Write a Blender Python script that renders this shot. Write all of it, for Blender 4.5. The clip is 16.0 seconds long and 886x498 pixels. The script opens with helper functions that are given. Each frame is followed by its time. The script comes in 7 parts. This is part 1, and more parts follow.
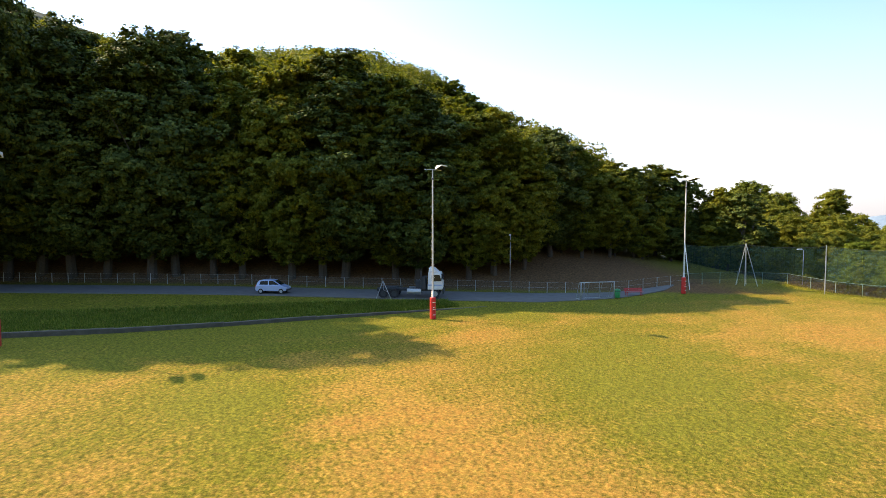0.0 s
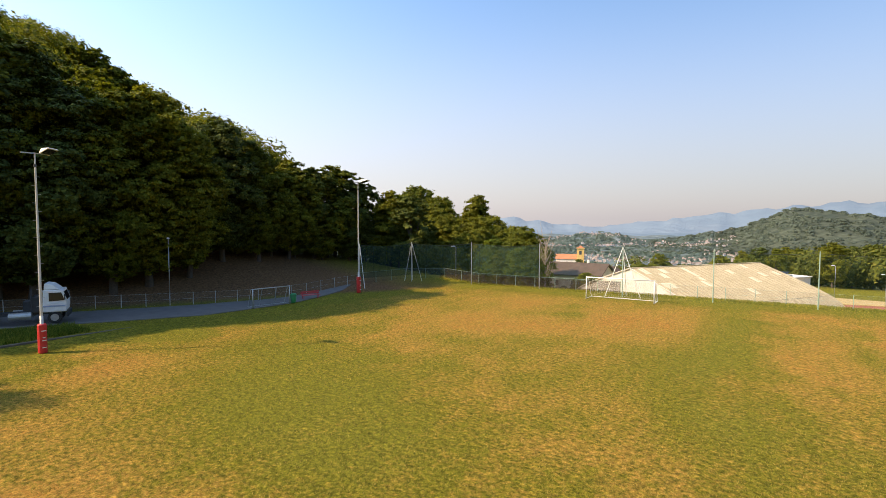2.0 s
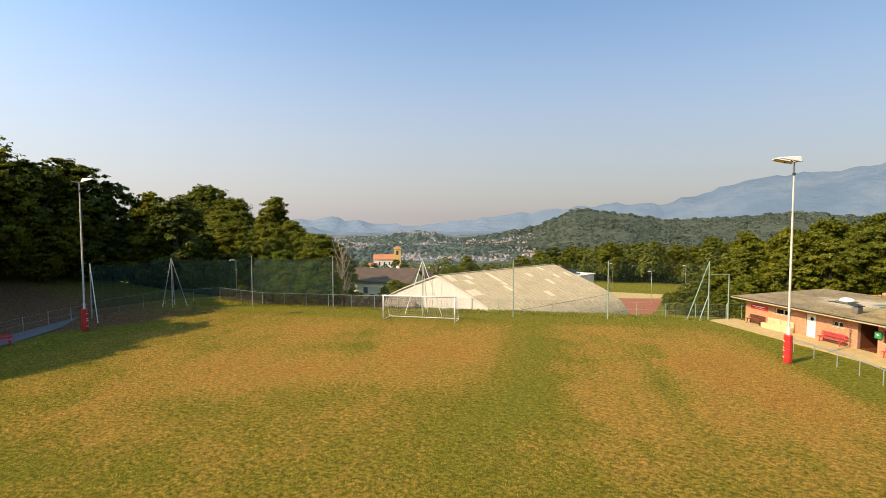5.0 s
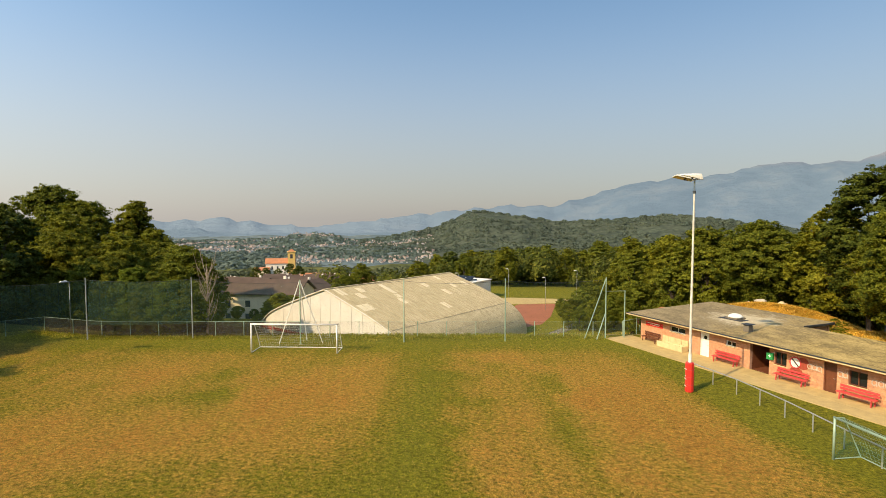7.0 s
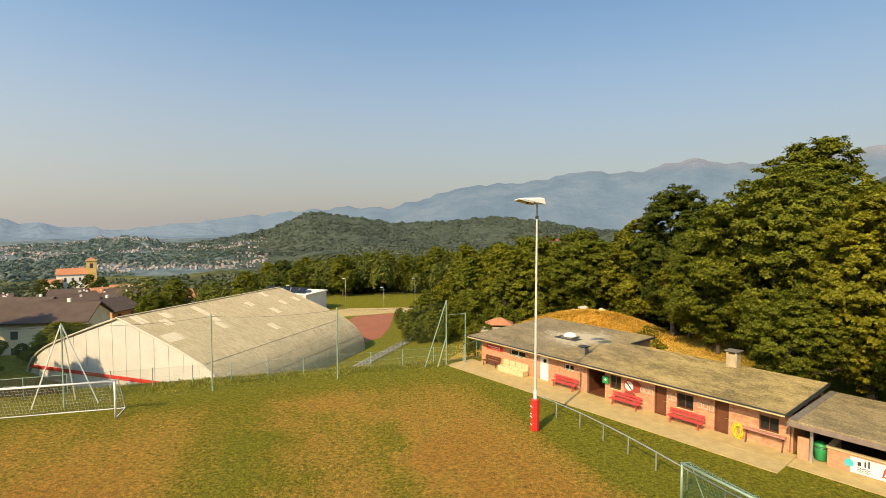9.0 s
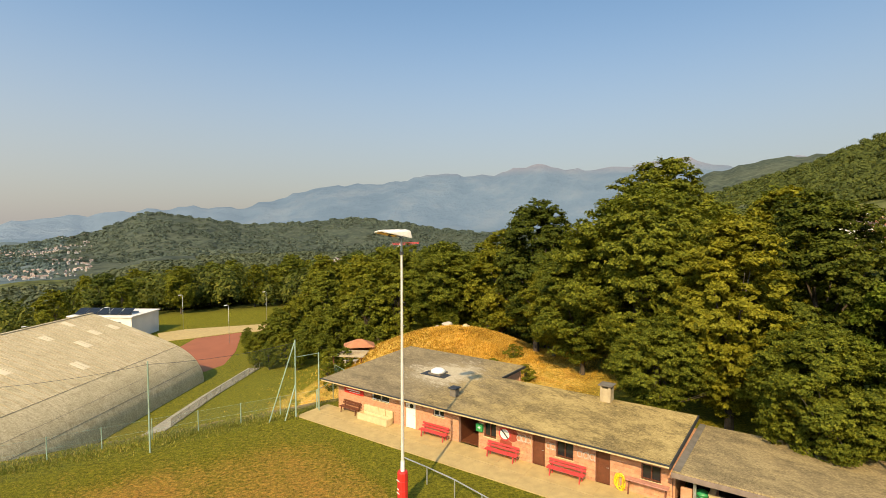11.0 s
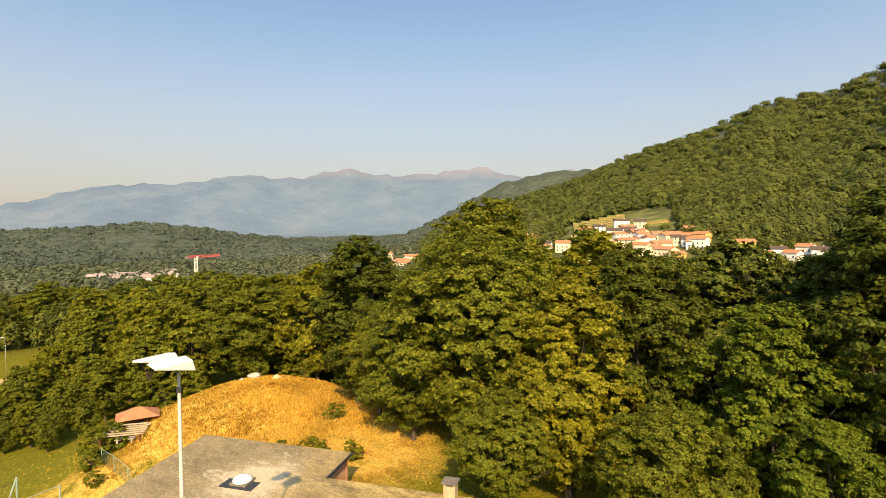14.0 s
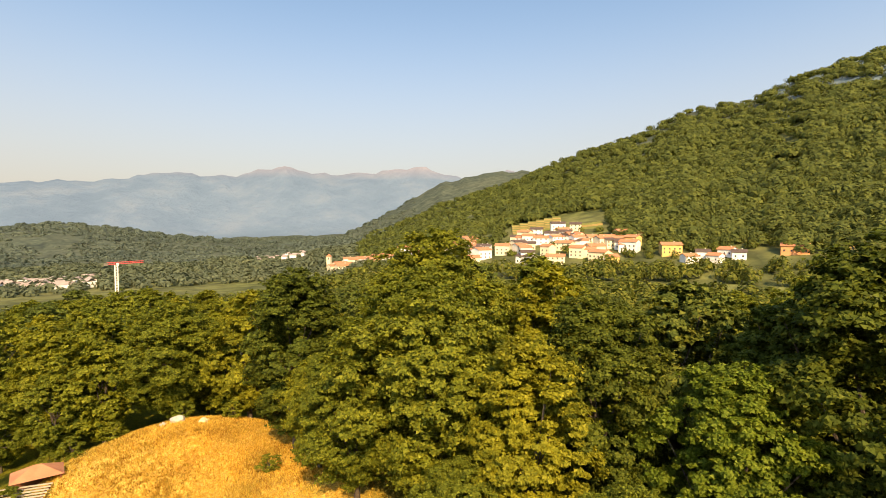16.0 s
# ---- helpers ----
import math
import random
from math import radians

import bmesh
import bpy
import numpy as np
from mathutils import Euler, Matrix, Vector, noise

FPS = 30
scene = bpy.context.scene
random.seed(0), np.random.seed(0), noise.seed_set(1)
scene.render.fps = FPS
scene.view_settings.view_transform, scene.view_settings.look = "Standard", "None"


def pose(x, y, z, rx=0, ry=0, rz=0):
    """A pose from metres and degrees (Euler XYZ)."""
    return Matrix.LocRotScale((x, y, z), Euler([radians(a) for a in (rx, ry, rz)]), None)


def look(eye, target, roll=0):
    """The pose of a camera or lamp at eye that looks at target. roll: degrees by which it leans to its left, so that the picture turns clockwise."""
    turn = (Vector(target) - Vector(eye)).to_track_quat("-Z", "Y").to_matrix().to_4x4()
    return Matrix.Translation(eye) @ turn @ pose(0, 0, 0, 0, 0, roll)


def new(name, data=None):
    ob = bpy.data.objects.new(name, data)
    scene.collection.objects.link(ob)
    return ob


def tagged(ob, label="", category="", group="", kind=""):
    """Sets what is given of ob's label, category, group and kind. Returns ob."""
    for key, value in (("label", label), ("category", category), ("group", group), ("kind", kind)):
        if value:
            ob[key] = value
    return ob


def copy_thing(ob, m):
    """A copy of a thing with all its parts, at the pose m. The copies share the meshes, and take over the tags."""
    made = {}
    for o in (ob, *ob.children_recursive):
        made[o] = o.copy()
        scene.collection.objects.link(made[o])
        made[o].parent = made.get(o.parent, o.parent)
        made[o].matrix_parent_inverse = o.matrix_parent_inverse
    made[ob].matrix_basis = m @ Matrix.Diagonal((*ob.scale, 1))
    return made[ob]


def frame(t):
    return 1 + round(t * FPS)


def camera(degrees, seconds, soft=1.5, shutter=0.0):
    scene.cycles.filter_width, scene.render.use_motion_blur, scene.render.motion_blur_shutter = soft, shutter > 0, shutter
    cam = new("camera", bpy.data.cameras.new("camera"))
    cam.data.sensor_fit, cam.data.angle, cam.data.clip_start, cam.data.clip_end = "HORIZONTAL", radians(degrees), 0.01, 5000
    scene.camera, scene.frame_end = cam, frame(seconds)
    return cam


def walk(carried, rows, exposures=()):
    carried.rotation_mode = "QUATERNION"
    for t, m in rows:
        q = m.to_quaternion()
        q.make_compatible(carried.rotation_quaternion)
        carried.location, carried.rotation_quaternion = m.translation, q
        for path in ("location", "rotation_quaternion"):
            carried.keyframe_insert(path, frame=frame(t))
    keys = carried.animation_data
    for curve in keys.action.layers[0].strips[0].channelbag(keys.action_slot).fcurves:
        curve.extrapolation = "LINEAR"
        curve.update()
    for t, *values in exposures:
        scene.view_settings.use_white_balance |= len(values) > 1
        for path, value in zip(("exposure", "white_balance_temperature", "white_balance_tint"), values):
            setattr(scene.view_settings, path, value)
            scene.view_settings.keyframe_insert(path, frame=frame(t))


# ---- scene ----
cam = camera(80.0, 16.0, 0.8)
PATH = [
    (0, pose(0.920, -19.924, 9.081, 86.72, 0.02, 62.57)),
    (0.5, pose(0.529, -19.131, 9.218, 86.82, -0.03, 53.40)),
    (1, pose(0.135, -18.103, 9.279, 86.84, 0.01, 44.95)),
    (1.5, pose(-0.158, -17.013, 9.202, 86.83, -0.02, 37.00)),
    (2, pose(-0.329, -15.852, 9.108, 86.79, -0.09, 30.18)),
    (2.5, pose(-0.460, -14.369, 9.072, 86.75, -0.07, 26.07)),
    (3, pose(-0.562, -12.685, 9.169, 86.72, -0.01, 22.52)),
    (3.5, pose(-0.597, -10.896, 9.380, 86.66, 0.15, 18.72)),
    (4, pose(-0.600, -9.254, 9.630, 86.70, 0.18, 15.38)),
    (6.5, pose(-0.181, -1.450, 11.117, 86.77, 0.01, 3.82)),
    (7, pose(0.000, 0.000, 11.441, 86.83, -0.01, 0.00)),
    (7.5, pose(0.201, 1.367, 11.834, 86.96, -0.05, -4.07)),
    (8, pose(0.500, 2.762, 12.282, 86.97, -0.04, -8.49)),
    (8.5, pose(0.873, 4.137, 12.646, 86.97, 0.01, -13.06)),
    (9, pose(1.301, 5.545, 13.002, 86.99, -0.02, -17.39)),
    (11.5, pose(4.502, 12.208, 15.349, 87.11, 0.01, -36.87)),
    (12, pose(5.042, 13.219, 15.914, 87.20, -0.04, -41.79)),
    (12.5, pose(5.671, 14.255, 16.486, 87.29, 0.01, -46.29)),
    (13, pose(6.398, 15.136, 17.163, 87.42, 0.03, -48.78)),
    (13.5, pose(7.094, 15.951, 17.963, 87.45, 0.07, -50.72)),
    (14, pose(7.749, 16.774, 18.771, 87.46, 0.10, -52.76)),
    (14.5, pose(8.370, 17.440, 19.584, 87.51, 0.12, -54.39)),
    (15, pose(8.935, 18.046, 20.366, 87.44, 0.07, -55.86)),
    (15.5, pose(9.568, 18.647, 21.189, 87.39, 0.05, -57.52)),
    (16, pose(10.194, 19.211, 22.076, 87.38, 0.05, -59.30)),
]
walk(cam, PATH, [(0.0, 1.17, 6950, 15), (1.5, 0.75, 7150, 18), (3.5, 0.5, 7050, 18), (7.0, 0.21, 7650, 10), (12.0, 0.3, 7700, 11), (14.0, 0.55, 8550, 15), (16.0, 0.69, 8900, 17)])

# ---- daylight ----
SUN_AZ, SUN_EL = 230.0, 36.6
world = bpy.data.worlds.new("sky")
scene.world = world
world.use_nodes = True
wn = world.node_tree.nodes
sky = wn.new("ShaderNodeTexSky")
sky.sky_type = "NISHITA"
sky.sun_disc = False
sky.sun_elevation, sky.sun_rotation = radians(SUN_EL), radians(SUN_AZ)
sky.altitude, sky.air_density, sky.dust_density, sky.ozone_density = 400, 1.0, 1.8, 0.7
# morning haze greys the sky towards the horizon, all round
tc, sx, hr_, hm = wn.new("ShaderNodeTexCoord"), wn.new("ShaderNodeSeparateXYZ"), wn.new("ShaderNodeMapRange"), wn.new("ShaderNodeMix")
hm.data_type = "RGBA"
hr_.interpolation_type = "SMOOTHSTEP"
wl_ = world.node_tree.links
wl_.new(tc.outputs["Generated"], sx.inputs[0])
wl_.new(sx.outputs["Z"], hr_.inputs[0])
hr_.inputs[1].default_value, hr_.inputs[2].default_value, hr_.inputs[3].default_value, hr_.inputs[4].default_value = -0.02, 0.42, 0.82, 0.0
wl_.new(hr_.outputs[0], hm.inputs[0])
tn = wn.new("ShaderNodeMix")
tn.data_type, tn.blend_type = "RGBA", "MULTIPLY"
tn.inputs[0].default_value, tn.inputs[7].default_value = 1.0, (0.79, 1.03, 1.18, 1)
wl_.new(sky.outputs[0], tn.inputs[6])
wl_.new(tn.outputs[2], hm.inputs[6])
hm.inputs[7].default_value = (3.03, 2.96, 3.15, 1)
# the haze glows on the sun's side of the sky
sd_, gr_, gm_ = wn.new("ShaderNodeVectorMath"), wn.new("ShaderNodeMapRange"), wn.new("ShaderNodeVectorMath")
sd_.operation, gm_.operation = "DOT_PRODUCT", "SCALE"
wl_.new(tc.outputs["Generated"], sd_.inputs[0])
sd_.inputs[1].default_value = (math.sin(radians(SUN_AZ)) * math.cos(radians(SUN_EL)), math.cos(radians(SUN_AZ)) * math.cos(radians(SUN_EL)), math.sin(radians(SUN_EL)))
gr_.interpolation_type = "SMOOTHSTEP"
gr_.inputs[1].default_value, gr_.inputs[2].default_value, gr_.inputs[3].default_value, gr_.inputs[4].default_value = -0.75, 0.85, 1.03, 2.0
wl_.new(sd_.outputs["Value"], gr_.inputs[0])
wl_.new(hm.outputs[2], gm_.inputs[0])
wl_.new(gr_.outputs[0], gm_.inputs["Scale"])
wl_.new(gm_.outputs[0], wn["Background"].inputs[0])
wn["Background"].inputs[1].default_value = 0.112
sun = new("sun", bpy.data.lights.new("sun", "SUN"))
sun.data.energy, sun.data.angle, sun.data.color = 5.0, radians(0.6), (1.0, 0.80, 0.52)
SUN_WAY = Vector((math.sin(radians(SUN_AZ)) * math.cos(radians(SUN_EL)),
                  math.cos(radians(SUN_AZ)) * math.cos(radians(SUN_EL)), math.sin(radians(SUN_EL))))
sun.matrix_world = look(SUN_WAY * 300, (0, 0, 0))
scene.view_settings.exposure = 0.0


# ---- materials ----
class Mat:
    """A node material: a Principled surface with small helpers for noise, ramps and bump."""

    def __init__(self, name, color=(0.5, 0.5, 0.5), rough=0.7, metal=0.0):
        self.m = bpy.data.materials.new(name)
        self.m.use_nodes = True
        self.n, self.l = self.m.node_tree.nodes, self.m.node_tree.links
        self.p = self.n["Principled BSDF"]
        self.p.inputs["Base Color"].default_value = (*color, 1)
        self.p.inputs["Roughness"].default_value = rough
        self.p.inputs["Metallic"].default_value = metal
        self.co = None

    def coord(self):
        if self.co is None:
            geo = self.n.new("ShaderNodeNewGeometry")
            self.co = geo.outputs["Position"]
        return self.co

    def scaled(self, sx, sy, sz, rz=0.0):
        mp = self.n.new("ShaderNodeMapping")
        mp.inputs["Scale"].default_value = (sx, sy, sz)
        mp.inputs["Rotation"].default_value = (0, 0, rz)
        self.l.new(self.coord(), mp.inputs["Vector"])
        return mp.outputs[0]

    def noise(self, scale, detail=4.0, vec=None, rough=0.55):
        t = self.n.new("ShaderNodeTexNoise")
        t.inputs["Scale"].default_value, t.inputs["Detail"].default_value = scale, detail
        t.inputs["Roughness"].default_value = rough
        self.l.new(vec or self.coord(), t.inputs["Vector"])
        return t.outputs["Fac"]

    def voronoi(self, scale, vec=None, out="Distance"):
        t = self.n.new("ShaderNodeTexVoronoi")
        t.inputs["Scale"].default_value = scale
        self.l.new(vec or self.coord(), t.inputs["Vector"])
        return t.outputs[out]

    def ramp(self, fac, stops):
        r = self.n.new("ShaderNodeValToRGB")
        e = r.color_ramp.elements
        while len(e) < len(stops):
            e.new(0.5)
        for el, (pos, col) in zip(e, stops):
            el.position = pos
            el.color = (*col, 1) if len(col) == 3 else col
        self.l.new(fac, r.inputs[0])
        return r.outputs[0]

    def grey(self, fac, lo, hi):
        return self.ramp(fac, [(lo, (0, 0, 0)), (hi, (1, 1, 1))])

    def mix(self, fac, a, b, blend="MIX"):
        x = self.n.new("ShaderNodeMix")
        x.data_type, x.blend_type = "RGBA", blend
        for sock, val in ((x.inputs[0], fac), (x.inputs[6], a), (x.inputs[7], b)):
            if isinstance(val, (int, float)):
                sock.default_value = val
            elif isinstance(val, tuple):
                sock.default_value = (*val, 1)
            else:
                self.l.new(val, sock)
        return x.outputs[2]

    def base(self, out):
        self.l.new(out, self.p.inputs["Base Color"])
        return self

    def bump(self, fac, strength=0.3, dist=0.02):
        b = self.n.new("ShaderNodeBump")
        b.inputs["Strength"].default_value, b.inputs["Distance"].default_value = strength, dist
        self.l.new(fac, b.inputs["Height"])
        self.l.new(b.outputs[0], self.p.inputs["Normal"])
        return self

    def vary(self, amount=0.25):
        """Multiplies the present base colour by a random value for each loose piece of the mesh."""
        geo = self.n.new("ShaderNodeNewGeometry")
        lo = 1 - amount
        r = self.ramp(geo.outputs["Random Per Island"], [(0, (lo, lo, lo)), (1, (1 + amount,) * 3)])
        sock = self.p.inputs["Base Color"]
        cur = sock.links[0].from_socket if sock.links else tuple(sock.default_value)[:3]
        return self.base(self.mix(1.0, cur, r, "MULTIPLY"))


def worn(name, color, rough=0.6, metal=0.0, scale=3.0, amount=0.25, bump=0.15, dist=0.01):
    """Plain paint, plaster or metal with blotches, fine grain and a little relief."""
    m = Mat(name, color, rough, metal)
    big, fine = m.noise(scale, 5), m.noise(scale * 14, 3)
    dark = tuple(c * (1 - amount) for c in color)
    lite = tuple(min(1, c * (1 + amount * 0.5)) for c in color)
    col = m.ramp(big, [(0.3, dark), (0.7, lite)])
    col = m.mix(0.25, col, m.ramp(fine, [(0.35, dark), (0.65, lite)]))
    m.base(col).bump(fine, bump, dist)
    return m.m


def foliage(name, stops, trans=0.35, patch=0.35):
    """Leaves: colour varies from leaf to leaf, over the crown and from tree to tree; light shines through."""
    m = Mat(name, (0.1, 0.2, 0.05), 0.7)
    geo = m.n.new("ShaderNodeNewGeometry")
    info = m.n.new("ShaderNodeObjectInfo")
    col = m.ramp(geo.outputs["Random Per Island"], stops)
    tint = m.ramp(info.outputs["Random"], [(0, (0.8, 0.86, 0.84)), (0.5, (0.97, 1, 1)), (1, (1.12, 1.08, 0.95))])
    col = m.mix(1.0, col, tint, "MULTIPLY")
    grain = m.ramp(m.noise(9.0, 3, None, 0.7), [(0.36, (0.76, 0.78, 0.74)), (0.64, (1.24, 1.22, 1.18))])
    col = m.mix(0.8, col, grain, "MULTIPLY")
    blotch = m.ramp(m.noise(patch, 3), [(0.34, (0.76, 0.79, 0.74)), (0.66, (1.18, 1.14, 1.0))])
    col = m.mix(0.85, col, blotch, "MULTIPLY")
    m.base(col)
    m.p.inputs["Specular IOR Level"].default_value = 0.12
    tr = m.n.new("ShaderNodeBsdfTranslucent")
    sh = m.n.new("ShaderNodeMixShader")
    sh.inputs[0].default_value = trans
    m.l.new(m.mix(1.0, col, (1.25, 1.2, 0.6), "MULTIPLY"), tr.inputs[0])
    m.l.new(m.p.outputs[0], sh.inputs[1])
    m.l.new(tr.outputs[0], sh.inputs[2])
    m.l.new(sh.outputs[0], m.n["Material Output"].inputs[0])
    return m.m


DRY = ((-15, -10.5, 8, 5, 0.9), (-24, -8, 6, 6, 0.25), (-36, 1.5, 5, 4, 0.9), (-20.6, 25.7, 7, 5, 0.9), (-9.6, 31, 6, 6, 0.8), (-23, 16, 5, 5, 0.5), (-22, 7.5, 4, 3, 0.4),
       (-11, 8, 5, 4, 0.5), (-4.5, 5, 3, 4, 0.5), (-8, 37, 5, 5, 0.6), (-21, 38.5, 7, 4, 0.6), (4, 25, 3, 7, 0.7), (11.5, 33, 4.5, 9, 1.1), (4.5, 44, 4, 3, 0.5), (14, 26, 4, 5, 0.7),
       (-27, -18, 8, 4, -0.9), (-9, 7, 17, 9, -0.55), (-30, 14, 6, 10, -0.4), (-20, 3, 6, 6, -0.7), (-14, -1, 4, 4, -0.5), (-20, 19, 3, 2, -0.6), (-4, 20, 3, 6, -0.5), (-1.5, 32, 2.2, 12, -1.0), (-16, 38, 2.5, 2, -0.8), (-13, 22, 4, 3, -0.5),
       (7.2, 30, 1.2, 8, -0.7), (18.7, 31, 2.6, 9, -0.9), (-1, 11, 2, 3, -0.4), (-24, 10, 6, 5, -0.5), (6, 27.5, 2.5, 2.5, -0.5), (-15.5, 33.5, 2.5, 1.6, -0.8))


def make_ground():
    """Turf: green and sun-dried straw patches, streaks left by the mower, and dry, brown or wooded ground outside the pitch."""
    m = Mat("turf", (0.2, 0.2, 0.08), 0.95)
    m.p.inputs["Specular IOR Level"].default_value = 0.1
    big = m.noise(0.055, 3.0, m.scaled(1.3, 0.8, 1, 0.2), 0.5)
    mid = m.noise(0.3, 5.0, m.scaled(1.0, 0.75, 1, 0.3), 0.62)
    fine = m.noise(3.0, 8.0, m.scaled(1, 0.6, 1, 0.4), 0.85)
    tuft = m.noise(3.4, 3.0, m.scaled(0.9, 1.25, 1, 0.3), 0.62)
    clod = m.noise(1.7, 8.0, m.scaled(0.8, 1.5, 1, 0.25), 0.9)
    blades = m.noise(14.0, 6.0, m.scaled(1, 0.5, 1, 0.5), 0.8)
    fleck = m.noise(4.6, 3.0, m.scaled(1, 1, 1, 0.6), 0.6)
    streak = m.noise(1.0, 3.0, m.scaled(1.1, 0.05, 1, 0.03), 0.5)
    green = m.ramp(blades, [(0.36, (0.066, 0.068, 0.005)), (0.5, (0.148, 0.139, 0.010)), (0.64, (0.25, 0.222, 0.024))])
    straw = m.ramp(blades, [(0.36, (0.18, 0.098, 0.015)), (0.5, (0.35, 0.20, 0.038)), (0.66, (0.50, 0.305, 0.074))])
    soil = m.ramp(blades, [(0.36, (0.20, 0.09, 0.016)), (0.64, (0.44, 0.22, 0.044))])
    lush = m.ramp(blades, [(0.34, (0.072, 0.08, 0.007)), (0.66, (0.245, 0.222, 0.024))])
    sep = m.n.new("ShaderNodeSeparateXYZ")
    m.l.new(m.coord(), sep.inputs[0])

    def math_(op, a, b):
        q = m.n.new("ShaderNodeMath")
        q.operation = op
        for i, v in enumerate((a, b)):
            if isinstance(v, (int, float)):
                q.inputs[i].default_value = v
            else:
                m.l.new(v, q.inputs[i])
        return q.outputs[0]

    def ramped(v, a, b, hi=1.0):
        q = m.n.new("ShaderNodeMapRange")
        q.interpolation_type = "SMOOTHSTEP"
        m.l.new(v, q.inputs[0])
        q.inputs[1].default_value, q.inputs[2].default_value, q.inputs[4].default_value = a, b, hi
        return q.outputs[0]
    X, Y = sep.outputs["X"], sep.outputs["Y"]

    def blob(cx, cy, rx, ry, soft=0.35):
        dx = math_("DIVIDE", math_("SUBTRACT", X, cx), rx)
        dy = math_("DIVIDE", math_("SUBTRACT", Y, cy), ry)
        d = math_("SQRT", math_("ADD", math_("MULTIPLY", dx, dx), math_("MULTIPLY", dy, dy)), 0)
        d = math_("ADD", d, math_("MULTIPLY", math_("SUBTRACT", mid, 0.5), 0.9))
        return m.ramp(d, [(1 - soft, (1, 1, 1)), (1.0, (0, 0, 0))])
    # how dry the turf is: broad burnt stretches (+) and green ones (-), broken up by noise
    warp = math_("MULTIPLY", math_("SUBTRACT", mid, 0.5), 5.0)
    dry = math_("MULTIPLY", math_("SUBTRACT", big, 0.5), 0.6)
    for cx_, cy_, rx_, ry_, k_ in DRY:
        dx = math_("DIVIDE", math_("SUBTRACT", math_("ADD", X, warp), cx_), rx_)
        dy = math_("DIVIDE", math_("SUBTRACT", math_("ADD", Y, warp), cy_), ry_)
        fall = math_("POWER", 2.718, math_("MULTIPLY", math_("ADD", math_("MULTIPLY", dx, dx), math_("MULTIPLY", dy, dy)), -1.0))
        dry = math_("ADD", dry, math_("MULTIPLY", fall, k_))
    edge = math_("ADD", ramped(math_("ADD", X, math_("MULTIPLY", mid, 9)), -29.0, -35.0), ramped(math_("ADD", Y, math_("MULTIPLY", mid, 4)), 45.8, 49.5))
    edge = math_("ADD", edge, ramped(math_("ADD", math_("ADD", X, math_("MULTIPLY", Y, 0.12)), math_("MULTIPLY", mid, 5)), 22.3, 24.5))
    dry = math_("SUBTRACT", dry, math_("MULTIPLY", edge, 0.8))
    rough = math_("ADD", math_("MULTIPLY", math_("SUBTRACT", mid, 0.5), 1.0), math_("MULTIPLY", math_("SUBTRACT", tuft, 0.5), 1.0))
    rough = math_("ADD", rough, math_("MULTIPLY", math_("SUBTRACT", fleck, 0.5), 0.75))
    rough = math_("ADD", rough, math_("MULTIPLY", math_("SUBTRACT", streak, 0.5), 0.4))
    level = math_("ADD", math_("MULTIPLY", dry, 0.40), math_("SUBTRACT", rough, 0.04))
    pitch = m.mix(ramped(level, -0.36, 0.34, 0.95), m.mix(ramped(dry, -0.3, -0.9, 0.7), green, lush), straw)
    pitch = m.mix(ramped(level, 0.16, 0.5, 0.8), pitch, soil)
    col = m.mix(1.0, pitch, m.ramp(clod, [(0.36, (0.6, 0.63, 0.62)), (0.5, (1.0, 1.0, 1.0)), (0.64, (1.38, 1.32, 1.24))]), "MULTIPLY")
    # rough wooded floor away from the pitch
    floor = m.ramp(mid, [(0.3, (0.035, 0.045, 0.014)), (0.7, (0.1, 0.1, 0.03))])
    far = m.n.new("ShaderNodeMapRange")
    d2 = math_("SQRT", math_("ADD", math_("MULTIPLY", X, X), math_("MULTIPLY", Y, Y)), 0)
    m.l.new(d2, far.inputs[0])
    far.inputs[1].default_value, far.inputs[2].default_value = 168.0, 200.0
    col = m.mix(far.outputs[0], col, floor)
    # sun-dried hay on the knoll behind the clubhouse, and tan tracks by the corner
    hay = m.ramp(fine, [(0.25, (0.36, 0.19, 0.035)), (0.5, (0.70, 0.45, 0.10)), (0.8, (0.86, 0.64, 0.22))])
    hay = m.mix(m.grey(mid, 0.46, 0.64), hay, m.ramp(fine, [(0.3, (0.26, 0.12, 0.025)), (0.7, (0.62, 0.33, 0.06))]))
    hay = m.mix(m.ramp(clod, [(0.3, (1, 1, 1)), (0.4, (0, 0, 0))]), hay, lush)
    col = m.mix(blob(40, 66, 20, 19), col, hay)
    col = m.mix(blob(19, 65, 10, 10, 0.4), col, m.mix(m.grey(mid, 0.38, 0.52), lush, hay))
    dirt = m.ramp(fine, [(0.3, (0.30, 0.20, 0.10)), (0.7, (0.50, 0.37, 0.21))])
    col = m.mix(math_("MULTIPLY", blob(12.5, 53.4, 12, 1.5, 0.6), 0.9), col, m.mix(m.grey(mid, 0.5, 0.6), dirt, lush))
    col = m.mix(blob(38, 50, 9, 10, 0.5), col, m.mix(m.grey(mid, 0.3, 0.5), lush, hay))
    col = m.mix(blob(25, 66, 9, 15), col, m.mix(m.grey(mid, 0.36, 0.5), lush, hay))
    # leaf litter on the bank behind the road
    s_ = math_("ADD", math_("MULTIPLY", math_("ADD", X, 53.2), -0.86), math_("MULTIPLY", math_("ADD", Y, 0.4), 0.51))
    lit = m.n.new("ShaderNodeMapRange")
    m.l.new(s_, lit.inputs[0])
    lit.inputs[1].default_value, lit.inputs[2].default_value = 7.6, 9.5
    fade = m.n.new("ShaderNodeMapRange")
    m.l.new(Y, fade.inputs[0])
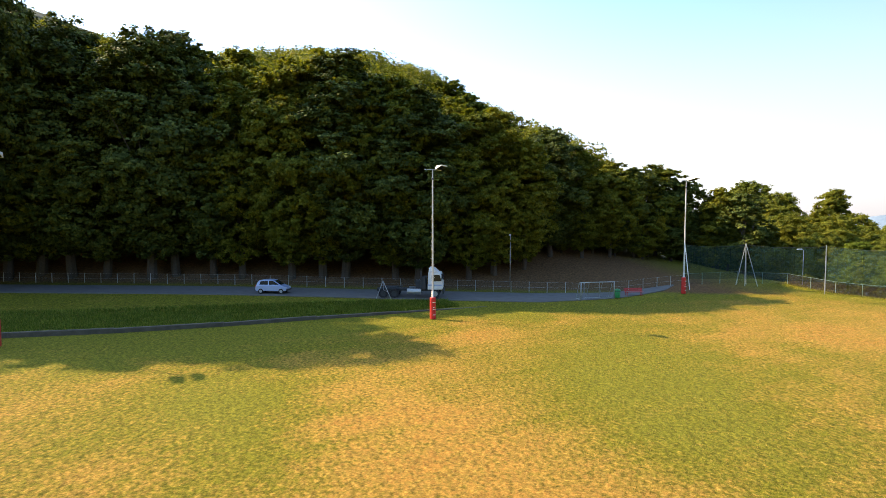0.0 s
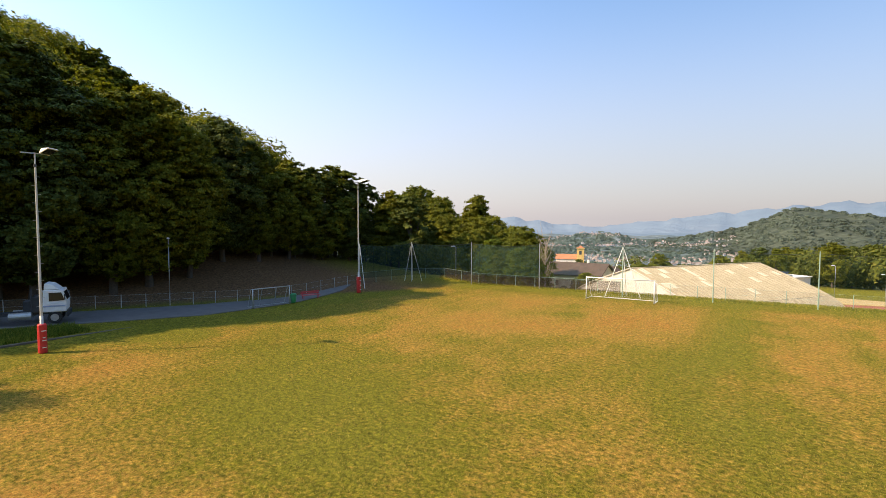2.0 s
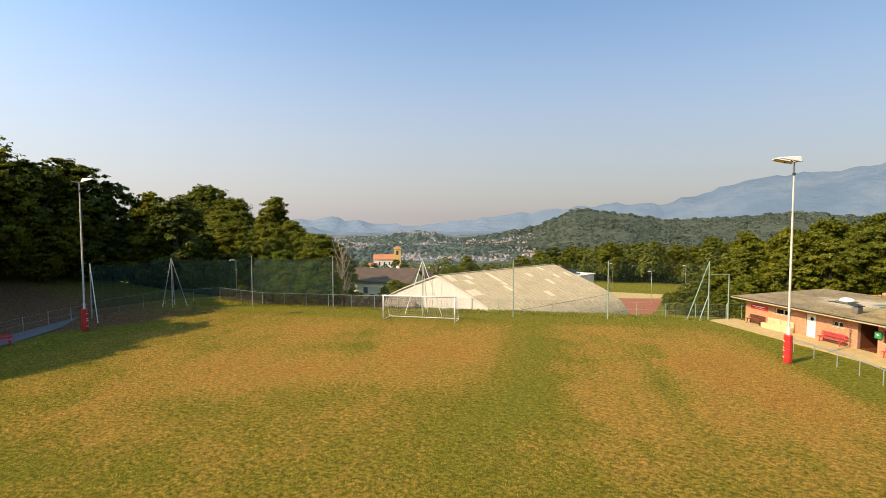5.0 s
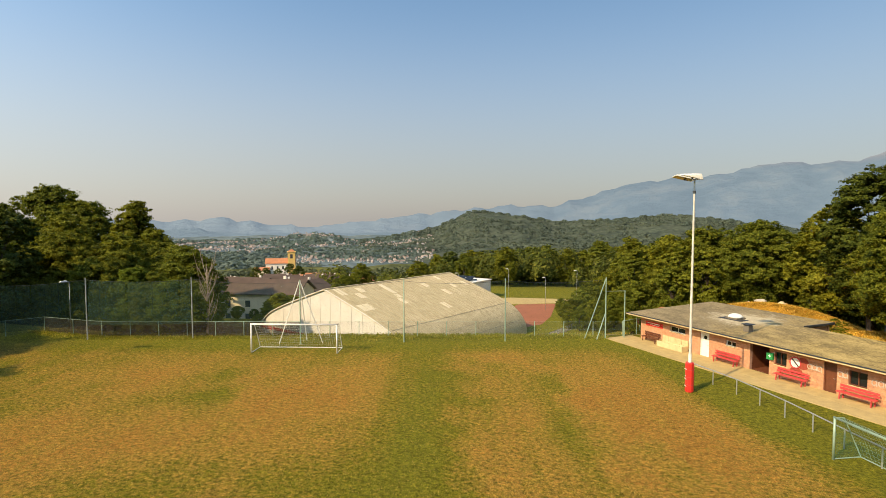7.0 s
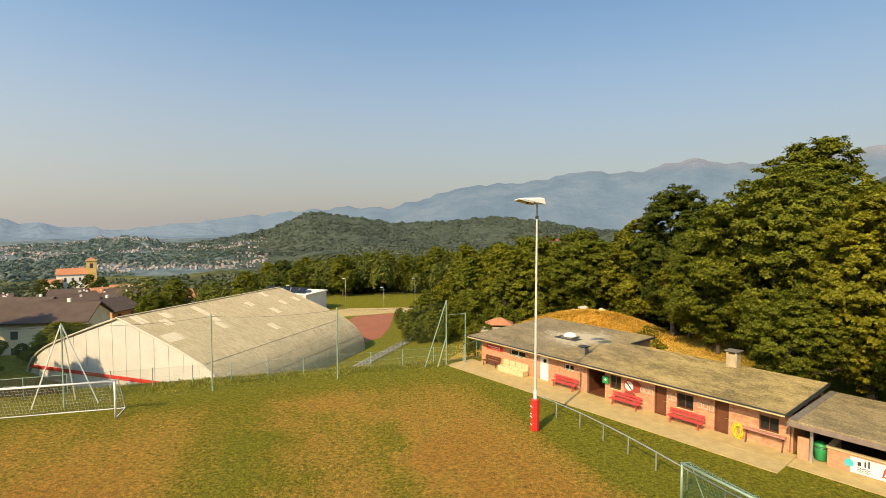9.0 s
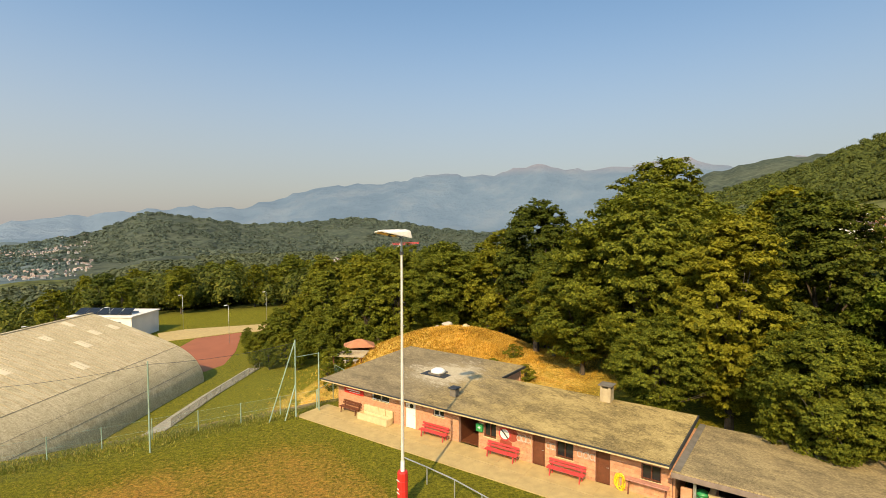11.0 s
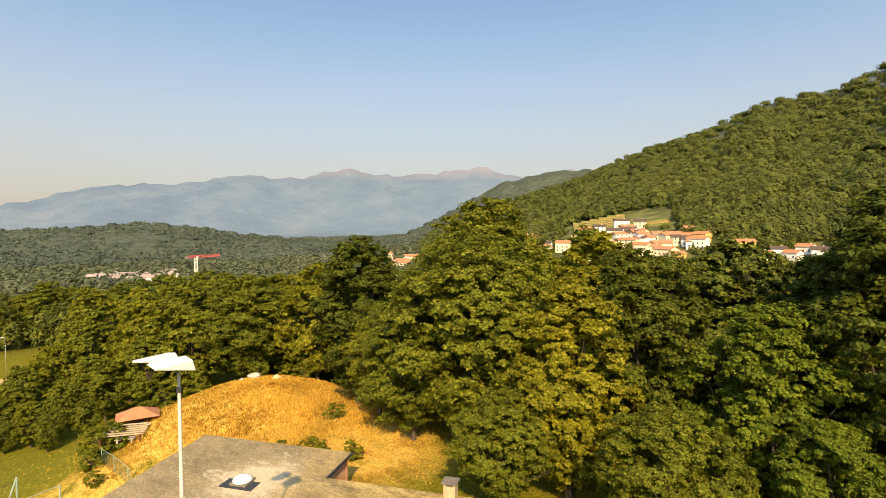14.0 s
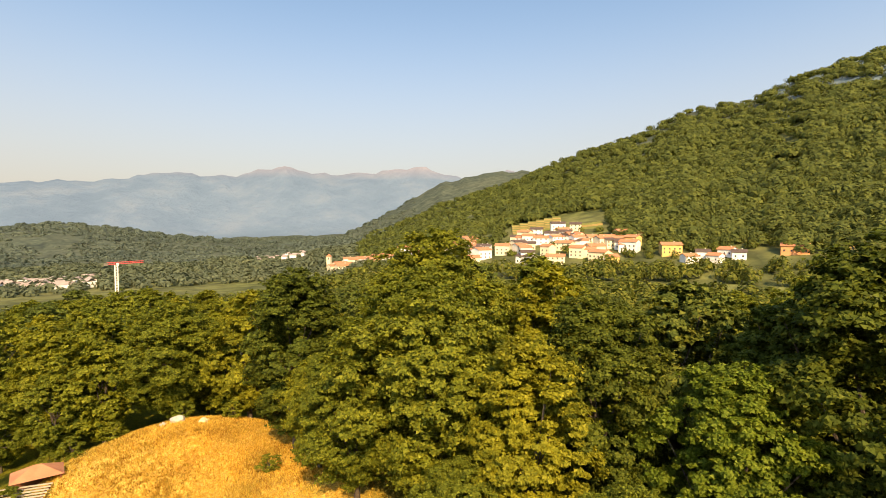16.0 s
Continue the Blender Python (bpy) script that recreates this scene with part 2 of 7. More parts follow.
    fade.inputs[1].default_value, fade.inputs[2].default_value = 50.0, 40.0
    litter = m.ramp(fine, [(0.3, (0.09, 0.045, 0.018)), (0.7, (0.22, 0.125, 0.06))])
    col = m.mix(math_("MULTIPLY", lit.outputs[0], fade.outputs[0]), col, litter)
    col = m.mix(1.0, col, m.ramp(fleck, [(0.34, (0.60, 0.62, 0.62)), (0.5, (0.96, 0.96, 0.96)), (0.66, (1.33, 1.3, 1.27))]), "MULTIPLY")
    m.base(col)
    h = m.mix(0.5, fine, blades)
    m.bump(m.mix(0.45, h, clod), 1.0, 0.16)
    return m.m


TURF = make_ground()
ASPHALT = worn("asphalt", (0.135, 0.128, 0.118), 0.9, 0, 1.2, 0.25, 0.3, 0.01)
CONCRETE = worn("concrete", (0.47, 0.35, 0.15), 0.9, 0, 1.5, 0.22, 0.2, 0.006)
OLDCONC = worn("old_concrete", (0.17, 0.15, 0.12), 0.95, 0, 1.5, 0.4, 0.4, 0.02)
GALV = worn("galvanised_steel", (0.46, 0.48, 0.47), 0.45, 0.6, 4, 0.2, 0.05)
POSTGREEN = worn("green_post", (0.30, 0.42, 0.33), 0.55, 0.2, 4, 0.2, 0.05)
WHITE = worn("white_paint", (0.78, 0.78, 0.74), 0.5, 0, 2, 0.12, 0.05)
REDPAD = worn("red_vinyl", (0.62, 0.03, 0.025), 0.45, 0, 3, 0.2, 0.1)
REDWOOD = worn("red_painted_wood", (0.55, 0.06, 0.06), 0.55, 0, 5, 0.25, 0.15)
BROWN = worn("brown_wood", (0.14, 0.045, 0.02), 0.55, 0, 4, 0.3, 0.15)
GREENPL = worn("green_plastic", (0.02, 0.27, 0.09), 0.4, 0, 3, 0.15, 0.05)
BLACK = worn("black_rubber", (0.02, 0.02, 0.02), 0.7, 0, 5, 0.3, 0.1)
YELLOW = worn("yellow_hose", (0.75, 0.55, 0.03), 0.45, 0, 5, 0.15, 0.05)
CREAM = worn("cream_stone", (0.60, 0.48, 0.27), 0.85, 0, 3, 0.2, 0.15)
MAST = worn("mast_paint", (0.62, 0.60, 0.54), 0.55, 0.1, 3, 0.15, 0.05)
LAMPWHITE = worn("lamp_housing", (0.76, 0.75, 0.70), 0.5, 0.1, 4, 0.15, 0.05)
CARBLUE = worn("car_paint", (0.36, 0.47, 0.68), 0.3, 0.3, 2, 0.08, 0.02)
DARKGLASS = Mat("dark_glass", (0.015, 0.018, 0.02), 0.08).m
WALLDARK = worn("mossy_wall", (0.11, 0.095, 0.07), 0.95, 0, 1.5, 0.4, 0.4, 0.02)
STEELDARK = worn("dark_steel", (0.05, 0.055, 0.06), 0.6, 0.3, 4, 0.3, 0.1)
BARK = worn("bark", (0.085, 0.066, 0.047), 0.95, 0, 6, 0.4, 0.6, 0.03)
STONE = worn("field_stone", (0.46, 0.41, 0.33), 0.9, 0, 3, 0.3, 0.5, 0.03)


# ---- mesh helpers ----
class G:
    """Gathers vertices and faces of one part."""

    def __init__(self):
        self.v, self.f = [], []

    def add(self, verts, faces):
        k = len(self.v)
        self.v += [tuple(p) for p in verts]
        self.f += [tuple(i + k for i in q) for q in faces]
        return self

    def box(self, c, s, m=None):
        m = m or Matrix()
        pts = [m @ Vector((c[0] + sx * s[0] / 2, c[1] + sy * s[1] / 2, c[2] + sz * s[2] / 2))
               for sz in (-1, 1) for sy in (-1, 1) for sx in (-1, 1)]
        return self.add(pts, [(0, 2, 3, 1), (4, 5, 7, 6), (0, 1, 5, 4), (2, 6, 7, 3), (0, 4, 6, 2), (1, 3, 7, 5)])

    def beam(self, p, q, w, h):
        """A square bar from p to q."""
        p, q = Vector(p), Vector(q)
        d = (q - p)
        m = Matrix.Translation((p + q) / 2) @ d.to_track_quat("X", "Z").to_matrix().to_4x4()
        return self.box((0, 0, 0), (d.length, w, h), m)

    def rod(self, p, q, r, r2=None, n=8):
        p, q = Vector(p), Vector(q)
        r2 = r if r2 is None else r2
        rot = (q - p).to_track_quat("Z", "Y").to_matrix()
        ring = [rot @ Vector((math.cos(6.2832 * i / n), math.sin(6.2832 * i / n), 0)) for i in range(n)]
        pts = [p + a * r for a in ring] + [q + a * r2 for a in ring]
        fs = [(i, (i + 1) % n, n + (i + 1) % n, n + i) for i in range(n)]
        return self.add(pts, fs + [tuple(range(n - 1, -1, -1)), tuple(range(n, 2 * n))])

    def tube(self, path, r, n=6):
        """One bent pipe through the points of path."""
        P = [Vector(p) for p in path]
        pts, up = [], None
        for i, p in enumerate(P):
            d = (P[min(i + 1, len(P) - 1)] - P[max(i - 1, 0)]).normalized()
            up = (Vector((0.3, 0.2, 1.0)) if abs(d.z) < 0.9 else Vector((1.0, 0.3, 0.0))) if up is None else up
            a = d.cross(up).normalized()
            up = a.cross(d)
            pts += [p + (a * math.cos(6.2832 * k / n) + up * math.sin(6.2832 * k / n)) * r for k in range(n)]
        fs = [(i * n + k, i * n + (k + 1) % n, (i + 1) * n + (k + 1) % n, (i + 1) * n + k) for i in range(len(P) - 1) for k in range(n)]
        e = (len(P) - 1) * n
        return self.add(pts, fs + [tuple(range(n - 1, -1, -1)), tuple(range(e, e + n))])

    def lathe(self, profile, n=14, at=(0, 0, 0)):
        """Turns (radius, height) pairs round the z axis."""
        k = len(profile)
        pts = [(at[0] + r * math.cos(6.2832 * i / n), at[1] + r * math.sin(6.2832 * i / n), at[2] + z)
               for i in range(n) for r, z in profile]
        fs = [(i * k + j, ((i + 1) % n) * k + j, ((i + 1) % n) * k + j + 1, i * k + j + 1) for i in range(n) for j in range(k - 1)]
        fs += [tuple(i * k for i in range(n - 1, -1, -1)), tuple(i * k + k - 1 for i in range(n))]
        return self.add(pts, fs)

    def prism(self, poly, lo, hi, m=None):
        """A polygon in x, y raised from lo to hi."""
        m = m or Matrix()
        n = len(poly)
        pts = [m @ Vector((x, y, lo)) for x, y in poly] + [m @ Vector((x, y, hi)) for x, y in poly]
        return self.add(pts, [(i, (i + 1) % n, n + (i + 1) % n, n + i) for i in range(n)] +
                        [tuple(range(n - 1, -1, -1)), tuple(range(n, 2 * n))])

    def mesh(self, name, mat, bevel=0.0, smooth=False):
        me = bpy.data.meshes.new(name)
        me.from_pydata(self.v, [], self.f)
        bm = bmesh.new()
        bm.from_mesh(me)
        bmesh.ops.recalc_face_normals(bm, faces=bm.faces)
        if bevel:
            bmesh.ops.bevel(bm, geom=bm.edges[:], offset=bevel, segments=1, affect="EDGES", clamp_overlap=True)
        for fc in bm.faces:
            fc.smooth = smooth
        bm.to_mesh(me)
        bm.free()
        me.materials.append(mat)
        return me


def part(name, g, mat, parent=None, label="", bevel=0.0, smooth=False, m=None):
    ob = new(name, g.mesh(name, mat, bevel, smooth))
    if parent is not None:
        ob.parent = parent
    if m is not None:
        ob.matrix_basis = m
    return tagged(ob, label)


def thing(name, m, label, category, group="", kind=""):
    ob = new(name)
    ob.empty_display_size = 0.2
    ob.matrix_basis = m
    return tagged(ob, label, category, group, kind)


def S(a, b, x):
    t = np.clip((x - a) / (b - a), 0, 1)
    return t * t * (3 - 2 * t)


# ---- the lie of the land ----
ROAD_P, ROAD_D, ROAD_N = np.array((-53.2, -0.4)), np.array((0.51, 0.86)), np.array((-0.86, 0.51))
R1_AZ = (-60, -30, -21, -15.5, -12.4, -9.5, -7, -5, -1, 3.4, 6.3, 12.3, 18, 23, 28, 32, 38, 48, 50.6, 54.2, 58.5, 64, 68, 76)
R1_EL = (-2.2, -3.2, -2.9, -1.7, -1.75, -2.5, -2.6, -1.9, -1.2, 0.7, 0.35, -0.55, -0.3, 0.2, -0.3, -1.0, -1.4, -1.3, -0.1, 1.7, 4.3, 5.5, 5.6, 3.5)
R2_AZ = (-60, -27, -23, -18, -13, -10, -3, 7, 12, 18.6, 22, 26, 28, 32, 37, 42, 47, 51, 57, 60, 63, 66, 72, 90)
R2_EL = (0.4, -0.3, 0.1, -0.6, -1.1, -0.5, 0.45, 1.35, 1.35, 3.3, 3.8, 3.9, 4.3, 5.05, 4.7, 5.9, 5.2, 5.45, 6.15, 5.1, 4.9, 5.7, 4.5, 3.0)
R3_AZ = (30, 48, 56.6, 62, 70, 78, 82.6, 88, 92.4, 99, 125, 180, 200, 222, 236, 246, 258, 264, 272, 285, 298)
R3_EL = (-4, -2.6, 0.8, 2.9, 6.1, 8.7, 10.3, 10.9, 13.0, 14.3, 17.0, 14.0, 10.0, 8.0, 9.0, 16.0, 17.0, 15.5, 12.5, 5.0, -4)
# the skyline of the wooded bank, as seen from the south of the pitch: bearing and rise
BANK_AZ = (-125, -104, -99, -94, -90, -86, -83, -78, -74, -68, -64, -61, -56, -50, -46, -42)
BANK_T = (0.26, 0.29, 0.295, 0.29, 0.293, 0.285, 0.295, 0.305, 0.31, 0.30, 0.275, 0.235, 0.20, 0.155, 0.12, 0.08)


def lump(x, y, scale, seed=0.0):
    """Cheap smooth noise from a few waves."""
    u, v = x / scale + seed, y / scale - seed * 0.7
    return (np.sin(u * 1.3 + 0.7 * np.sin(v * 0.9)) * np.cos(v * 1.1 + 0.6 * np.sin(u * 0.8)) +
            0.5 * np.sin(u * 2.7 + v * 1.9 + 1.0) * np.cos(v * 3.1 - u * 0.7)) / 1.5


def height(x, y):
    x, y = np.asarray(x, float), np.asarray(y, float)
    r = np.hypot(x, y)
    az = np.degrees(np.arctan2(x, y))
    # the terrace drops behind the far fence, with a knoll behind the clubhouse
    z = -10.5 * S(51.8, 69, y) * (1 - 0.25 * S(-20, -45, x))
    z = z + S(51.8, 69, y) * 10.3 * np.exp(-((x - 44.8) / 19) ** 2 - ((y - 72) / 20) ** 2)
    z = z - 16 * S(62, 190, x) * (1 - S(51, 69, y)) - 8 * S(165, 260, r) * S(-60, -20, x)
    # the ground sinks slowly towards the church
    z = z * (1 - S(6, -6, az) * S(95, 125, y)) + S(6, -6, az) * S(95, 125, y) * (-10.5 - 0.09 * np.clip(r - 110, 0, 900))
    # the wooded bank west of the road
    s = (x - ROAD_P[0]) * ROAD_N[0] + (y - ROAD_P[1]) * ROAD_N[1]
    a = (x - ROAD_P[0]) * ROAD_D[0] + (y - ROAD_P[1]) * ROAD_D[1]
    zr = 0.2 + 0.6 * S(25, -25, a)
    steep = np.interp(a, (-120, -60, 10, 45, 75, 120), (0.50, 0.45, 0.32, 0.12, 0.02, 0.0))
    d0 = np.hypot(x - 0.9, y + 19.9)
    rise = np.interp(np.degrees(np.arctan2(x - 0.9, y + 19.9)), BANK_AZ, BANK_T)
    slope = steep * 150 * (1 - np.exp(-np.maximum(0, s - 9) / 150))
    climb = np.maximum(slope, 9 + rise * np.minimum(d0, 190) - 15.0)
    bank = zr * S(-9, 0, s) * (x < -40) * (1 - S(30, 42, a)) + slope + (climb - slope) * S(12, 75, s) * (1 - S(35, 60, a)) * (s > 0)
    z = z + bank
    # hills and mountains round about
    far = S(230, 420, r) * (1 - S(6, -6, az) * S(-45, -32, az)) + S(560, 760, r) * S(6, -6, az) * S(-45, -32, az)
    far = np.clip(far, 0, 1)
    z = z * (1 - far) + far * (-24 - 36 * S(50, 38, az) * S(300, 480, r) + 5 * lump(x, y, 90))
    z = z - 32 * S(600, 900, r) * S(6, -4, az) * S(-45, -32, az)
    e3 = np.interp(np.where(az < -61, az + 360, az), R3_AZ, R3_EL)
    h3 = np.maximum(22 + 1300 * np.tan(np.radians(e3)), -60 - 35 * S(4, -4, az) * S(-60, -40, az))
    k3 = np.clip((r - 400) / 900, 0, 1)
    foot = -30 + 14 * S(48, 60, az) - 45 * S(4, -4, az) * S(-60, -40, az)
    z3 = foot + (h3 - foot) * np.where(r < 1300, k3 ** 1.05, 1 - 0.5 * S(1300, 2300, r)) + 9 * lump(x, y, 70, 2) * k3
    e1 = np.interp(az, R1_AZ, R1_EL)
    e1 = e1 + 0.08 * np.sin(az * 3.1) + 0.06 * np.sin(az * 7.3 + 1) + 0.04 * np.sin(az * 19.0)
    h1 = 22 + 2300 * np.tan(np.radians(e1))
    z1 = -90 + (h1 + 90) * np.where(r < 2300, S(1150, 2300, r), 1 - S(2300, 3300, r)) + 14 * lump(x, y, 170, 5) * S(1100, 1700, r) * (1 - S(2000, 2300, r))
    e2 = np.interp(az, R2_AZ, R2_EL)
    e2 = e2 + 0.10 * np.sin(az * 1.9 + 1.0) + 0.08 * np.sin(az * 4.3 + np.sin(az * 1.1) * 2) + 0.05 * np.sin(az * 9.1 + 3 * np.sin(az * 0.7))
    h2 = 22 + 4600 * np.tan(np.radians(e2))
    z2 = -90 + (h2 + 90) * S(3000, 4600, r) + 45 * lump(x, y, 330, 9) * S(3100, 3600, r) * (1 - S(4000, 4600, r))
    z = np.maximum(z, np.where(r > 380, z3, -99))
    z = np.maximum(z, np.where(r > 1100, z1, -99))
    z = np.maximum(z, np.where(r > 2900, z2, -99))
    # a lower hill before the western range
    e4 = np.interp(az, (-40, -32, -28, -25, -23, -20.8, -19), (-1.6, -1.4, -1.15, -1.0, -1.55, -2.5, -3.2)) + 0.06 * np.sin(az * 5.3)
    z = np.maximum(z, np.where((r > 2960) & (az < -18) & (az > -60), -120 + (142 + 3250 * np.tan(np.radians(e4))) * S(2960, 3250, r) * (1 - 0.6 * S(3250, 3700, r)), -999))
    return z


def hz(x, y):
    return float(height(x, y))


def make_terrain():
    rad = np.concatenate([np.linspace(0, 130, 88), 130 * np.exp(np.linspace(0, math.log(4700 / 130), 110))[1:]])
    n = 540
    ang = np.linspace(0, 2 * math.pi, n, endpoint=False)
    rr, aa = np.meshgrid(rad[1:], ang, indexing="ij")
    x, y = rr * np.sin(aa), rr * np.cos(aa)
    z = height(x, y)
    verts = np.concatenate([[[0, 0, 0]], np.stack([x, y, z], -1).reshape(-1, 3)])
    k = len(rad) - 1
    faces = [(0, 1 + (j + 1) % n, 1 + j) for j in range(n)]
    for i in range(k - 1):
        o = 1 + i * n
        faces += [(o + j, o + (j + 1) % n, o + n + (j + 1) % n, o + n + j) for j in range(n)]
    near = sum(1 for r_ in rad[1:] if r_ < 2950)
    ends = n + (near - 1) * n
    back = bpy.data.meshes.new("backdrop")
    back.from_pydata(verts[1 + (near - 1) * n:].tolist(), [], [tuple(i - 1 - (near - 1) * n for i in f) for f in faces[ends:]])
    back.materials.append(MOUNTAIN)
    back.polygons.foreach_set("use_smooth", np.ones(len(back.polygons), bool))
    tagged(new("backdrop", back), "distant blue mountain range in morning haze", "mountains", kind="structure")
    faces, verts = faces[:ends], verts[:1 + near * n]
    me = bpy.data.meshes.new("ground")
    me.from_pydata(verts.tolist(), [], faces)
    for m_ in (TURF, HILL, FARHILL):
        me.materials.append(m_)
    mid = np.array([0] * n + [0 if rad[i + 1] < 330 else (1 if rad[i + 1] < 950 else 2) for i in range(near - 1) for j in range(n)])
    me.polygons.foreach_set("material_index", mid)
    me.polygons.foreach_set("use_smooth", np.ones(len(faces), bool))
    me.update()
    if me.polygons[0].normal.z < 0:
        me.flip_normals()
    return tagged(new("ground", me), "mown sports turf with sun-dried straw patches and wooded hills around", "ground", kind="structure")


def make_hill(name, near, mid, dark, open_, west=None):
    m = Mat(name, mid, 0.95)
    m.p.inputs["Specular IOR Level"].default_value = 0.05
    cells = m.voronoi(0.062)
    big = m.noise(0.006, 5)
    col = m.ramp(cells, [(0.1, near), (0.6, mid), (0.95, dark)])
    col = m.mix(m.grey(big, 0.42, 0.68), col, open_)
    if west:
        # the broad valley to the west: paler and bluer, haze painted into the colour
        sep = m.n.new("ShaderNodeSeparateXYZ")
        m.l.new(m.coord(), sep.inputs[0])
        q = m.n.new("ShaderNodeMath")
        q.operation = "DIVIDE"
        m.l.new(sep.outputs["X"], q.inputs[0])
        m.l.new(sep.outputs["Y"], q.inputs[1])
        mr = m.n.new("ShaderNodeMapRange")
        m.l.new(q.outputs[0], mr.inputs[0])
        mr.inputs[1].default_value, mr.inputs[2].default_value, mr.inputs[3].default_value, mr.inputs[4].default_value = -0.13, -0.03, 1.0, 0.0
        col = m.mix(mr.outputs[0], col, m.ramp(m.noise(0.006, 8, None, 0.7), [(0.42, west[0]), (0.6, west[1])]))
    col = m.mix(1.0, col, m.ramp(m.noise(0.025, 5, None, 0.7), [(0.38, (0.72, 0.74, 0.76)), (0.62, (1.28, 1.26, 1.2))]), "MULTIPLY")
    m.base(col).bump(cells, 0.45, 5.0)
    return m.m


def make_mountain():
    """Distant ranges: a bluish backdrop, the morning haze painted into its colour and glow."""
    m = Mat("distant_range", (0.2, 0.26, 0.33), 1.0)
    m.p.inputs["Specular IOR Level"].default_value = 0.0
    n1 = m.noise(0.0035, 8, None, 0.65)
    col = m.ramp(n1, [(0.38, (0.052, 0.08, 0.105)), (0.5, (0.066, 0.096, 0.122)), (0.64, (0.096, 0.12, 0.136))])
    # bare rock on the high summits
    sep = m.n.new("ShaderNodeSeparateXYZ")
    m.l.new(m.coord(), sep.inputs[0])
    hi = m.n.new("ShaderNodeMapRange")
    m.l.new(sep.outputs["Z"], hi.inputs[0])
    hi.inputs[1].default_value, hi.inputs[2].default_value, hi.inputs[4].default_value = 370.0, 520.0, 0.7
    col = m.mix(hi.outputs[0], col, (0.25, 0.19, 0.17))
    # paler towards the west, where more haze is put into the colour
    q = m.n.new("ShaderNodeMath")
    q.operation = "DIVIDE"
    m.l.new(sep.outputs["X"], q.inputs[0])
    m.l.new(sep.outputs["Y"], q.inputs[1])
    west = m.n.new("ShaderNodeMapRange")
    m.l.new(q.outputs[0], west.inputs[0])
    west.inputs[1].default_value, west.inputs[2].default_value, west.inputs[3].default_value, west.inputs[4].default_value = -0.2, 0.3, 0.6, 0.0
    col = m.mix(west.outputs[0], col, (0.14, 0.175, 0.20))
    # the nearer hill is darker, with less haze in its colour
    reach = m.n.new("ShaderNodeVectorMath")
    reach.operation = "LENGTH"
    m.l.new(m.coord(), reach.inputs[0])
    fore = m.n.new("ShaderNodeMapRange")
    m.l.new(reach.outputs["Value"], fore.inputs[0])
    fore.inputs[1].default_value, fore.inputs[2].default_value, fore.inputs[3].default_value, fore.inputs[4].default_value = 3250.0, 3500.0, 0.55, 0.0
    col = m.mix(fore.outputs[0], col, (0.055, 0.085, 0.10))
    m.base(col).bump(n1, 0.6, 120.0)
    # bluish glow stands in for hazy air; the range is no light source
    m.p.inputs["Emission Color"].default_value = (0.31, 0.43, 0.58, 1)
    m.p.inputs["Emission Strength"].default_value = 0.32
    return m.m


HILL = make_hill("wooded_slope", (0.13, 0.14, 0.05), (0.07, 0.08, 0.03), (0.03, 0.04, 0.018), (0.14, 0.14, 0.06))
# greyed copy of the slope colours, with distance haze mixed in
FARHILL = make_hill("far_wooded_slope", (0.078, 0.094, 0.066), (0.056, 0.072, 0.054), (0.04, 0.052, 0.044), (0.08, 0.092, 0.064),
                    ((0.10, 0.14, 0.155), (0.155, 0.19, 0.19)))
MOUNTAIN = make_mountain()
make_terrain()


# ---- road, kerb wall and paving ----
def strip(name, pts, w0, w1, lift, mat, label, category, thick=0.25):
    """A band of paving that follows the ground along pts; w0, w1: its two edges, to the left of the way."""
    g = G()
    P = [Vector((p[0], p[1])) for p in pts]
    rows = []
    for i, p in enumerate(P):
        d = (P[min(i + 1, len(P) - 1)] - P[max(i - 1, 0)]).normalized()
        nrm = Vector((-d.y, d.x))
        rows.append([(p + nrm * w) for w in (w0, w1)])
    vs, fs = [], []
    for a, b in rows:
        za, zb = hz(a.x, a.y) + lift, hz(b.x, b.y) + lift
        vs += [(a.x, a.y, za), (b.x, b.y, zb), (b.x, b.y, zb - thick), (a.x, a.y, za - thick)]
    for i in range(len(rows) - 1):
        o, q = i * 4, i * 4 + 4
        fs += [(o, o + 1, q + 1, q), (o + 1, o + 2, q + 2, q + 1), (o + 2, o + 3, q + 3, q + 2), (o + 3, o, q, q + 3)]
    fs += [(0, 3, 2, 1), (q, q + 1, q + 2, q + 3)]
    g.add(vs, fs)
    ob = part(name, g, mat)
    return tagged(ob, label, category, kind="structure")


def along(a, s=0.0):
    p = ROAD_P + ROAD_D * a + ROAD_N * s
    return (float(p[0]), float(p[1]))


strip("road", [along(a) for a in range(-130, 19, 4)], -0.5, 6.3, 0.05, ASPHALT, "worn grey asphalt road beside the pitch", "road")
rd = G()
NEARSIDE = [along(18, -0.5), (-42.6, 20.6), (-42.2, 23.0), (-42.2, 25.6), (-42.9, 29.5), (-44.0, 34.5), (-44.9, 37.0)]
FARSIDE = [along(18, 6.3), along(22, 6.9), along(25, 7.0), (-45.9, 27.0), (-45.6, 30.5), (-45.3, 34.8), (-45.2, 37.2)]
for (x0, y0), (x1, y1) in zip(NEARSIDE, FARSIDE):
    z0, z1 = hz(x0, y0) + 0.05, hz(x1, y1) + 0.05
    rd.v += [(x0, y0, z0), (x1, y1, z1), (x1, y1, z1 - 0.25), (x0, y0, z0 - 0.25)]
for i in range(len(NEARSIDE) - 1):
    o = i * 4
    rd.f += [(o + k, o + (k + 1) % 4, o + 4 + (k + 1) % 4, o + 4 + k) for k in range(4)]
rd.f.append((len(rd.v) - 4, len(rd.v) - 3, len(rd.v) - 2, len(rd.v) - 1))
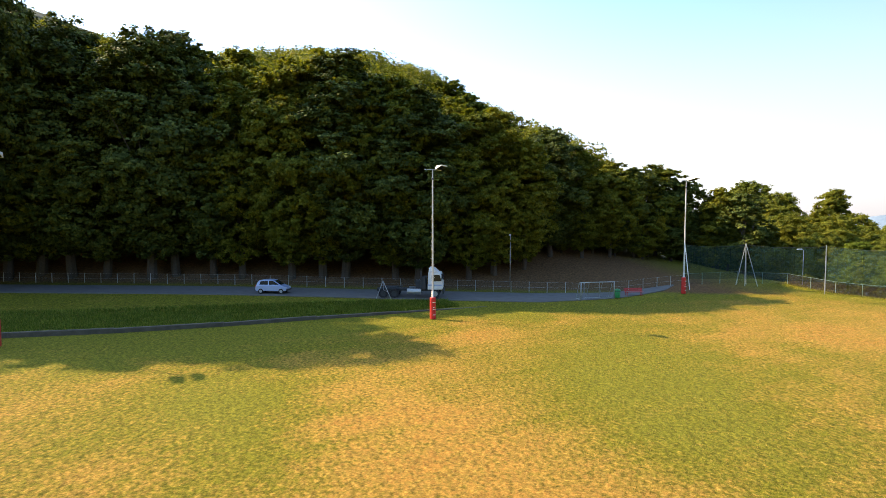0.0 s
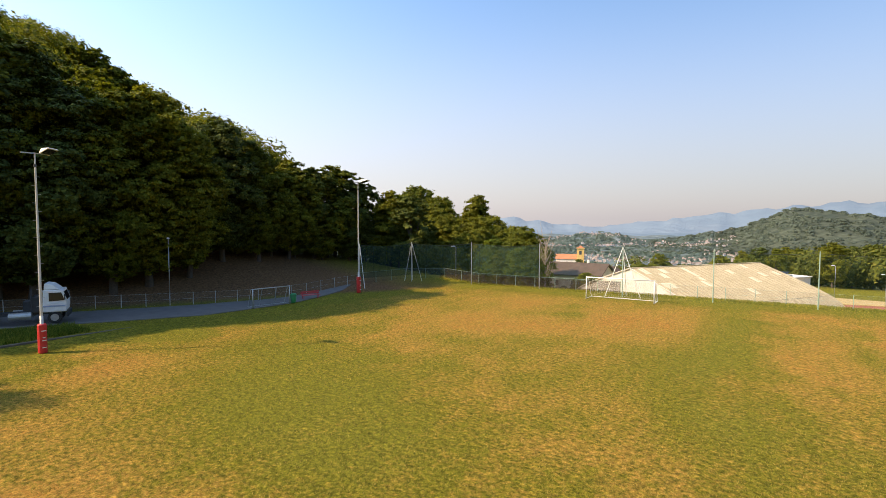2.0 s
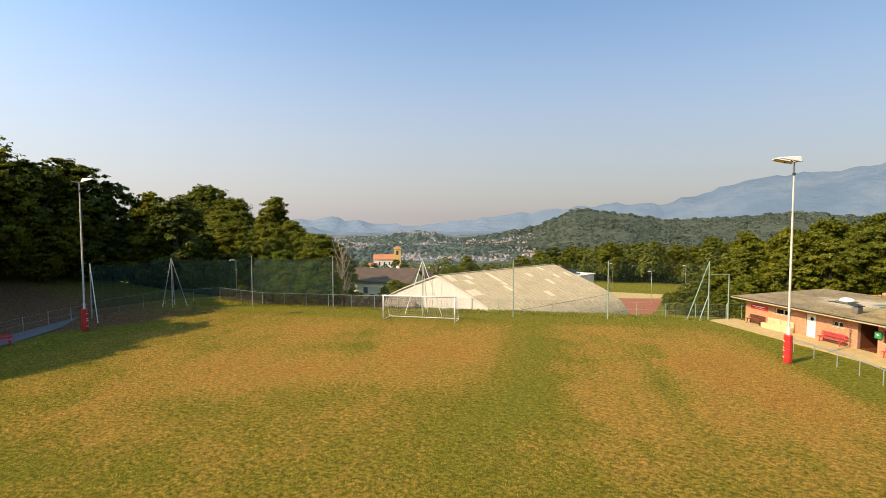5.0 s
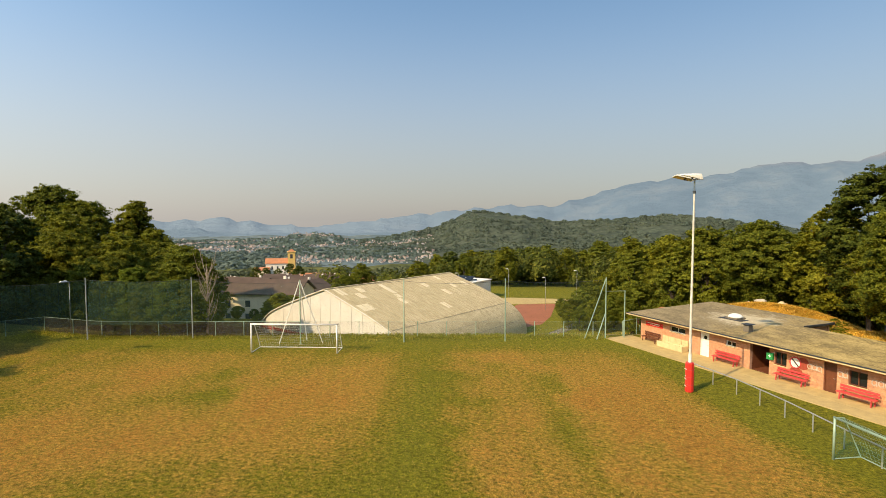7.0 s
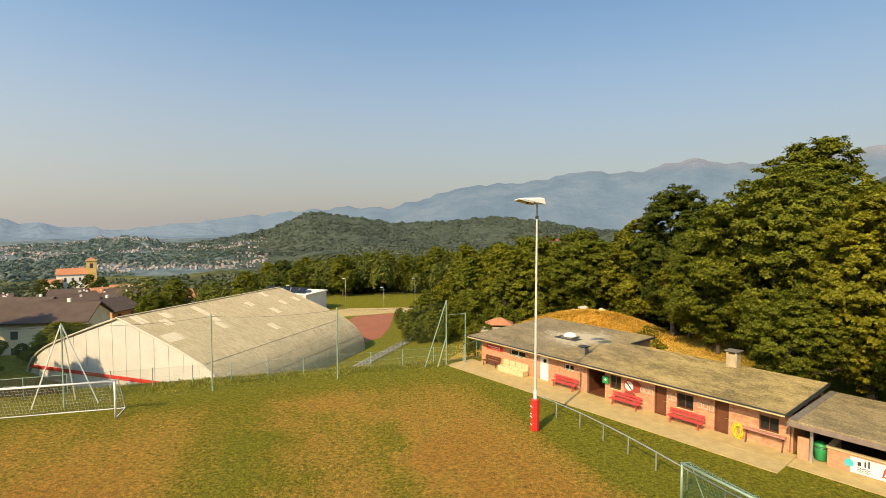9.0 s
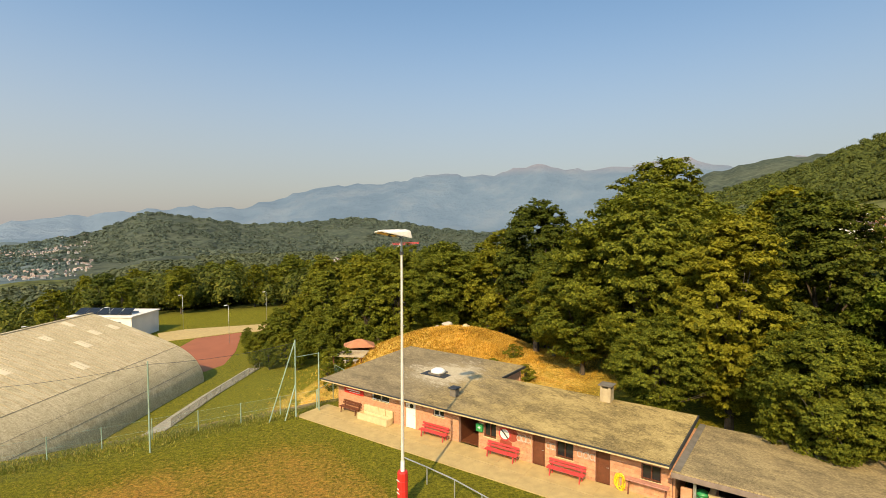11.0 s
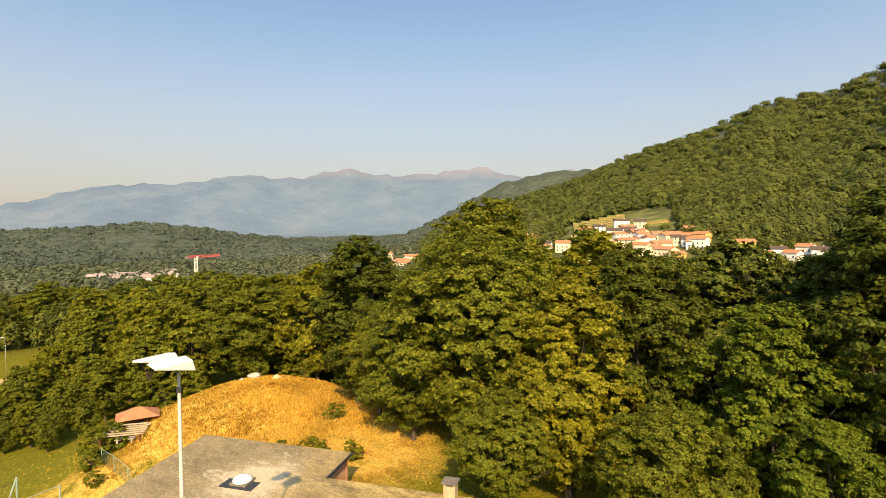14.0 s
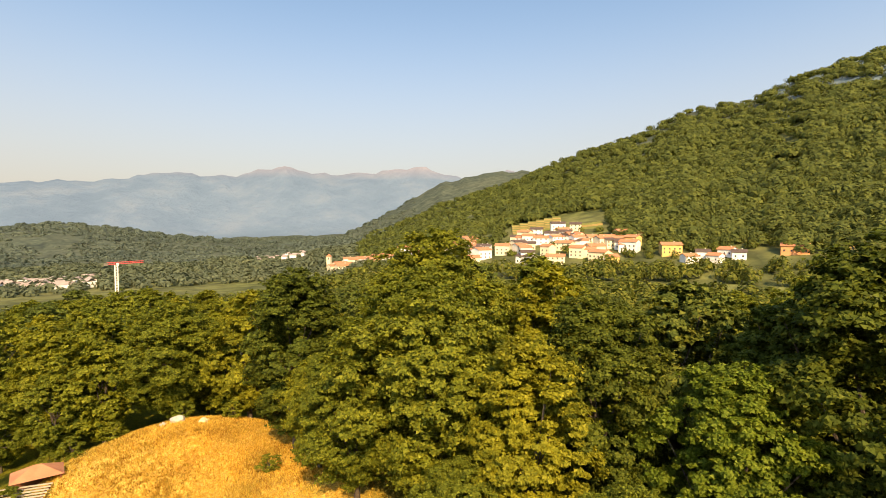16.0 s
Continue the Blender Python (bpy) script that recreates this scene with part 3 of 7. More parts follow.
tagged(part("road_end", rd, ASPHALT), "narrowing end of the asphalt road", "road", kind="structure")
WALL_X = ((-52.5, -42.0), (-49.9, -31.0), (-48.1, -24.0), (-46.9, -16.0), (-46.4, -8.3), (-45.5, -0.9), (-44.7, 4.8), (-44.2, 8.5))
wl = G()
for (x0, y0), (x1, y1) in zip(WALL_X[:-1], WALL_X[1:]):
    h0 = 0.16 + 0.2 * max(0, min(1, (5 - (y0 + y1) / 2) / 30))
    wl.beam((x0, y0, h0 / 2 - 0.1), (x1, y1, h0 / 2 - 0.1), 0.32, h0 + 0.3)
tagged(part("wall_low", wl, WALLDARK, bevel=0.03), "low weathered concrete retaining wall below a grass verge", "wall", kind="structure")

# ---- clubhouse: u runs along the eaves, v back from them ----
CH = Matrix.Translation((17.9, 50.7, 0)) @ Matrix.Rotation(math.atan2(-0.927, 0.376), 4, "Z")


def chp(u, v, z=0.0):
    """A point of the clubhouse plan: u along the eaves, v back from the eaves (mirrored axis)."""
    return CH @ Vector((u, v, z))


def pink_block():
    m = Mat("pink_block", (0.6, 0.33, 0.25), 0.9)
    info = m.n.new("ShaderNodeObjectInfo")
    geo = m.n.new("ShaderNodeNewGeometry")
    col = m.ramp(m.noise(4, 5), [(0.3, (0.45, 0.225, 0.125)), (0.7, (0.60, 0.325, 0.19))])
    col = m.mix(1.0, col, m.ramp(info.outputs["Random"], [(0, (0.85, 0.85, 0.87)), (1, (1.12, 1.1, 1.08))]), "MULTIPLY")
    m.base(col).bump(m.noise(30, 3), 0.3, 0.01)
    return m.m


PINK = pink_block()
MORTAR = worn("mortar", (0.40, 0.24, 0.19), 0.95, 0, 4, 0.2, 0.3)
DARKIN = worn("dark_interior", (0.05, 0.035, 0.03), 0.9, 0, 2, 0.3, 0.1)
TURQ = worn("turquoise_sheet", (0.05, 0.5, 0.55), 0.5, 0, 3, 0.1, 0.05)
TERRA = worn("terracotta_tiles", (0.46, 0.19, 0.09), 0.85, 0, 0.8, 0.3, 0.5, 0.04)
SLATE = worn("brown_tiles", (0.09, 0.06, 0.045), 0.85, 0, 0.6, 0.3, 0.4, 0.04)
PLASTER = worn("cream_plaster", (0.72, 0.62, 0.42), 0.9, 0, 0.4, 0.15, 0.1)
PLWHITE = worn("white_plaster", (0.78, 0.74, 0.66), 0.9, 0, 0.4, 0.12, 0.1)
PLYELLOW = worn("yellow_plaster", (0.66, 0.44, 0.15), 0.9, 0, 0.4, 0.12, 0.1)
PLORANGE = worn("orange_plaster", (0.66, 0.28, 0.12), 0.9, 0, 0.4, 0.12, 0.1)
CLAY = worn("red_clay", (0.32, 0.105, 0.052), 0.95, 0, 0.3, 0.15, 0.2)
WINDOW = Mat("far_window", (0.06, 0.065, 0.07), 0.2).m


def netting(name, color, cover):
    """Fine netting seen from afar: part thread, part gap."""
    m = Mat(name, color, 0.8)
    tp = m.n.new("ShaderNodeBsdfTransparent")
    sh = m.n.new("ShaderNodeMixShader")
    fold = m.noise(0.5, 3)
    fac = m.ramp(fold, [(0.3, (cover * 0.8,) * 3), (0.7, (min(1, cover * 1.2),) * 3)])
    m.l.new(fac, sh.inputs[0])
    m.l.new(tp.outputs[0], sh.inputs[1])
    m.l.new(m.p.outputs[0], sh.inputs[2])
    m.l.new(sh.outputs[0], m.n["Material Output"].inputs[0])
    return m.m


NETGREEN = netting("green_net", (0.003, 0.034, 0.021), 0.5)
NETTHIN = netting("thin_net", (0.10, 0.2, 0.13), 0.05)
NETWHITE = netting("goal_net", (0.6, 0.6, 0.56), 0.07)
CHAIN = netting("chain_link", (0.16, 0.18, 0.17), 0.26)
CHAINTHIN = netting("thin_chain_link", (0.15, 0.18, 0.15), 0.1)
CHAINFAR = netting("green_chain_link", (0.05, 0.12, 0.07), 0.3)


def roof_mat(name, dull):
    m = Mat(name, (0.25, 0.21, 0.15), 0.97)
    m.p.inputs["Specular IOR Level"].default_value = 0.1
    big, mid, fine = m.noise(0.28, 6, None, 0.7), m.noise(0.9, 9, m.scaled(1.0, 0.55, 1, 0.9), 0.85), m.noise(8, 6, None, 0.85)
    col = m.ramp(big, [(0.36, (0.20, 0.145, 0.055)), (0.5, (0.38, 0.28, 0.105)), (0.64, (0.56, 0.41, 0.16))])
    col = m.mix(m.grey(mid, 0.46, 0.75), col, (0.56, 0.43, 0.20))
    col = m.mix(m.ramp(mid, [(0.40, (1, 1, 1)), (0.54, (0, 0, 0))]), col, (0.10, 0.078, 0.042))
    col = m.mix(0.38, col, m.ramp(fine, [(0.38, (0.09, 0.068, 0.03)), (0.5, (0.34, 0.25, 0.10)), (0.62, (0.66, 0.50, 0.23))]))
    # the northern half is bare grey felt, the southern half gone golden with moss
    xy = m.n.new("ShaderNodeVectorMath")
    xy.operation = "DOT_PRODUCT"
    m.l.new(m.coord(), xy.inputs[0])
    xy.inputs[1].default_value = (0.376, -0.927, 0)
    ed = m.n.new("ShaderNodeMath")
    ed.operation = "MULTIPLY_ADD"
    m.l.new(big, ed.inputs[0])
    ed.inputs[1].default_value = 14.0
    m.l.new(xy.outputs["Value"], ed.inputs[2])
    gr_ = m.n.new("ShaderNodeMapRange")
    m.l.new(ed.outputs[0], gr_.inputs[0])
    gr_.inputs[1].default_value, gr_.inputs[2].default_value, gr_.inputs[3].default_value, gr_.inputs[4].default_value = -26.0, -17.0, 0.85, dull
    col = m.mix(gr_.outputs[0], col, m.mix(m.grey(mid, 0.40, 0.62), m.ramp(fine, [(0.34, (0.09, 0.072, 0.045)), (0.66, (0.25, 0.20, 0.125))]), m.ramp(fine, [(0.34, (0.17, 0.135, 0.08)), (0.66, (0.42, 0.34, 0.21))])))
    # bare cement patch round the rooflight
    sep = m.n.new("ShaderNodeVectorMath")
    sep.operation = "DISTANCE"
    m.l.new(m.coord(), sep.inputs[0])
    sep.inputs[1].default_value = (26.6, 46.2, 2.7)
    edge = m.n.new("ShaderNodeMath")
    edge.operation = "MULTIPLY_ADD"
    m.l.new(mid, edge.inputs[0])
    edge.inputs[1].default_value = 13.0
    m.l.new(sep.outputs["Value"], edge.inputs[2])
    mr = m.n.new("ShaderNodeMapRange")
    m.l.new(edge.outputs[0], mr.inputs[0])
    mr.inputs[1].default_value, mr.inputs[2].default_value, mr.inputs[3].default_value, mr.inputs[4].default_value = 8.2, 9.6, 0.9, 0.0
    col = m.mix(mr.outputs[0], col, m.ramp(fine, [(0.34, (0.38, 0.32, 0.21)), (0.66, (0.62, 0.54, 0.38))]))
    m.base(col).bump(fine, 0.7, 0.02)
    return m.m


ROOFC, ROOFA = roof_mat("gravelled_bitumen", 0.0), roof_mat("weathered_felt", 0.6)

# ---- clubhouse ----
cl = thing("clubhouse", CH, "long pink block clubhouse with a flat gravelled roof", "clubhouse")
OPEN = ((4.28, 6.03, 1.42, 1.92), (7.6, 8.5, 0.0, 2.02), (10.06, 10.97, 1.42, 1.84), (12.2, 13.75, 0.0, 2.3), (14.15, 15.05, 0.95, 1.9),
        (17.6, 18.42, 0.0, 2.0), (19.12, 20.2, 0.9, 1.85), (21.52, 22.35, 0.0, 2.02), (24.02, 25.05, 0.95, 1.8))


def cut_wall(u0, u1, z0, z1, holes, v, thick):
    """Wall pieces that leave the openings free."""
    g = G()
    us = sorted({u0, u1, *[h[0] for h in holes], *[h[1] for h in holes]})
    for a, b in zip(us[:-1], us[1:]):
        inside = [h for h in holes if h[0] <= a and b <= h[1]]
        spans = [(z0, z1)]
        for h in inside:
            spans = [(p, q) for lo, hi in spans for p, q in ((lo, min(hi, h[2])), (max(lo, h[3]), hi)) if q - p > 0.01]
        for p, q in spans:
            g.box(((a + b) / 2, v + thick / 2, (p + q) / 2), (b - a, thick, q - p))
    return g


part("front_wall", cut_wall(0.7, 25.6, -0.4, 2.42, OPEN, 1.03, 0.25), MORTAR, cl)
part("side_wall", G().box((0.82, 5.9, 1.0), (0.24, 9.5, 2.9)), PINK, cl)
part("rear_wall", G().box((6.2, 11.0, 1.0), (10.9, 0.24, 3.0)).box((11.5, 9.1, 1.1), (0.24, 3.6, 3.2)).box((18.5, 7.3, 1.0), (13.8, 0.24, 3.0)), PINK, cl)
part("end_wall", G().box((25.62, 4.3, 0.75), (0.2, 6.2, 2.5)), PINK, cl)
part("passage", G().box((12.1, 2.38, 1.1), (0.2, 2.2, 2.4)).box((13.85, 2.38, 1.1), (0.2, 2.2, 2.4)).box((12.97, 3.4, 1.1), (1.54, 0.15, 2.4)).box((12.97, 2.3, 0.03), (1.54, 2.0, 0.06)), BROWN, cl)
roof = G()
RP = ((-0.15, 0.0), (25.65, 0.0), (25.65, 7.7), (11.8, 7.7), (11.8, 11.4), (-0.35, 11.4))
lo = [(u, v, 2.36 + 0.03 * v) for u, v in RP]
hi = [(u, v, 2.50 + 0.03 * v) for u, v in RP]
roof.add(lo + hi, [(i, (i + 1) % 6, 6 + (i + 1) % 6, 6 + i) for i in range(6)] + [(0, 1, 2, 3, 4, 5), (6, 7, 8, 9, 10, 11)])
part("roof", roof, ROOFC, cl, bevel=0.015)
part("fascia", G().box((12.75, -0.02, 2.39), (25.8, 0.06, 0.11)), CREAM, cl, "cream painted eaves board", bevel=0.01)
part("gutter", G().box((12.75, -0.05, 2.49), (25.9, 0.12, 0.06)).box((11.86, 9.55, 2.72), (0.12, 3.8, 0.18)), STEELDARK, cl, "dark metal roof edging", bevel=0.01)
part("soffit", G().box((12.75, 0.52, 2.33), (25.7, 1.0, 0.05)), CREAM, cl)
part("roof_step", G().add([(25.66, -0.06, 2.3), (25.74, -0.06, 2.3), (25.74, 7.72, 2.53), (25.66, 7.72, 2.53), (25.66, -0.06, 2.53), (25.74, -0.06, 2.53), (25.74, 7.72, 2.76), (25.66, 7.72, 2.76)], [(0, 1, 2, 3), (4, 5, 6, 7), (0, 1, 5, 4), (1, 2, 6, 5), (2, 3, 7, 6), (3, 0, 4, 7)]), STEELDARK, cl, "dark metal edge at the roof step", bevel=0.01)
part("step_flashing", G().add([(25.8, 0.05, 2.265), (26.15, 0.05, 2.265), (26.15, 7.55, 2.265), (25.8, 7.55, 2.265), (25.8, 0.05, 2.30), (26.15, 0.05, 2.285), (26.15, 7.55, 2.285), (25.8, 7.55, 2.30)], [(0, 1, 2, 3), (4, 5, 6, 7), (0, 1, 5, 4), (1, 2, 6, 5), (2, 3, 7, 6), (3, 0, 4, 7)]), OLDCONC, cl, "pale cement flashing")
# windows and doors
for k, (u0, u1, z0, z1) in enumerate(OPEN):
    w, h, cu, cz = u1 - u0, z1 - z0, (u0 + u1) / 2, (z0 + z1) / 2
    if k == 3:
        continue
    if z0 > 0.3:
        wdw = part("window", G().box((cu, 1.14, z0 - 0.03), (w + 0.12, 0.3, 0.06)), CREAM, cl, bevel=0.01)
        fr = G()
        for du in (-w / 2 + 0.03, 0.0, w / 2 - 0.03):
            fr.box((cu + du, 1.14, cz), (0.06, 0.08, h))
        for dz in (-h / 2 + 0.03, h / 2 - 0.03):
            fr.box((cu, 1.145, cz + dz), (w, 0.07, 0.06))
        part("window_frame", fr, WHITE if k in (0, 2) else BROWN, wdw)
        part("pane", G().box((cu, 1.18, cz), (w, 0.02, h)), DARKGLASS, wdw, "dark glass pane")
    else:
        mat = WHITE if k == 1 else BROWN
        dr = part("door", G().box((cu, 1.16, cz), (w - 0.06, 0.06, h - 0.04)), mat, cl, "white door with a round pane" if k == 1 else "dark brown wooden door", bevel=0.008)
        part("door_frame", G().box((u0 + 0.03, 1.13, cz), (0.06, 0.12, h)).box((u1 - 0.03, 1.13, cz), (0.06, 0.12, h)).box((cu, 1.13, z1 - 0.03), (w, 0.12, 0.06)), mat, dr)
        part("door_handle", G().rod((cu + w * 0.36, 1.12, 1.0), (cu + w * 0.36, 1.05, 1.0), 0.015).rod((cu + w * 0.36, 1.06, 1.0), (cu + w * 0.22, 1.06, 1.0), 0.012), GALV, dr)
        if k == 1:
            part("pane", G().rod((cu, 1.135, 1.62), (cu, 1.11, 1.62), 0.16, 0.16, 20), DARKGLASS, dr, "round dark pane")
        else:
            part("door_panel", G().box((cu, 1.125, 1.5), (w * 0.62, 0.02, 0.7)).box((cu, 1.125, 0.55), (w * 0.62, 0.02, 0.8)), BROWN, dr, bevel=0.006)
FASCIA = worn("weathered_fascia", (0.24, 0.185, 0.15), 0.7, 0.1, 3, 0.3, 0.2)
FADED = worn("faded_plank", (0.50, 0.24, 0.18), 0.8, 0, 4, 0.3, 0.2)
MURAL = worn("mural_paint", (0.33, 0.06, 0.035), 0.8, 0, 4, 0.3, 0.1)
# annex: an open shelter under a lower roof
part("annex_roof", G().prism(((25.8, 0.0), (34.9, 0.0), (34.9, 7.6), (25.8, 7.6)), 2.10, 2.26), ROOFA, cl, bevel=0.015)
part("annex_fascia", G().box((30.35, -0.04, 2.06), (9.2, 0.07, 0.26)).box((34.93, 3.8, 2.12), (0.08, 7.7, 0.22)), FASCIA, cl, "grey ribbed metal fascia", bevel=0.01)
part("annex_wall", G().box((30.4, 7.4, 0.9), (9.0, 0.2, 2.6)).box((34.7, 4.3, 0.9), (0.2, 6.4, 2.6)).box((30.4, 4.6, 0.02), (9.0, 5.6, 0.08)), DARKIN, cl)
for u in (26.75, 30.9, 34.6):
    part("post", G().box((u, 0.62, 1.0), (0.14, 0.14, 2.15)), GALV, cl, bevel=0.01)
part("corner_screen", G().box((26.35, 0.72, 0.62), (0.55, 0.16, 1.25)), PINK, cl, bevel=0.02)
part("counter", G().box((30.9, 0.98, 0.48), (7.0, 0.2, 1.05)).box((27.45, 1.9, 0.48), (0.2, 1.8, 1.05)), PINK, cl, bevel=0.01)
part("counter_top", G().box((30.9, 0.98, 1.03), (7.1, 0.34, 0.06)).box((27.45, 1.9, 1.031), (0.3, 1.8, 0.06)), CREAM, cl, bevel=0.01)
# chimney, vent and roof hatch
CHIMNEY = worn("weathered_plaster", (0.42, 0.34, 0.21), 0.95, 0, 3, 0.3, 0.3)
ch = part("chimney", G().box((20.1, 7.2, 3.12), (0.72, 0.72, 0.95)), CHIMNEY, cl, "weathered plastered chimney", bevel=0.02)
part("chimney_cap", G().box((20.1, 7.2, 3.82), (0.95, 0.95, 0.07)), OLDCONC, ch, bevel=0.02)
for du in (-0.28, 0.28):
    for dv in (-0.28, 0.28):
        part("chimney_pier", G().box((20.1 + du, 7.2 + dv, 3.69), (0.14, 0.14, 0.2)), CHIMNEY, ch)
vt = part("vent", G().box((10.9, 2.4, 2.82), (0.5, 0.5, 0.5)), OLDCONC, cl, "small dark roof vent", bevel=0.02)
part("vent_cap", G().box((10.9, 2.4, 3.16), (0.72, 0.72, 0.06)).box((10.9, 2.4, 3.1), (0.3, 0.3, 0.12)), STEELDARK, vt, bevel=0.015)
ht = part("roof_hatch", G().box((6.95, 5.9, 2.72), (1.15, 1.15, 0.2)), OLDCONC, cl, "white domed rooflight", bevel=0.02)
part("dome", G().lathe([(0.62, 0.0), (0.58, 0.12), (0.42, 0.24), (0.2, 0.3), (0.02, 0.31)], 16, (6.95, 5.9, 2.82)), WHITE, ht, smooth=True)
part("flashing", G().box((6.95, 5.9, 2.675), (2.3, 1.7, 0.02)), STEELDARK, ht)
# red name board with lettering too small to read
sg = thing("sign_board", CH @ Matrix.Translation((2.45, 1.0, 1.68)), "red sign board with white lettering on the wall", "sign")
part("board", G().box((0, -0.03, 0), (2.05, 0.05, 0.42)), REDPAD, sg, bevel=0.01)
part("writing", G().box((-0.05, -0.06, 0.07), (1.5, 0.012, 0.07)).box((0.1, -0.06, -0.07), (1.1, 0.012, 0.05)), WHITE, sg, "white writing")
# round no-entry mural
mu = thing("wall_mural", CH @ Matrix.Translation((15.8, 1.0, 1.38)), "painted wall sign, white disc ringed in red", "sign")
part("disc", G().rod((-0.1, 0.0, 0.06), (-0.1, -0.025, 0.06), 0.38, 0.38, 28), WHITE, mu)
part("ring", G().tube([(-0.1 + 0.38 * math.cos(i * 0.2244), -0.03, 0.06 + 0.38 * math.sin(i * 0.2244)) for i in range(29)], 0.05), REDWOOD, mu, "red ring")
part("bar", G().beam((-0.36, -0.035, 0.32), (0.16, -0.035, -0.2), 0.02, 0.08), STEELDARK, mu)
part("figure", G().rod((0.42, 0.0, 0.1), (0.42, -0.02, 0.1), 0.42, 0.42, 18).rod((-0.25, 0.0, -0.52), (-0.25, -0.02, -0.52), 0.22, 0.22, 12).rod((0.15, 0.0, -0.56), (0.15, -0.02, -0.56), 0.26, 0.26, 12), MURAL, mu, "red-brown painted shapes")
# pale spray paint on the wall, in thick strokes of no readable shape
SPRAY = worn("grey_spray", (0.52, 0.43, 0.36), 0.9, 0, 5, 0.25, 0.1)
for u, wd in ((17.0, 0.95), (18.78, 0.6), (20.95, 1.1)):
    gr = thing("graffiti", CH @ Matrix.Translation((u, 1.0, 1.42)), "pale grey spray paint on the pink wall", "graffiti", "graffiti")
    n_ = max(2, round(wd / 0.36))
    for k in range(n_):
        c = -wd / 2 + (k + 0.5) * wd / n_
        part("stroke", G().tube([(c + 0.13 * math.cos(0.7 + i * 0.5), -0.012, 0.17 * math.sin(0.7 + i * 0.5)) for i in range(11)], 0.038, 5), SPRAY, gr)
        part("stroke", G().tube([(c + 0.15, -0.012, -0.2), (c + 0.13, -0.012, 0.2 + 0.06 * (k % 2))], 0.036, 5), SPRAY, gr)
# green first-aid box
bx = thing("wall_box", CH @ Matrix.Translation((13.9, 1.0, 1.48)), "green plastic wall box with white mark", "box")
part("case", G().box((0, -0.11, 0), (0.5, 0.2, 0.52)), GREENPL, bx, bevel=0.03)
part("mark", G().box((0.02, -0.216, 0.03), (0.2, 0.012, 0.06)).box((0.02, -0.2165, 0.03), (0.06, 0.012, 0.2)), WHITE, bx)


def bench(m, length, mat, label, group):
    t = thing("bench", m, label, "bench", group)
    for k, (v, z) in enumerate(((-0.17, 0.45), (-0.02, 0.45), (0.13, 0.45))):
        part("seat_slat", G().box((0, v, z), (length, 0.13, 0.04)), mat, t, bevel=0.008)
    for v, z in ((0.24, 0.62), (0.28, 0.80)):
        part("back_slat", G().box((0, v, z), (length, 0.035, 0.14), Matrix()), mat, t, bevel=0.008)
    for u in (-length * 0.4, length * 0.4):
        part("leg", G().beam((u, -0.2, 0.0), (u, -0.14, 0.43), 0.06, 0.06).beam((u, 0.2, 0.0), (u, 0.29, 0.86), 0.06, 0.06).beam((u, -0.2, 0.41), (u, 0.22, 0.41), 0.05, 0.05), mat, t)
    return t


b0 = bench(CH @ Matrix.Translation((10.45, 0.5, 0.06)), 2.25, REDWOOD, "red painted slatted bench by the pink wall", "benches by the clubhouse")
for u, v in ((15.75, 0.42), (20.0, 0.35)):
    copy_thing(b0, CH @ Matrix.Translation((u, v, 0.06)))
bench(CH @ Matrix.Translation((2.35, 0.6, 0.06)), 1.9, BROWN, "brown wooden bench under the eaves", "benches by the clubhouse")
bench(pose(-42.65, 27.5, hz(-42.65, 27.5), 0, 0, 68), 2.2, REDWOOD, "red slatted bench beside the pitch", "")
# stone trough seat
st = thing("stone_trough", CH @ Matrix.Translation((5.1, 0.45, 0.06)), "cream stone trough seat with a low back", "trough")
part("trough", G().box((0, -0.3, 0.24), (2.9, 0.1, 0.48)).box((0, 0.3, 0.24), (2.9, 0.1, 0.48)).box((-1.4, 0, 0.24), (0.1, 0.6, 0.48)).box((1.4, 0, 0.24), (0.1, 0.6, 0.48)).box((0, 0, 0.16), (2.8, 0.55, 0.3)), CREAM, st, bevel=0.015)
for i in range(4):
    part("back_stone", G().box((-1.08 + i * 0.72, 0.42, 0.55), (0.68, 0.16, 0.75)), CREAM, st, bevel=0.03)
# yellow hose on its holder
hs = thing("garden_hose", CH @ Matrix.Translation((22.95, 0.85, 0.06)), "coiled yellow garden hose on a wall holder", "hose")
for k in range(5):
    part("coil", G().tube([(0.05 * math.sin(k * 2.1) + (0.30 - 0.045 * k) * math.cos(i * 0.3927 + k), 0.035 * k - 0.08, 0.47 + 0.05 * math.cos(k * 3.3) + (0.45 - 0.05 * (k % 3)) * math.sin(i * 0.3927 + k + 0.12 * math.sin(i))) for i in range(17)], 0.03), YELLOW, hs, smooth=True)
part("holder", G().box((0, 0.1, 0.75), (0.2, 0.14, 0.08)).rod((0, 0.05, 0), (0, 0.05, 0.75), 0.02), GALV, hs)
# shelf table under the last window
tb = thing("wall_table", CH @ Matrix.Translation((24.4, 0.75, 0.06)), "long brown shelf table along the wall", "table")
part("tabletop", G().box((0, 0, 0.84), (2.2, 0.45, 0.06)), FADED, tb, "faded red-brown plank top", bevel=0.01)
for u in (-0.95, 0.95):
    part("leg", G().beam((u, -0.1, 0.0), (u, 0.1, 0.82), 0.07, 0.07), BROWN, tb)


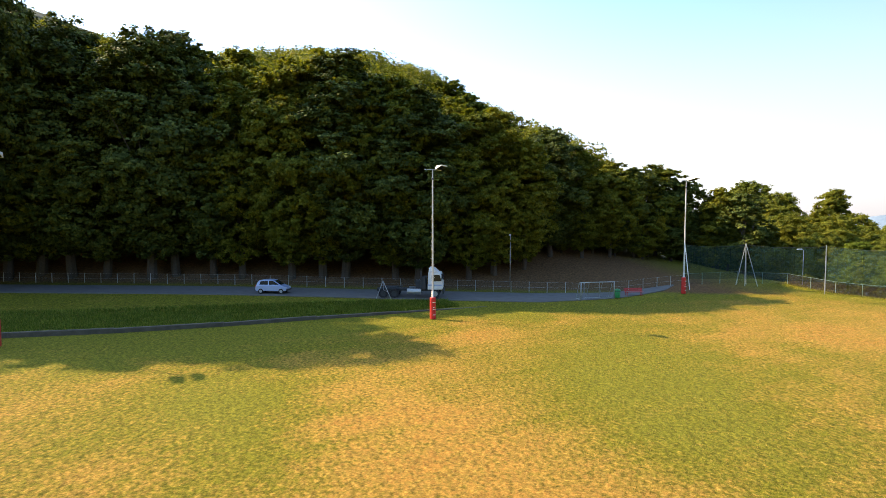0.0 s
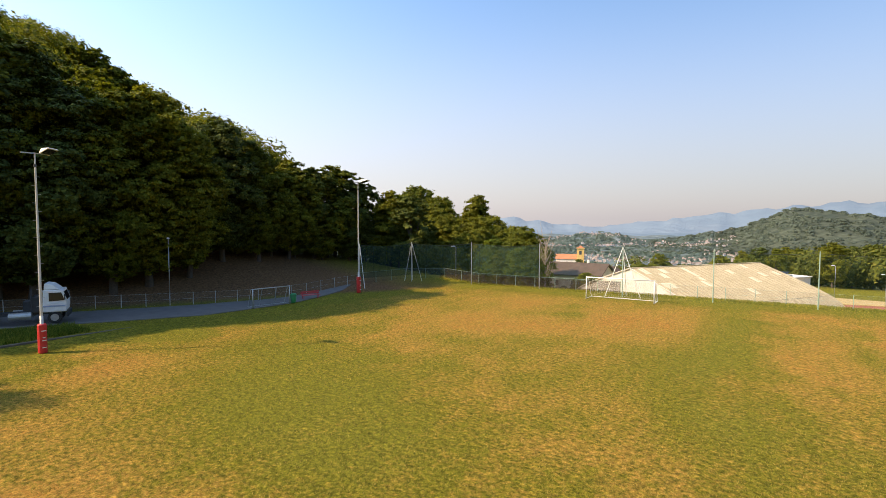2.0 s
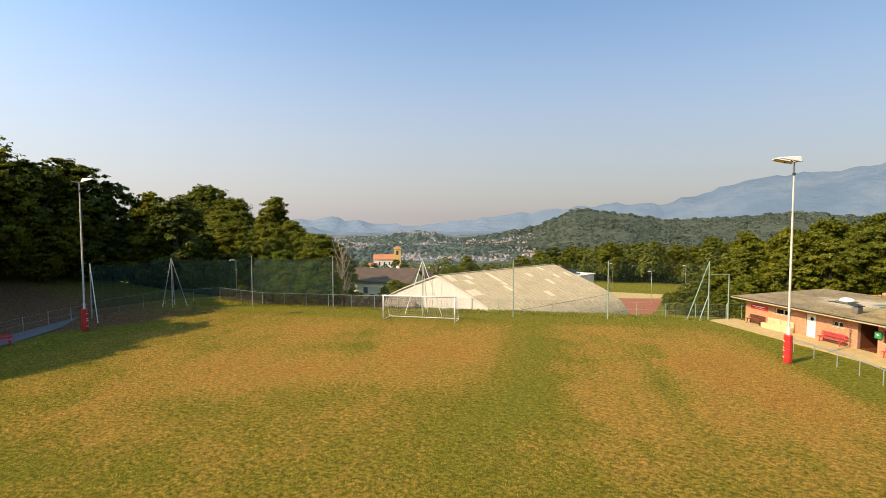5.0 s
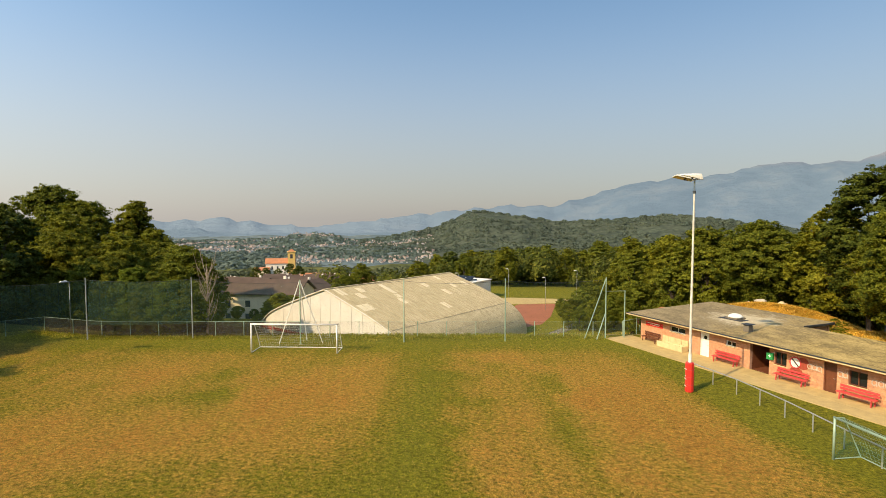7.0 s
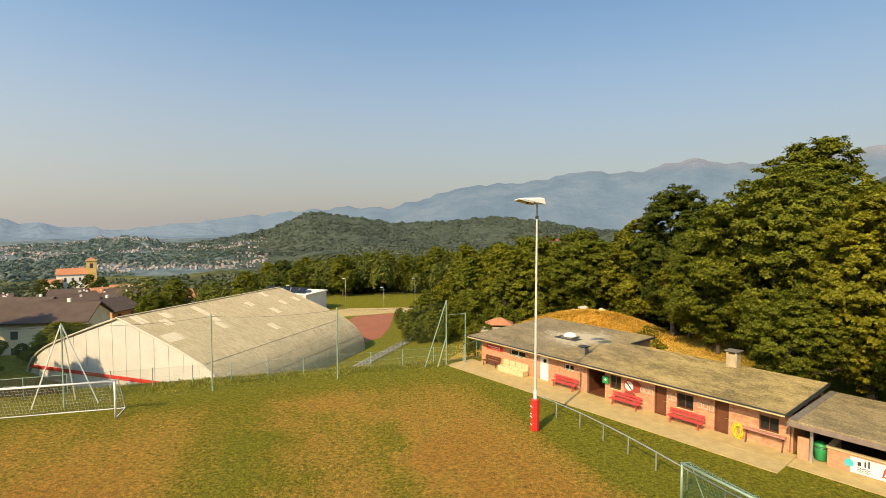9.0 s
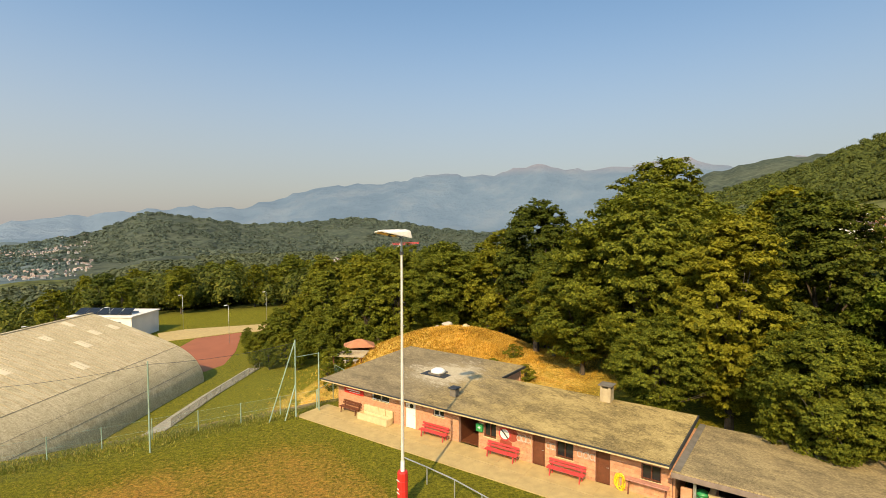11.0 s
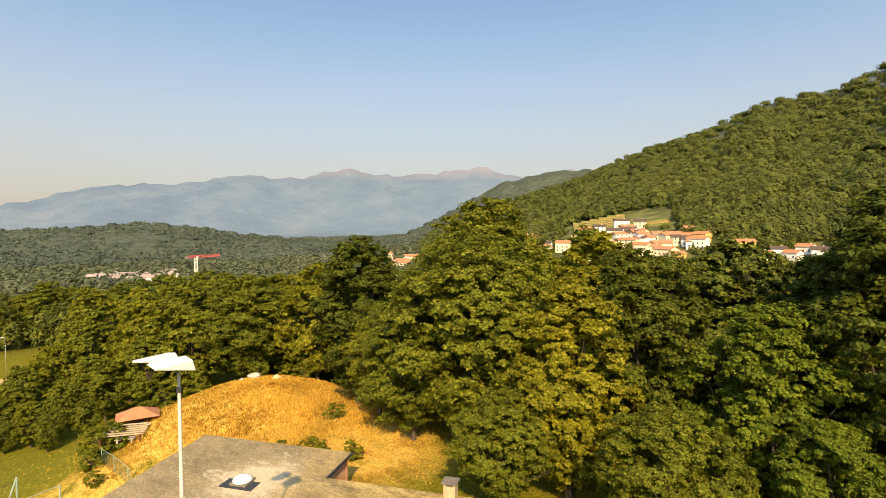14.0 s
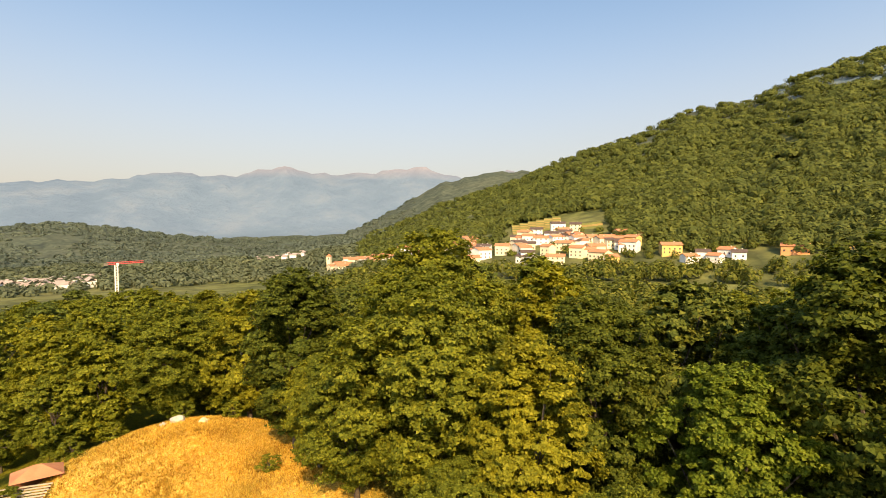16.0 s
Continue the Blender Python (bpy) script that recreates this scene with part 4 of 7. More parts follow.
def litter_bin(m, label):
    t = thing("litter_bin", m, label, "bin", "green bins")
    part("body", G().lathe([(0.22, 0.0), (0.28, 0.05), (0.31, 0.5), (0.33, 0.78), (0.30, 0.8)], 14), GREENPL, t, smooth=True)
    part("lid", G().lathe([(0.35, 0.8), (0.34, 0.88), (0.2, 1.0), (0.02, 1.04)], 14), GREENPL, t, smooth=True)
    part("band", G().lathe([(0.335, 0.72), (0.345, 0.74), (0.335, 0.76)], 14), STEELDARK, t)
    return t


litter_bin(pose(-42.1, 24.35, hz(-42.1, 24.35) + 0.05), "green plastic litter bin with a domed lid")
litter_bin(CH @ Matrix.Translation((27.0, 1.3, 0.06)), "green plastic bin under the shelter roof")
# advertising banner on the counter
bn = thing("banner", CH @ Matrix.Translation((30.9, 0.87, 0.50)), "white advertising banner with red lettering", "banner")
part("sheet", G().box((0.2, -0.02, 0), (5.4, 0.02, 0.82)), WHITE, bn, bevel=0.004)
part("roundel", G().rod((-2.55, -0.035, 0.05), (-2.55, -0.045, 0.05), 0.2, 0.2, 20), TURQ, bn, "turquoise disc")
lg = G()
for u, w, h in ((-2.12, 0.16, 0.2), (-1.88, 0.07, 0.28), (-1.73, 0.07, 0.34)):
    lg.box((u, -0.036, 0.12 + (h - 0.2) / 2), (w, 0.012, h))
part("emblem", lg, STEELDARK, bn, "dark emblem shapes")
for j in range(3):
    part("wave", G().tube([(-2.2 + 0.06 * i, -0.036, -0.10 - 0.09 * j + 0.025 * math.sin(i * 1.4)) for i in range(10)], 0.014, 5), STEELDARK, bn)
cv = bpy.data.curves.new("lettering", "FONT")
cv.body, cv.size, cv.extrude, cv.shear = "Energia", 0.68, 0.006, 0.2
cv.materials.append(REDPAD)
lt = new("lettering", cv)
lt.parent = bn
lt.matrix_basis = Matrix.Translation((-1.25, -0.04, -0.24)) @ Matrix.Rotation(math.pi / 2, 4, "X")
# paving before the clubhouse
pv = G()
for i in range(13):
    pv.prism(((-0.6 + i * 2.05, -2.15), (1.44 + i * 2.05, -2.15), (1.44 + i * 2.05, -0.58), (-0.6 + i * 2.05, -0.58)), -0.1, 0.055, CH)
    pv.prism(((-0.6 + i * 2.05, -0.56), (1.44 + i * 2.05, -0.56), (1.44 + i * 2.05, 1.02), (-0.6 + i * 2.05, 1.02)), -0.1, 0.06, CH)
pv.prism(((26.06, -0.75), (35.0, -0.75), (35.0, 1.6), (26.06, 1.6)), -0.1, 0.05, CH)
tagged(part("pavement", pv, CONCRETE), "pale concrete slab walk before the clubhouse", "pavement", kind="structure")

# ---- floodlights ----
def floodlight(x, y, turn, up=0.0, lamps=(-0.55, 0.55)):
    t = thing("floodlight", pose(x, y, hz(x, y), 0, 0, turn), "tall white floodlight mast with a red padded foot", "floodlight", "floodlights")
    part("mast", G().rod((0, 0, 2.5), (0, 0, 7.6), 0.085, 0.075, 12).rod((0, 0, 7.6), (0, 0, 12.7 + up), 0.072, 0.055, 16), MAST, t)
    part("socket", G().rod((0, 0, -0.2), (0, 0, 2.55), 0.115, 0.105, 12), MAST, t, smooth=True)
    part("collar", G().rod((0, 0, 12.55 + up), (0, 0, 12.72 + up), 0.1, 0.1, 10), STEELDARK, t)
    part("mast_top", G().rod((0, 0, 12.7 + up), (0, 0, 13.5 + up), 0.06, 0.05, 8), GALV, t)
    pad = part("pad", G().lathe([(0.25, 0.02), (0.275, 0.08), (0.275, 1.93), (0.24, 2.0), (0.1, 2.0)], 10), REDPAD, t, "red vinyl post padding", bevel=0.0)
    for z, w in ((1.55, 0.28), (1.1, 0.16), (0.9, 0.26), (0.42, 0.24)):
        part("marking", G().box((0.0, -0.27, z), (w, 0.02, 0.055)), WHITE, pad)
    for z in (0.5, 1.0, 1.5):
        part("strap", G().lathe([(0.278, z), (0.284, z + 0.02), (0.278, z + 0.04)], 10), REDWOOD, pad)
    for k in range(16):
        part("rung", G().rod((0, 0, 3.2 + k * 0.58), (0.26 if k % 2 else -0.26, 0, 3.2 + k * 0.58), 0.012, 0.012, 5), GALV, t)
    part("crossarm", G().beam((-0.8, 0, 13.45 + up), (0.8, 0, 13.45 + up), 0.07, 0.07), GALV, t)
    for u in lamps:
        m = Matrix.Translation((u, -0.38, 13.66 + up)) @ Matrix.Rotation(radians(-12), 4, "X") @ Matrix.Rotation(radians(8 if u > 0 else -8), 4, "Y")
        lamp = part("lamp", G().add([(-0.32, -0.75, -0.12), (0.32, -0.75, -0.12), (0.32, 0.6, -0.12), (-0.32, 0.6, -0.12), (-0.29, -0.72, -0.04), (0.29, -0.72, -0.04), (0.26, 0.42, 0.24), (-0.26, 0.42, 0.24)],
                    [(0, 1, 2, 3), (4, 5, 6, 7), (0, 1, 5, 4), (1, 2, 6, 5), (2, 3, 7, 6), (3, 0, 4, 7)]), LAMPWHITE, t, "white wedge-shaped floodlight housing", bevel=0.03, m=m)
        part("glass", G().box((0, -0.15, -0.128), (0.54, 1.0, 0.012)), DARKGLASS, lamp)
        part("bracket", G().beam((-0.2, 0.05, -0.15), (0.2, 0.05, -0.22), 0.05, 0.05), STEELDARK, lamp)
    return t


floodlight(-41.6, 1.1, 90, 0.0, (0.62,))
floodlight(-41.6, 34.6, 90, 0.0, (0.62,))
floodlight(16.4, 34.6, -90, 0.6)
floodlight(-46.6, -31.0, 90)


# ---- goals ----
def goal(m, w, h, depth, r, mat, net, label, group="", cords_shown=True):
    t = thing("goal", m, label, "goal", group)
    for u in (-w / 2, w / 2):
        part("post", G().rod((u, 0, 0), (u, 0, h), r, r, 10), mat, t, smooth=True)
        part("side_stay", G().rod((u, 0, h), (u, depth * 0.35, h - 0.05), r * 0.45).rod((u, depth * 0.35, h - 0.05), (u, depth, 0.04), r * 0.45).rod((u, depth, 0.04), (u, 0, 0.04), r * 0.5), mat, t)
    part("crossbar", G().rod((-w / 2 - r, 0, h), (w / 2 + r, 0, h), r, r, 10), mat, t, smooth=True)
    part("ground_bar", G().rod((-w / 2, depth, 0.04), (w / 2, depth, 0.04), r * 0.5), mat, t)
    g = G()
    prof = [(0.02, h), (depth * 0.35, h - 0.08), (depth * 0.75, h * 0.48), (depth, 0.05)]
    for (y0, z0), (y1, z1) in zip(prof[:-1], prof[1:]):
        for i in range(6):
            a, b = -w / 2 + w * i / 6, -w / 2 + w * (i + 1) / 6
            g.add([(a, y0, z0), (b, y0, z0), (b, y1, z1), (a, y1, z1)], [(0, 1, 2, 3)])
    for u in (-w / 2, w / 2):
        g.add([(u, y, z) for y, z in prof] + [(u, 0.02, 0.05)], [(0, 1, 2, 3, 4)])
    part("net", g, net, t, "knotted goal net")
    if not cords_shown:
        for u in (-w / 5, w / 5):
            part("back_upright", G().rod((u, depth * 0.35, h - 0.05), (u, depth, 0.04), r * 0.45), mat, t)
        part("back_bar", G().rod((-w / 2, depth * 0.35, h - 0.05), (w / 2, depth * 0.35, h - 0.05), r * 0.45), mat, t)
        return t
    cords = G()
    sp = 0.2
    for i in range(int(w / sp) + 1):
        u = -w / 2 + i * sp
        sag = 0.05 * math.sin(i * 1.3)
        cords.tube([(u, y + sag * (0 < j < 3), z) for j, (y, z) in enumerate(prof)], 0.004, 3)
    for j in range(15):
        q = j / 14 * 3
        k_, f_ = min(2, int(q)), q - min(2, int(q))
        y = prof[k_][0] + (prof[k_ + 1][0] - prof[k_][0]) * f_
        z = prof[k_][1] + (prof[k_ + 1][1] - prof[k_][1]) * f_
        cords.tube([(-w / 2 + w * i / 8, y, z - 0.04 * math.sin(i * 0.8 + j)) for i in range(9)], 0.004, 3)
    tagged(part("net_cord", cords, PLWHITE if mat is not POSTGREEN else POSTGREEN, t, "thin net cord"), kind="stuff")
    return t


goal(pose(-12.77, 44.72, 0, 0, 0, -2), 7.4, 2.5, 2.0, 0.065, WHITE, NETWHITE, "full-size white football goal with a slack net")
goal(pose(18.98, 22.2, 0, 0, 0, -82), 4.9, 2.05, 1.5, 0.055, POSTGREEN, netting("green_goal_net", (0.06, 0.2, 0.12), 0.22), "small grey-green training goal beside the rail")
goal(pose(-42.2, 21.5, hz(-42.2, 21.5) + 0.05, 0, 0, 76), 4.0, 1.9, 1.1, 0.05, GALV, NETTHIN, "small galvanised training goal at the road edge", cords_shown=False)


# ---- fences ----
def fence(name, pts, h, step, mat, mesh, label, rail=True, r=0.035, lift=0.0, lower=None):
    """Posts at equal steps along pts, a top rail and wire mesh between."""
    t = thing(name, pose(pts[0][0], pts[0][1], 0), label, "fence", "")
    o = Vector((pts[0][0], pts[0][1], 0))
    P = [Vector((*p[:2], 0)) for p in pts]
    line = []
    for a, b in zip(P[:-1], P[1:]):
        n = max(1, round((b - a).length / step))
        line += [a.lerp(b, i / n) for i in range(n)]
    line.append(P[-1])
    line = [Vector((p.x, p.y, hz(p.x, p.y) + lift)) for p in line]
    unit = G().rod((0, 0, -0.3), (0, 0, h + 0.06), r, r, 7).mesh("post", mat)
    mh = G()
    rl = G()
    for i, p in enumerate(line):
        ob = new("post", unit)
        ob.parent = t
        ob.matrix_basis = Matrix.Translation(p - o) @ Matrix.Rotation(0.012 * math.sin(i * 2.3), 4, "X")
        if i:
            a, b = line[i - 1] - o, p - o
            up = Vector((0, 0, 1))
            mh.add([a + up * 0.03, b + up * 0.03, b + up * h, a + up * h], [(0, 1, 2, 3)])
            if rail:
                rl.rod(a + up * h, b + up * h, 0.02, 0.02, 6)
            else:
                rl.rod(a + up * h, b + up * h, 0.006, 0.006, 4).rod(a + up * h * 0.5, b + up * h * 0.5, 0.006, 0.006, 4)
    part("wire_mesh", mh, mesh, t, "wire mesh")
    part("top_rail" if rail else "wire", rl, mat, t)
    return t


fence("fence", [(-44.6, 38.5), (-42.6, 46.3), (-39, 51.2)], 1.45, 2.75, POSTGREEN, CHAIN, "grey-green wire mesh fence at the pitch corner")
fence("fence", [(-39, 51.2), (-14, 51.4)], 1.45, 2.75, POSTGREEN, netting("dark_screen", (0.03, 0.026, 0.022), 0.66), "wire mesh fence with a dark screen behind the net")
fence("fence", [(-14, 51.4), (17.6, 51.3)], 1.45, 2.75, POSTGREEN, CHAINTHIN, "grey-green wire mesh fence behind the goal line", rail=False)
fence("fence", [along(-128, 9.6), along(-17, 8.3), along(-5, 7.5), along(9, 7.6), along(24, 6.6), (-44.6, 38.5)], 1.25, 2.2, GALV, CHAINTHIN, "low chain-link fence on thin grey posts along the road", rail=False)
fence("fence", [(9.9, 82.4), (16.1, 90.9), (25.3, 103.0)], 1.0, 2.0, OLDCONC, netting("wood_screen", (0.42, 0.37, 0.27), 0.45), "weathered screen fence beside a sloping path")
fence("fence", [(17.6, 51.0), (26, 60), (28.6, 70), (28.9, 77)], 1.6, 3.0, POSTGREEN, CHAINFAR, "green wire mesh fence down the slope")
# tubular rail beside the clubhouse walk
rf = thing("rail_fence", pose(18.2, 38.0, 0), "galvanised tubular rail fence beside the paving", "fence")
RAIL = [(0.0, 0.0), (0.55, -1.9), (1.05, -3.95), (1.35, -6.0), (1.6, -8.0), (1.75, -10.1), (1.85, -12.2), (2.0, -14.3), (2.3, -16.5)]
for x, y in RAIL:
    part("post", G().rod((x, y, -0.2), (x, y, 1.0), 0.035, 0.035, 8), GALV, rf)
part("rail", G().tube([(x, y, 1.0) for x, y in RAIL], 0.035, 8), GALV, rf)

# ---- ball-stop net ----
NP = [(-44.2, 38.0), (-41.0, 45.4), (-33.9, 49.8), (-24.2, 50.5), (-13.1, 48.0), (-3.65, 48.9), (5.85, 49.2), (15.6, 50.2)]
bs = thing("ball_stop_net", pose(0, 0, 0), "high green ball-stop net hung between tall posts", "net")
for i, (x, y) in enumerate(NP):
    part("pole", G().rod((x, y, -0.3), (x, y, 5.95), 0.06, 0.05, 8), POSTGREEN if i > 3 else GALV, bs)
for (x, y), legs in ((NP[1], ((-1.0, -0.5), (0.9, 1.5), (-0.6, 1.2))), (NP[4], ((-2.05, 0.2), (2.0, 0.4), (0.1, 1.9))), (NP[7], ((-2.0, 0.1), (-0.9, -0.2))), (NP[0], ((1.5, -0.8),))):
    for k, (dx, dy) in enumerate(legs):
        hh = 5.9 if k < 1 or x < 10 else 2.6
        part("stay", G().rod((x + dx, y + dy, -0.1), (x, y, hh), 0.045, 0.045, 7), POSTGREEN if x > 0 else WHITE, bs)
for k in range(len(NP) - 1):
    (x0, y0), (x1, y1) = NP[k], NP[k + 1]
    g = G()
    n = 8
    for i in range(n):
        p, q = i / n, (i + 1) / n
        za, zb = 5.75 - 1.0 * p * (1 - p), 5.75 - 1.0 * q * (1 - q)
        A, B = (x0 + (x1 - x0) * p, y0 + (y1 - y0) * p), (x0 + (x1 - x0) * q, y0 + (y1 - y0) * q)
        wob = 0.12 * math.sin(i * 1.7 + k)
        g.add([(A[0], A[1], 0.05 if k > 3 else 1.4), (B[0], B[1], 0.05 if k > 3 else 1.4), (B[0], B[1] + wob, zb), (A[0], A[1] + wob, za)], [(0, 1, 2, 3)])
    part("netting", g, NETGREEN if k < 3 else NETTHIN, bs, "dark green netting" if k < 3 else "thin netting")
    part("cable", G().tube([(x0 + (x1 - x0) * i / n, y0 + (y1 - y0) * i / n, 5.75 - i / n * (1 - i / n)) for i in range(n + 1)], 0.012, 4), STEELDARK, bs)
sn = thing("ball_stop_net", CH @ Matrix.Translation((36.4, 1.0, 0)), "high dark green ball-stop net beside the shelter", "net")
SIDE = (0.0, 6.4, 12.8)
for u in SIDE:
    part("pole", G().rod((u, 0, -0.3), (u, 0, 7.0), 0.07, 0.055, 8), POSTGREEN, sn)
for u0, u1 in zip(SIDE[:-1], SIDE[1:]):
    g = G()
    for i in range(8):
        p, q = i / 8, (i + 1) / 8
        za, zb = 6.9 - 0.8 * p * (1 - p), 6.9 - 0.8 * q * (1 - q)
        a, b = u0 + (u1 - u0) * p, u0 + (u1 - u0) * q
        g.add([(a, 0, 0.05), (b, 0, 0.05), (b, 0.1 * math.sin(i), zb), (a, 0.1 * math.sin(i - 1), za)], [(0, 1, 2, 3)])
    part("netting", g, NETGREEN, sn, "dark green netting")
    part("cable", G().tube([(u0 + (u1 - u0) * i / 8, 0, 6.9 - 0.1 * i * (1 - i / 8)) for i in range(9)], 0.012, 4), STEELDARK, sn)
part("stay", G().rod((0, 0, 6.2), (3.2, 0.1, 0.0), 0.05, 0.05, 7), POSTGREEN, sn)
wp = thing("wooden_pole", CH @ Matrix.Translation((36.1, 1.9, 0)), "weathered wooden pole beside the net", "pole")
part("shaft", G().rod((0, 0, -0.3), (0.05, 0, 6.4), 0.11, 0.08, 8), BARK, wp)
np_ = thing("net_pole", pose(17.55, 50.6, 0), "slim green pole at the fence corner", "pole")
part("shaft", G().rod((0, 0, -0.2), (0, 0, 4.65), 0.05, 0.045), POSTGREEN, np_)
part("arm", G().rod((-2.0, -0.3, 4.6), (0, 0, 4.6), 0.02, 0.02, 5), POSTGREEN, np_)


# ---- sports hall ----
def hall_roof_mat():
    m = Mat("fibre_cement_sheets", (0.5, 0.45, 0.36), 0.9)
    turned = m.n.new("ShaderNodeMapping")
    turned.inputs["Scale"].default_value = (0.10, 2.2, 1.0)
    m.l.new(m.scaled(1, 1, 1, radians(37)), turned.inputs["Vector"])
    st = m.noise(1.6, 6, turned.outputs[0], 0.75)
    mid, fine = m.noise(0.35, 4), m.noise(7, 4, None, 0.7)
    col = m.ramp(st, [(0.38, (0.32, 0.25, 0.13)), (0.5, (0.60, 0.49, 0.28)), (0.62, (0.76, 0.64, 0.40))])
    col = m.mix(m.grey(mid, 0.35, 0.7), col, (0.44, 0.36, 0.19))
    col = m.mix(0.5, col, m.ramp(fine, [(0.36, (0.22, 0.17, 0.09)), (0.64, (0.74, 0.63, 0.43))]))
    col = m.mix(m.grey(m.noise(0.9, 7, None, 0.8), 0.52, 0.72), col, (0.30, 0.23, 0.12))
    m.base(col).bump(fine, 0.4, 0.03)
    return m.m


HALLROOF, HALLWHITE = hall_roof_mat(), worn("hall_sheet", (0.60, 0.58, 0.54), 0.6, 0, 0.6, 0.12, 0.05)
SKYPANEL = worn("clear_sheet", (0.74, 0.64, 0.43), 0.5, 0, 1, 0.1, 0.05)
LAPDARK = worn("sheet_lap", (0.40, 0.31, 0.17), 0.95, 0, 0.7, 0.35, 0.1)
HANGAR = Matrix.Translation((-19.0, 84.5, 0)) @ Matrix.Rotation(radians(-37), 4, "Z")
HALF = ((0.0, 0.25), (4.3, -1.15), (8.6, -2.62), (11.6, -3.7), (14.2, -4.8), (15.7, -5.7), (16.9, -6.75), (17.7, -7.9), (18.2, -9.1), (18.5, -11.5))
PROF = [(-x, z) for x, z in HALF[:0:-1]] + list(HALF)
L = 34.0
hg = thing("sports_hall", HANGAR, "large vaulted hall with a weathered pale roof and white front", "hall")
n = len(PROF)
hs_, hl = np.array([p[0] for p in HALF]), np.array([p[1] for p in HALF])
# the vault in courses of sheets, each lapping the one below
FINE = []
for i in range(len(HALF) - 1):
    p0, p1, p2, p3 = (np.array(HALF[min(max(i + o, 0), len(HALF) - 1)]) for o in (-1, 0, 1, 2))
    for q in (0, 0.25, 0.5, 0.75):
        FINE.append(0.5 * (2 * p1 + (p2 - p0) * q + (2 * p0 - 5 * p1 + 4 * p2 - p3) * q * q + (3 * p1 - p0 - 3 * p2 + p3) * q ** 3) if i else p1 + (p2 - p1) * q)
FINE.append(np.array(HALF[-1]))
for side in (-1, 1):
    for i0, i1 in ((0, 8), (8, 16), (16, 22), (22, 28), (28, len(FINE) - 1)):
        row = FINE[i0:i1 + 1]
        k = len(row)
        vs = [(side * p[0], y_, p[1] + dz) for dz in (0.022, -0.12) for y_ in (-0.25, L + 0.2) for p in row]
        top = [(side * p[0], y_, p[1] + 0.03) for y_ in (-0.25, L + 0.2) for p in row]
        fs = [(j, j + 1, k + j + 1, k + j) for j in range(k - 1)] + [(2 * k + j, 2 * k + j + 1, 3 * k + j + 1, 3 * k + j) for j in range(k - 1)]
        fs += [(j, j + 1, 2 * k + j + 1, 2 * k + j) for j in range(k - 1)] + [(k + j, k + j + 1, 3 * k + j + 1, 3 * k + j) for j in range(k - 1)]
        rc = part("roof_course", G().add(top, fs[:k - 1]).add(vs, fs), HALLROOF, hg)
        for fc in rc.data.polygons[:k - 1]:
            fc.use_smooth = True
part("ridge_cap", G().beam((0, -0.3, 0.30), (0, L + 0.25, 0.30), 0.5, 0.08), HALLROOF, hg)
for j, x in enumerate((14.2, 16.5, 17.6)):
    z = float(np.interp(x, hs_, hl))
    part("seam", G().beam((x, -0.2, z + 0.06), (x, L, z + 0.05), 0.06, 0.03), OLDCONC, hg)
for x0, x1, v0, v1 in ((0.3, 2.8, 1.2, 2.4), (1.0, 2.8, 5.4, 6.6), (2.8, 4.6, 3.7, 4.9), (6.4, 8.4, 0.5, 3.1), (0.9, 4.7, 11.1, 12.2), (5.1, 6.3, 10.8, 11.8), (6.5, 8.4, 10.0, 11.1), (2.8, 4.3, 20.7, 21.8),
                       (0.6, 2.3, 27.0, 28.0), (4.4, 6.0, 27.4, 28.5), (4.3, 6.0, 31.4, 32.5), (10.1, 12.0, 17.2, 18.4), (6.1, 8.1, 22.8, 24.0)):
    xm = [x0 + (x1 - x0) * q / 2 for q in range(3)]
    zm = [float(np.interp(q, [p[0] for p in FINE], [p[1] for p in FINE])) + 0.05 for q in xm]
    g = G()
    for a, b, za, zb in zip(xm[:-1], xm[1:], zm[:-1], zm[1:]):
        g.add([(a, v0, za), (b, v0, zb), (b, v1, zb), (a, v1, za), (a, v0, za - .03), (b, v0, zb - .03), (b, v1, zb - .03), (a, v1, za - .03)],
              [(0, 1, 2, 3), (4, 5, 6, 7), (0, 1, 5, 4), (1, 2, 6, 5), (2, 3, 7, 6), (3, 0, 4, 7)])
    part("clear_panel", g, SKYPANEL, hg, "pale translucent roof sheet")
# the sheets' side laps, running down from the ridge
for j in range(29):
    part("sheet_lap", G().tube([(p[0], 0.6 + j * 1.15, p[1] + 0.035) for p in FINE[:18:2]], 0.045, 4), LAPDARK, hg)
# front: upright sheets with ribs, a red band near the foot
xs = np.linspace(-18.3, 18.3, 16)
for a, b in zip(xs[:-1], xs[1:]):
    za, zb = [float(np.interp(abs(q), hs_, hl)) - 0.05 for q in (a, b)]
    mid_ = [(0.0, 0.2)] if a < 0 < b else []
    top = [(a, za)] + mid_ + [(b, zb)]
    poly = [(a, -11.5), (b, -11.5)] + top[::-1]
    k = len(poly)
    g = G().add([(x + (0.03 if x == a else -0.03 if x == b else 0), 0.0, z) for x, z in poly] + [(x, 0.2, z) for x, z in poly],
                [tuple(range(k)), tuple(range(2 * k - 1, k - 1, -1))] + [(i, (i + 1) % k, k + (i + 1) % k, k + i) for i in range(k)])
    part("front_sheet", g, HALLWHITE, hg)
part("red_band", G().box((0, -0.03, -7.85), (35.2, 0.06, 0.5)), REDPAD, hg, "red painted band")
part("front_trim", G().tube([(x, -0.2, z + 0.02) for x, z in PROF], 0.09, 6), HALLWHITE, hg)
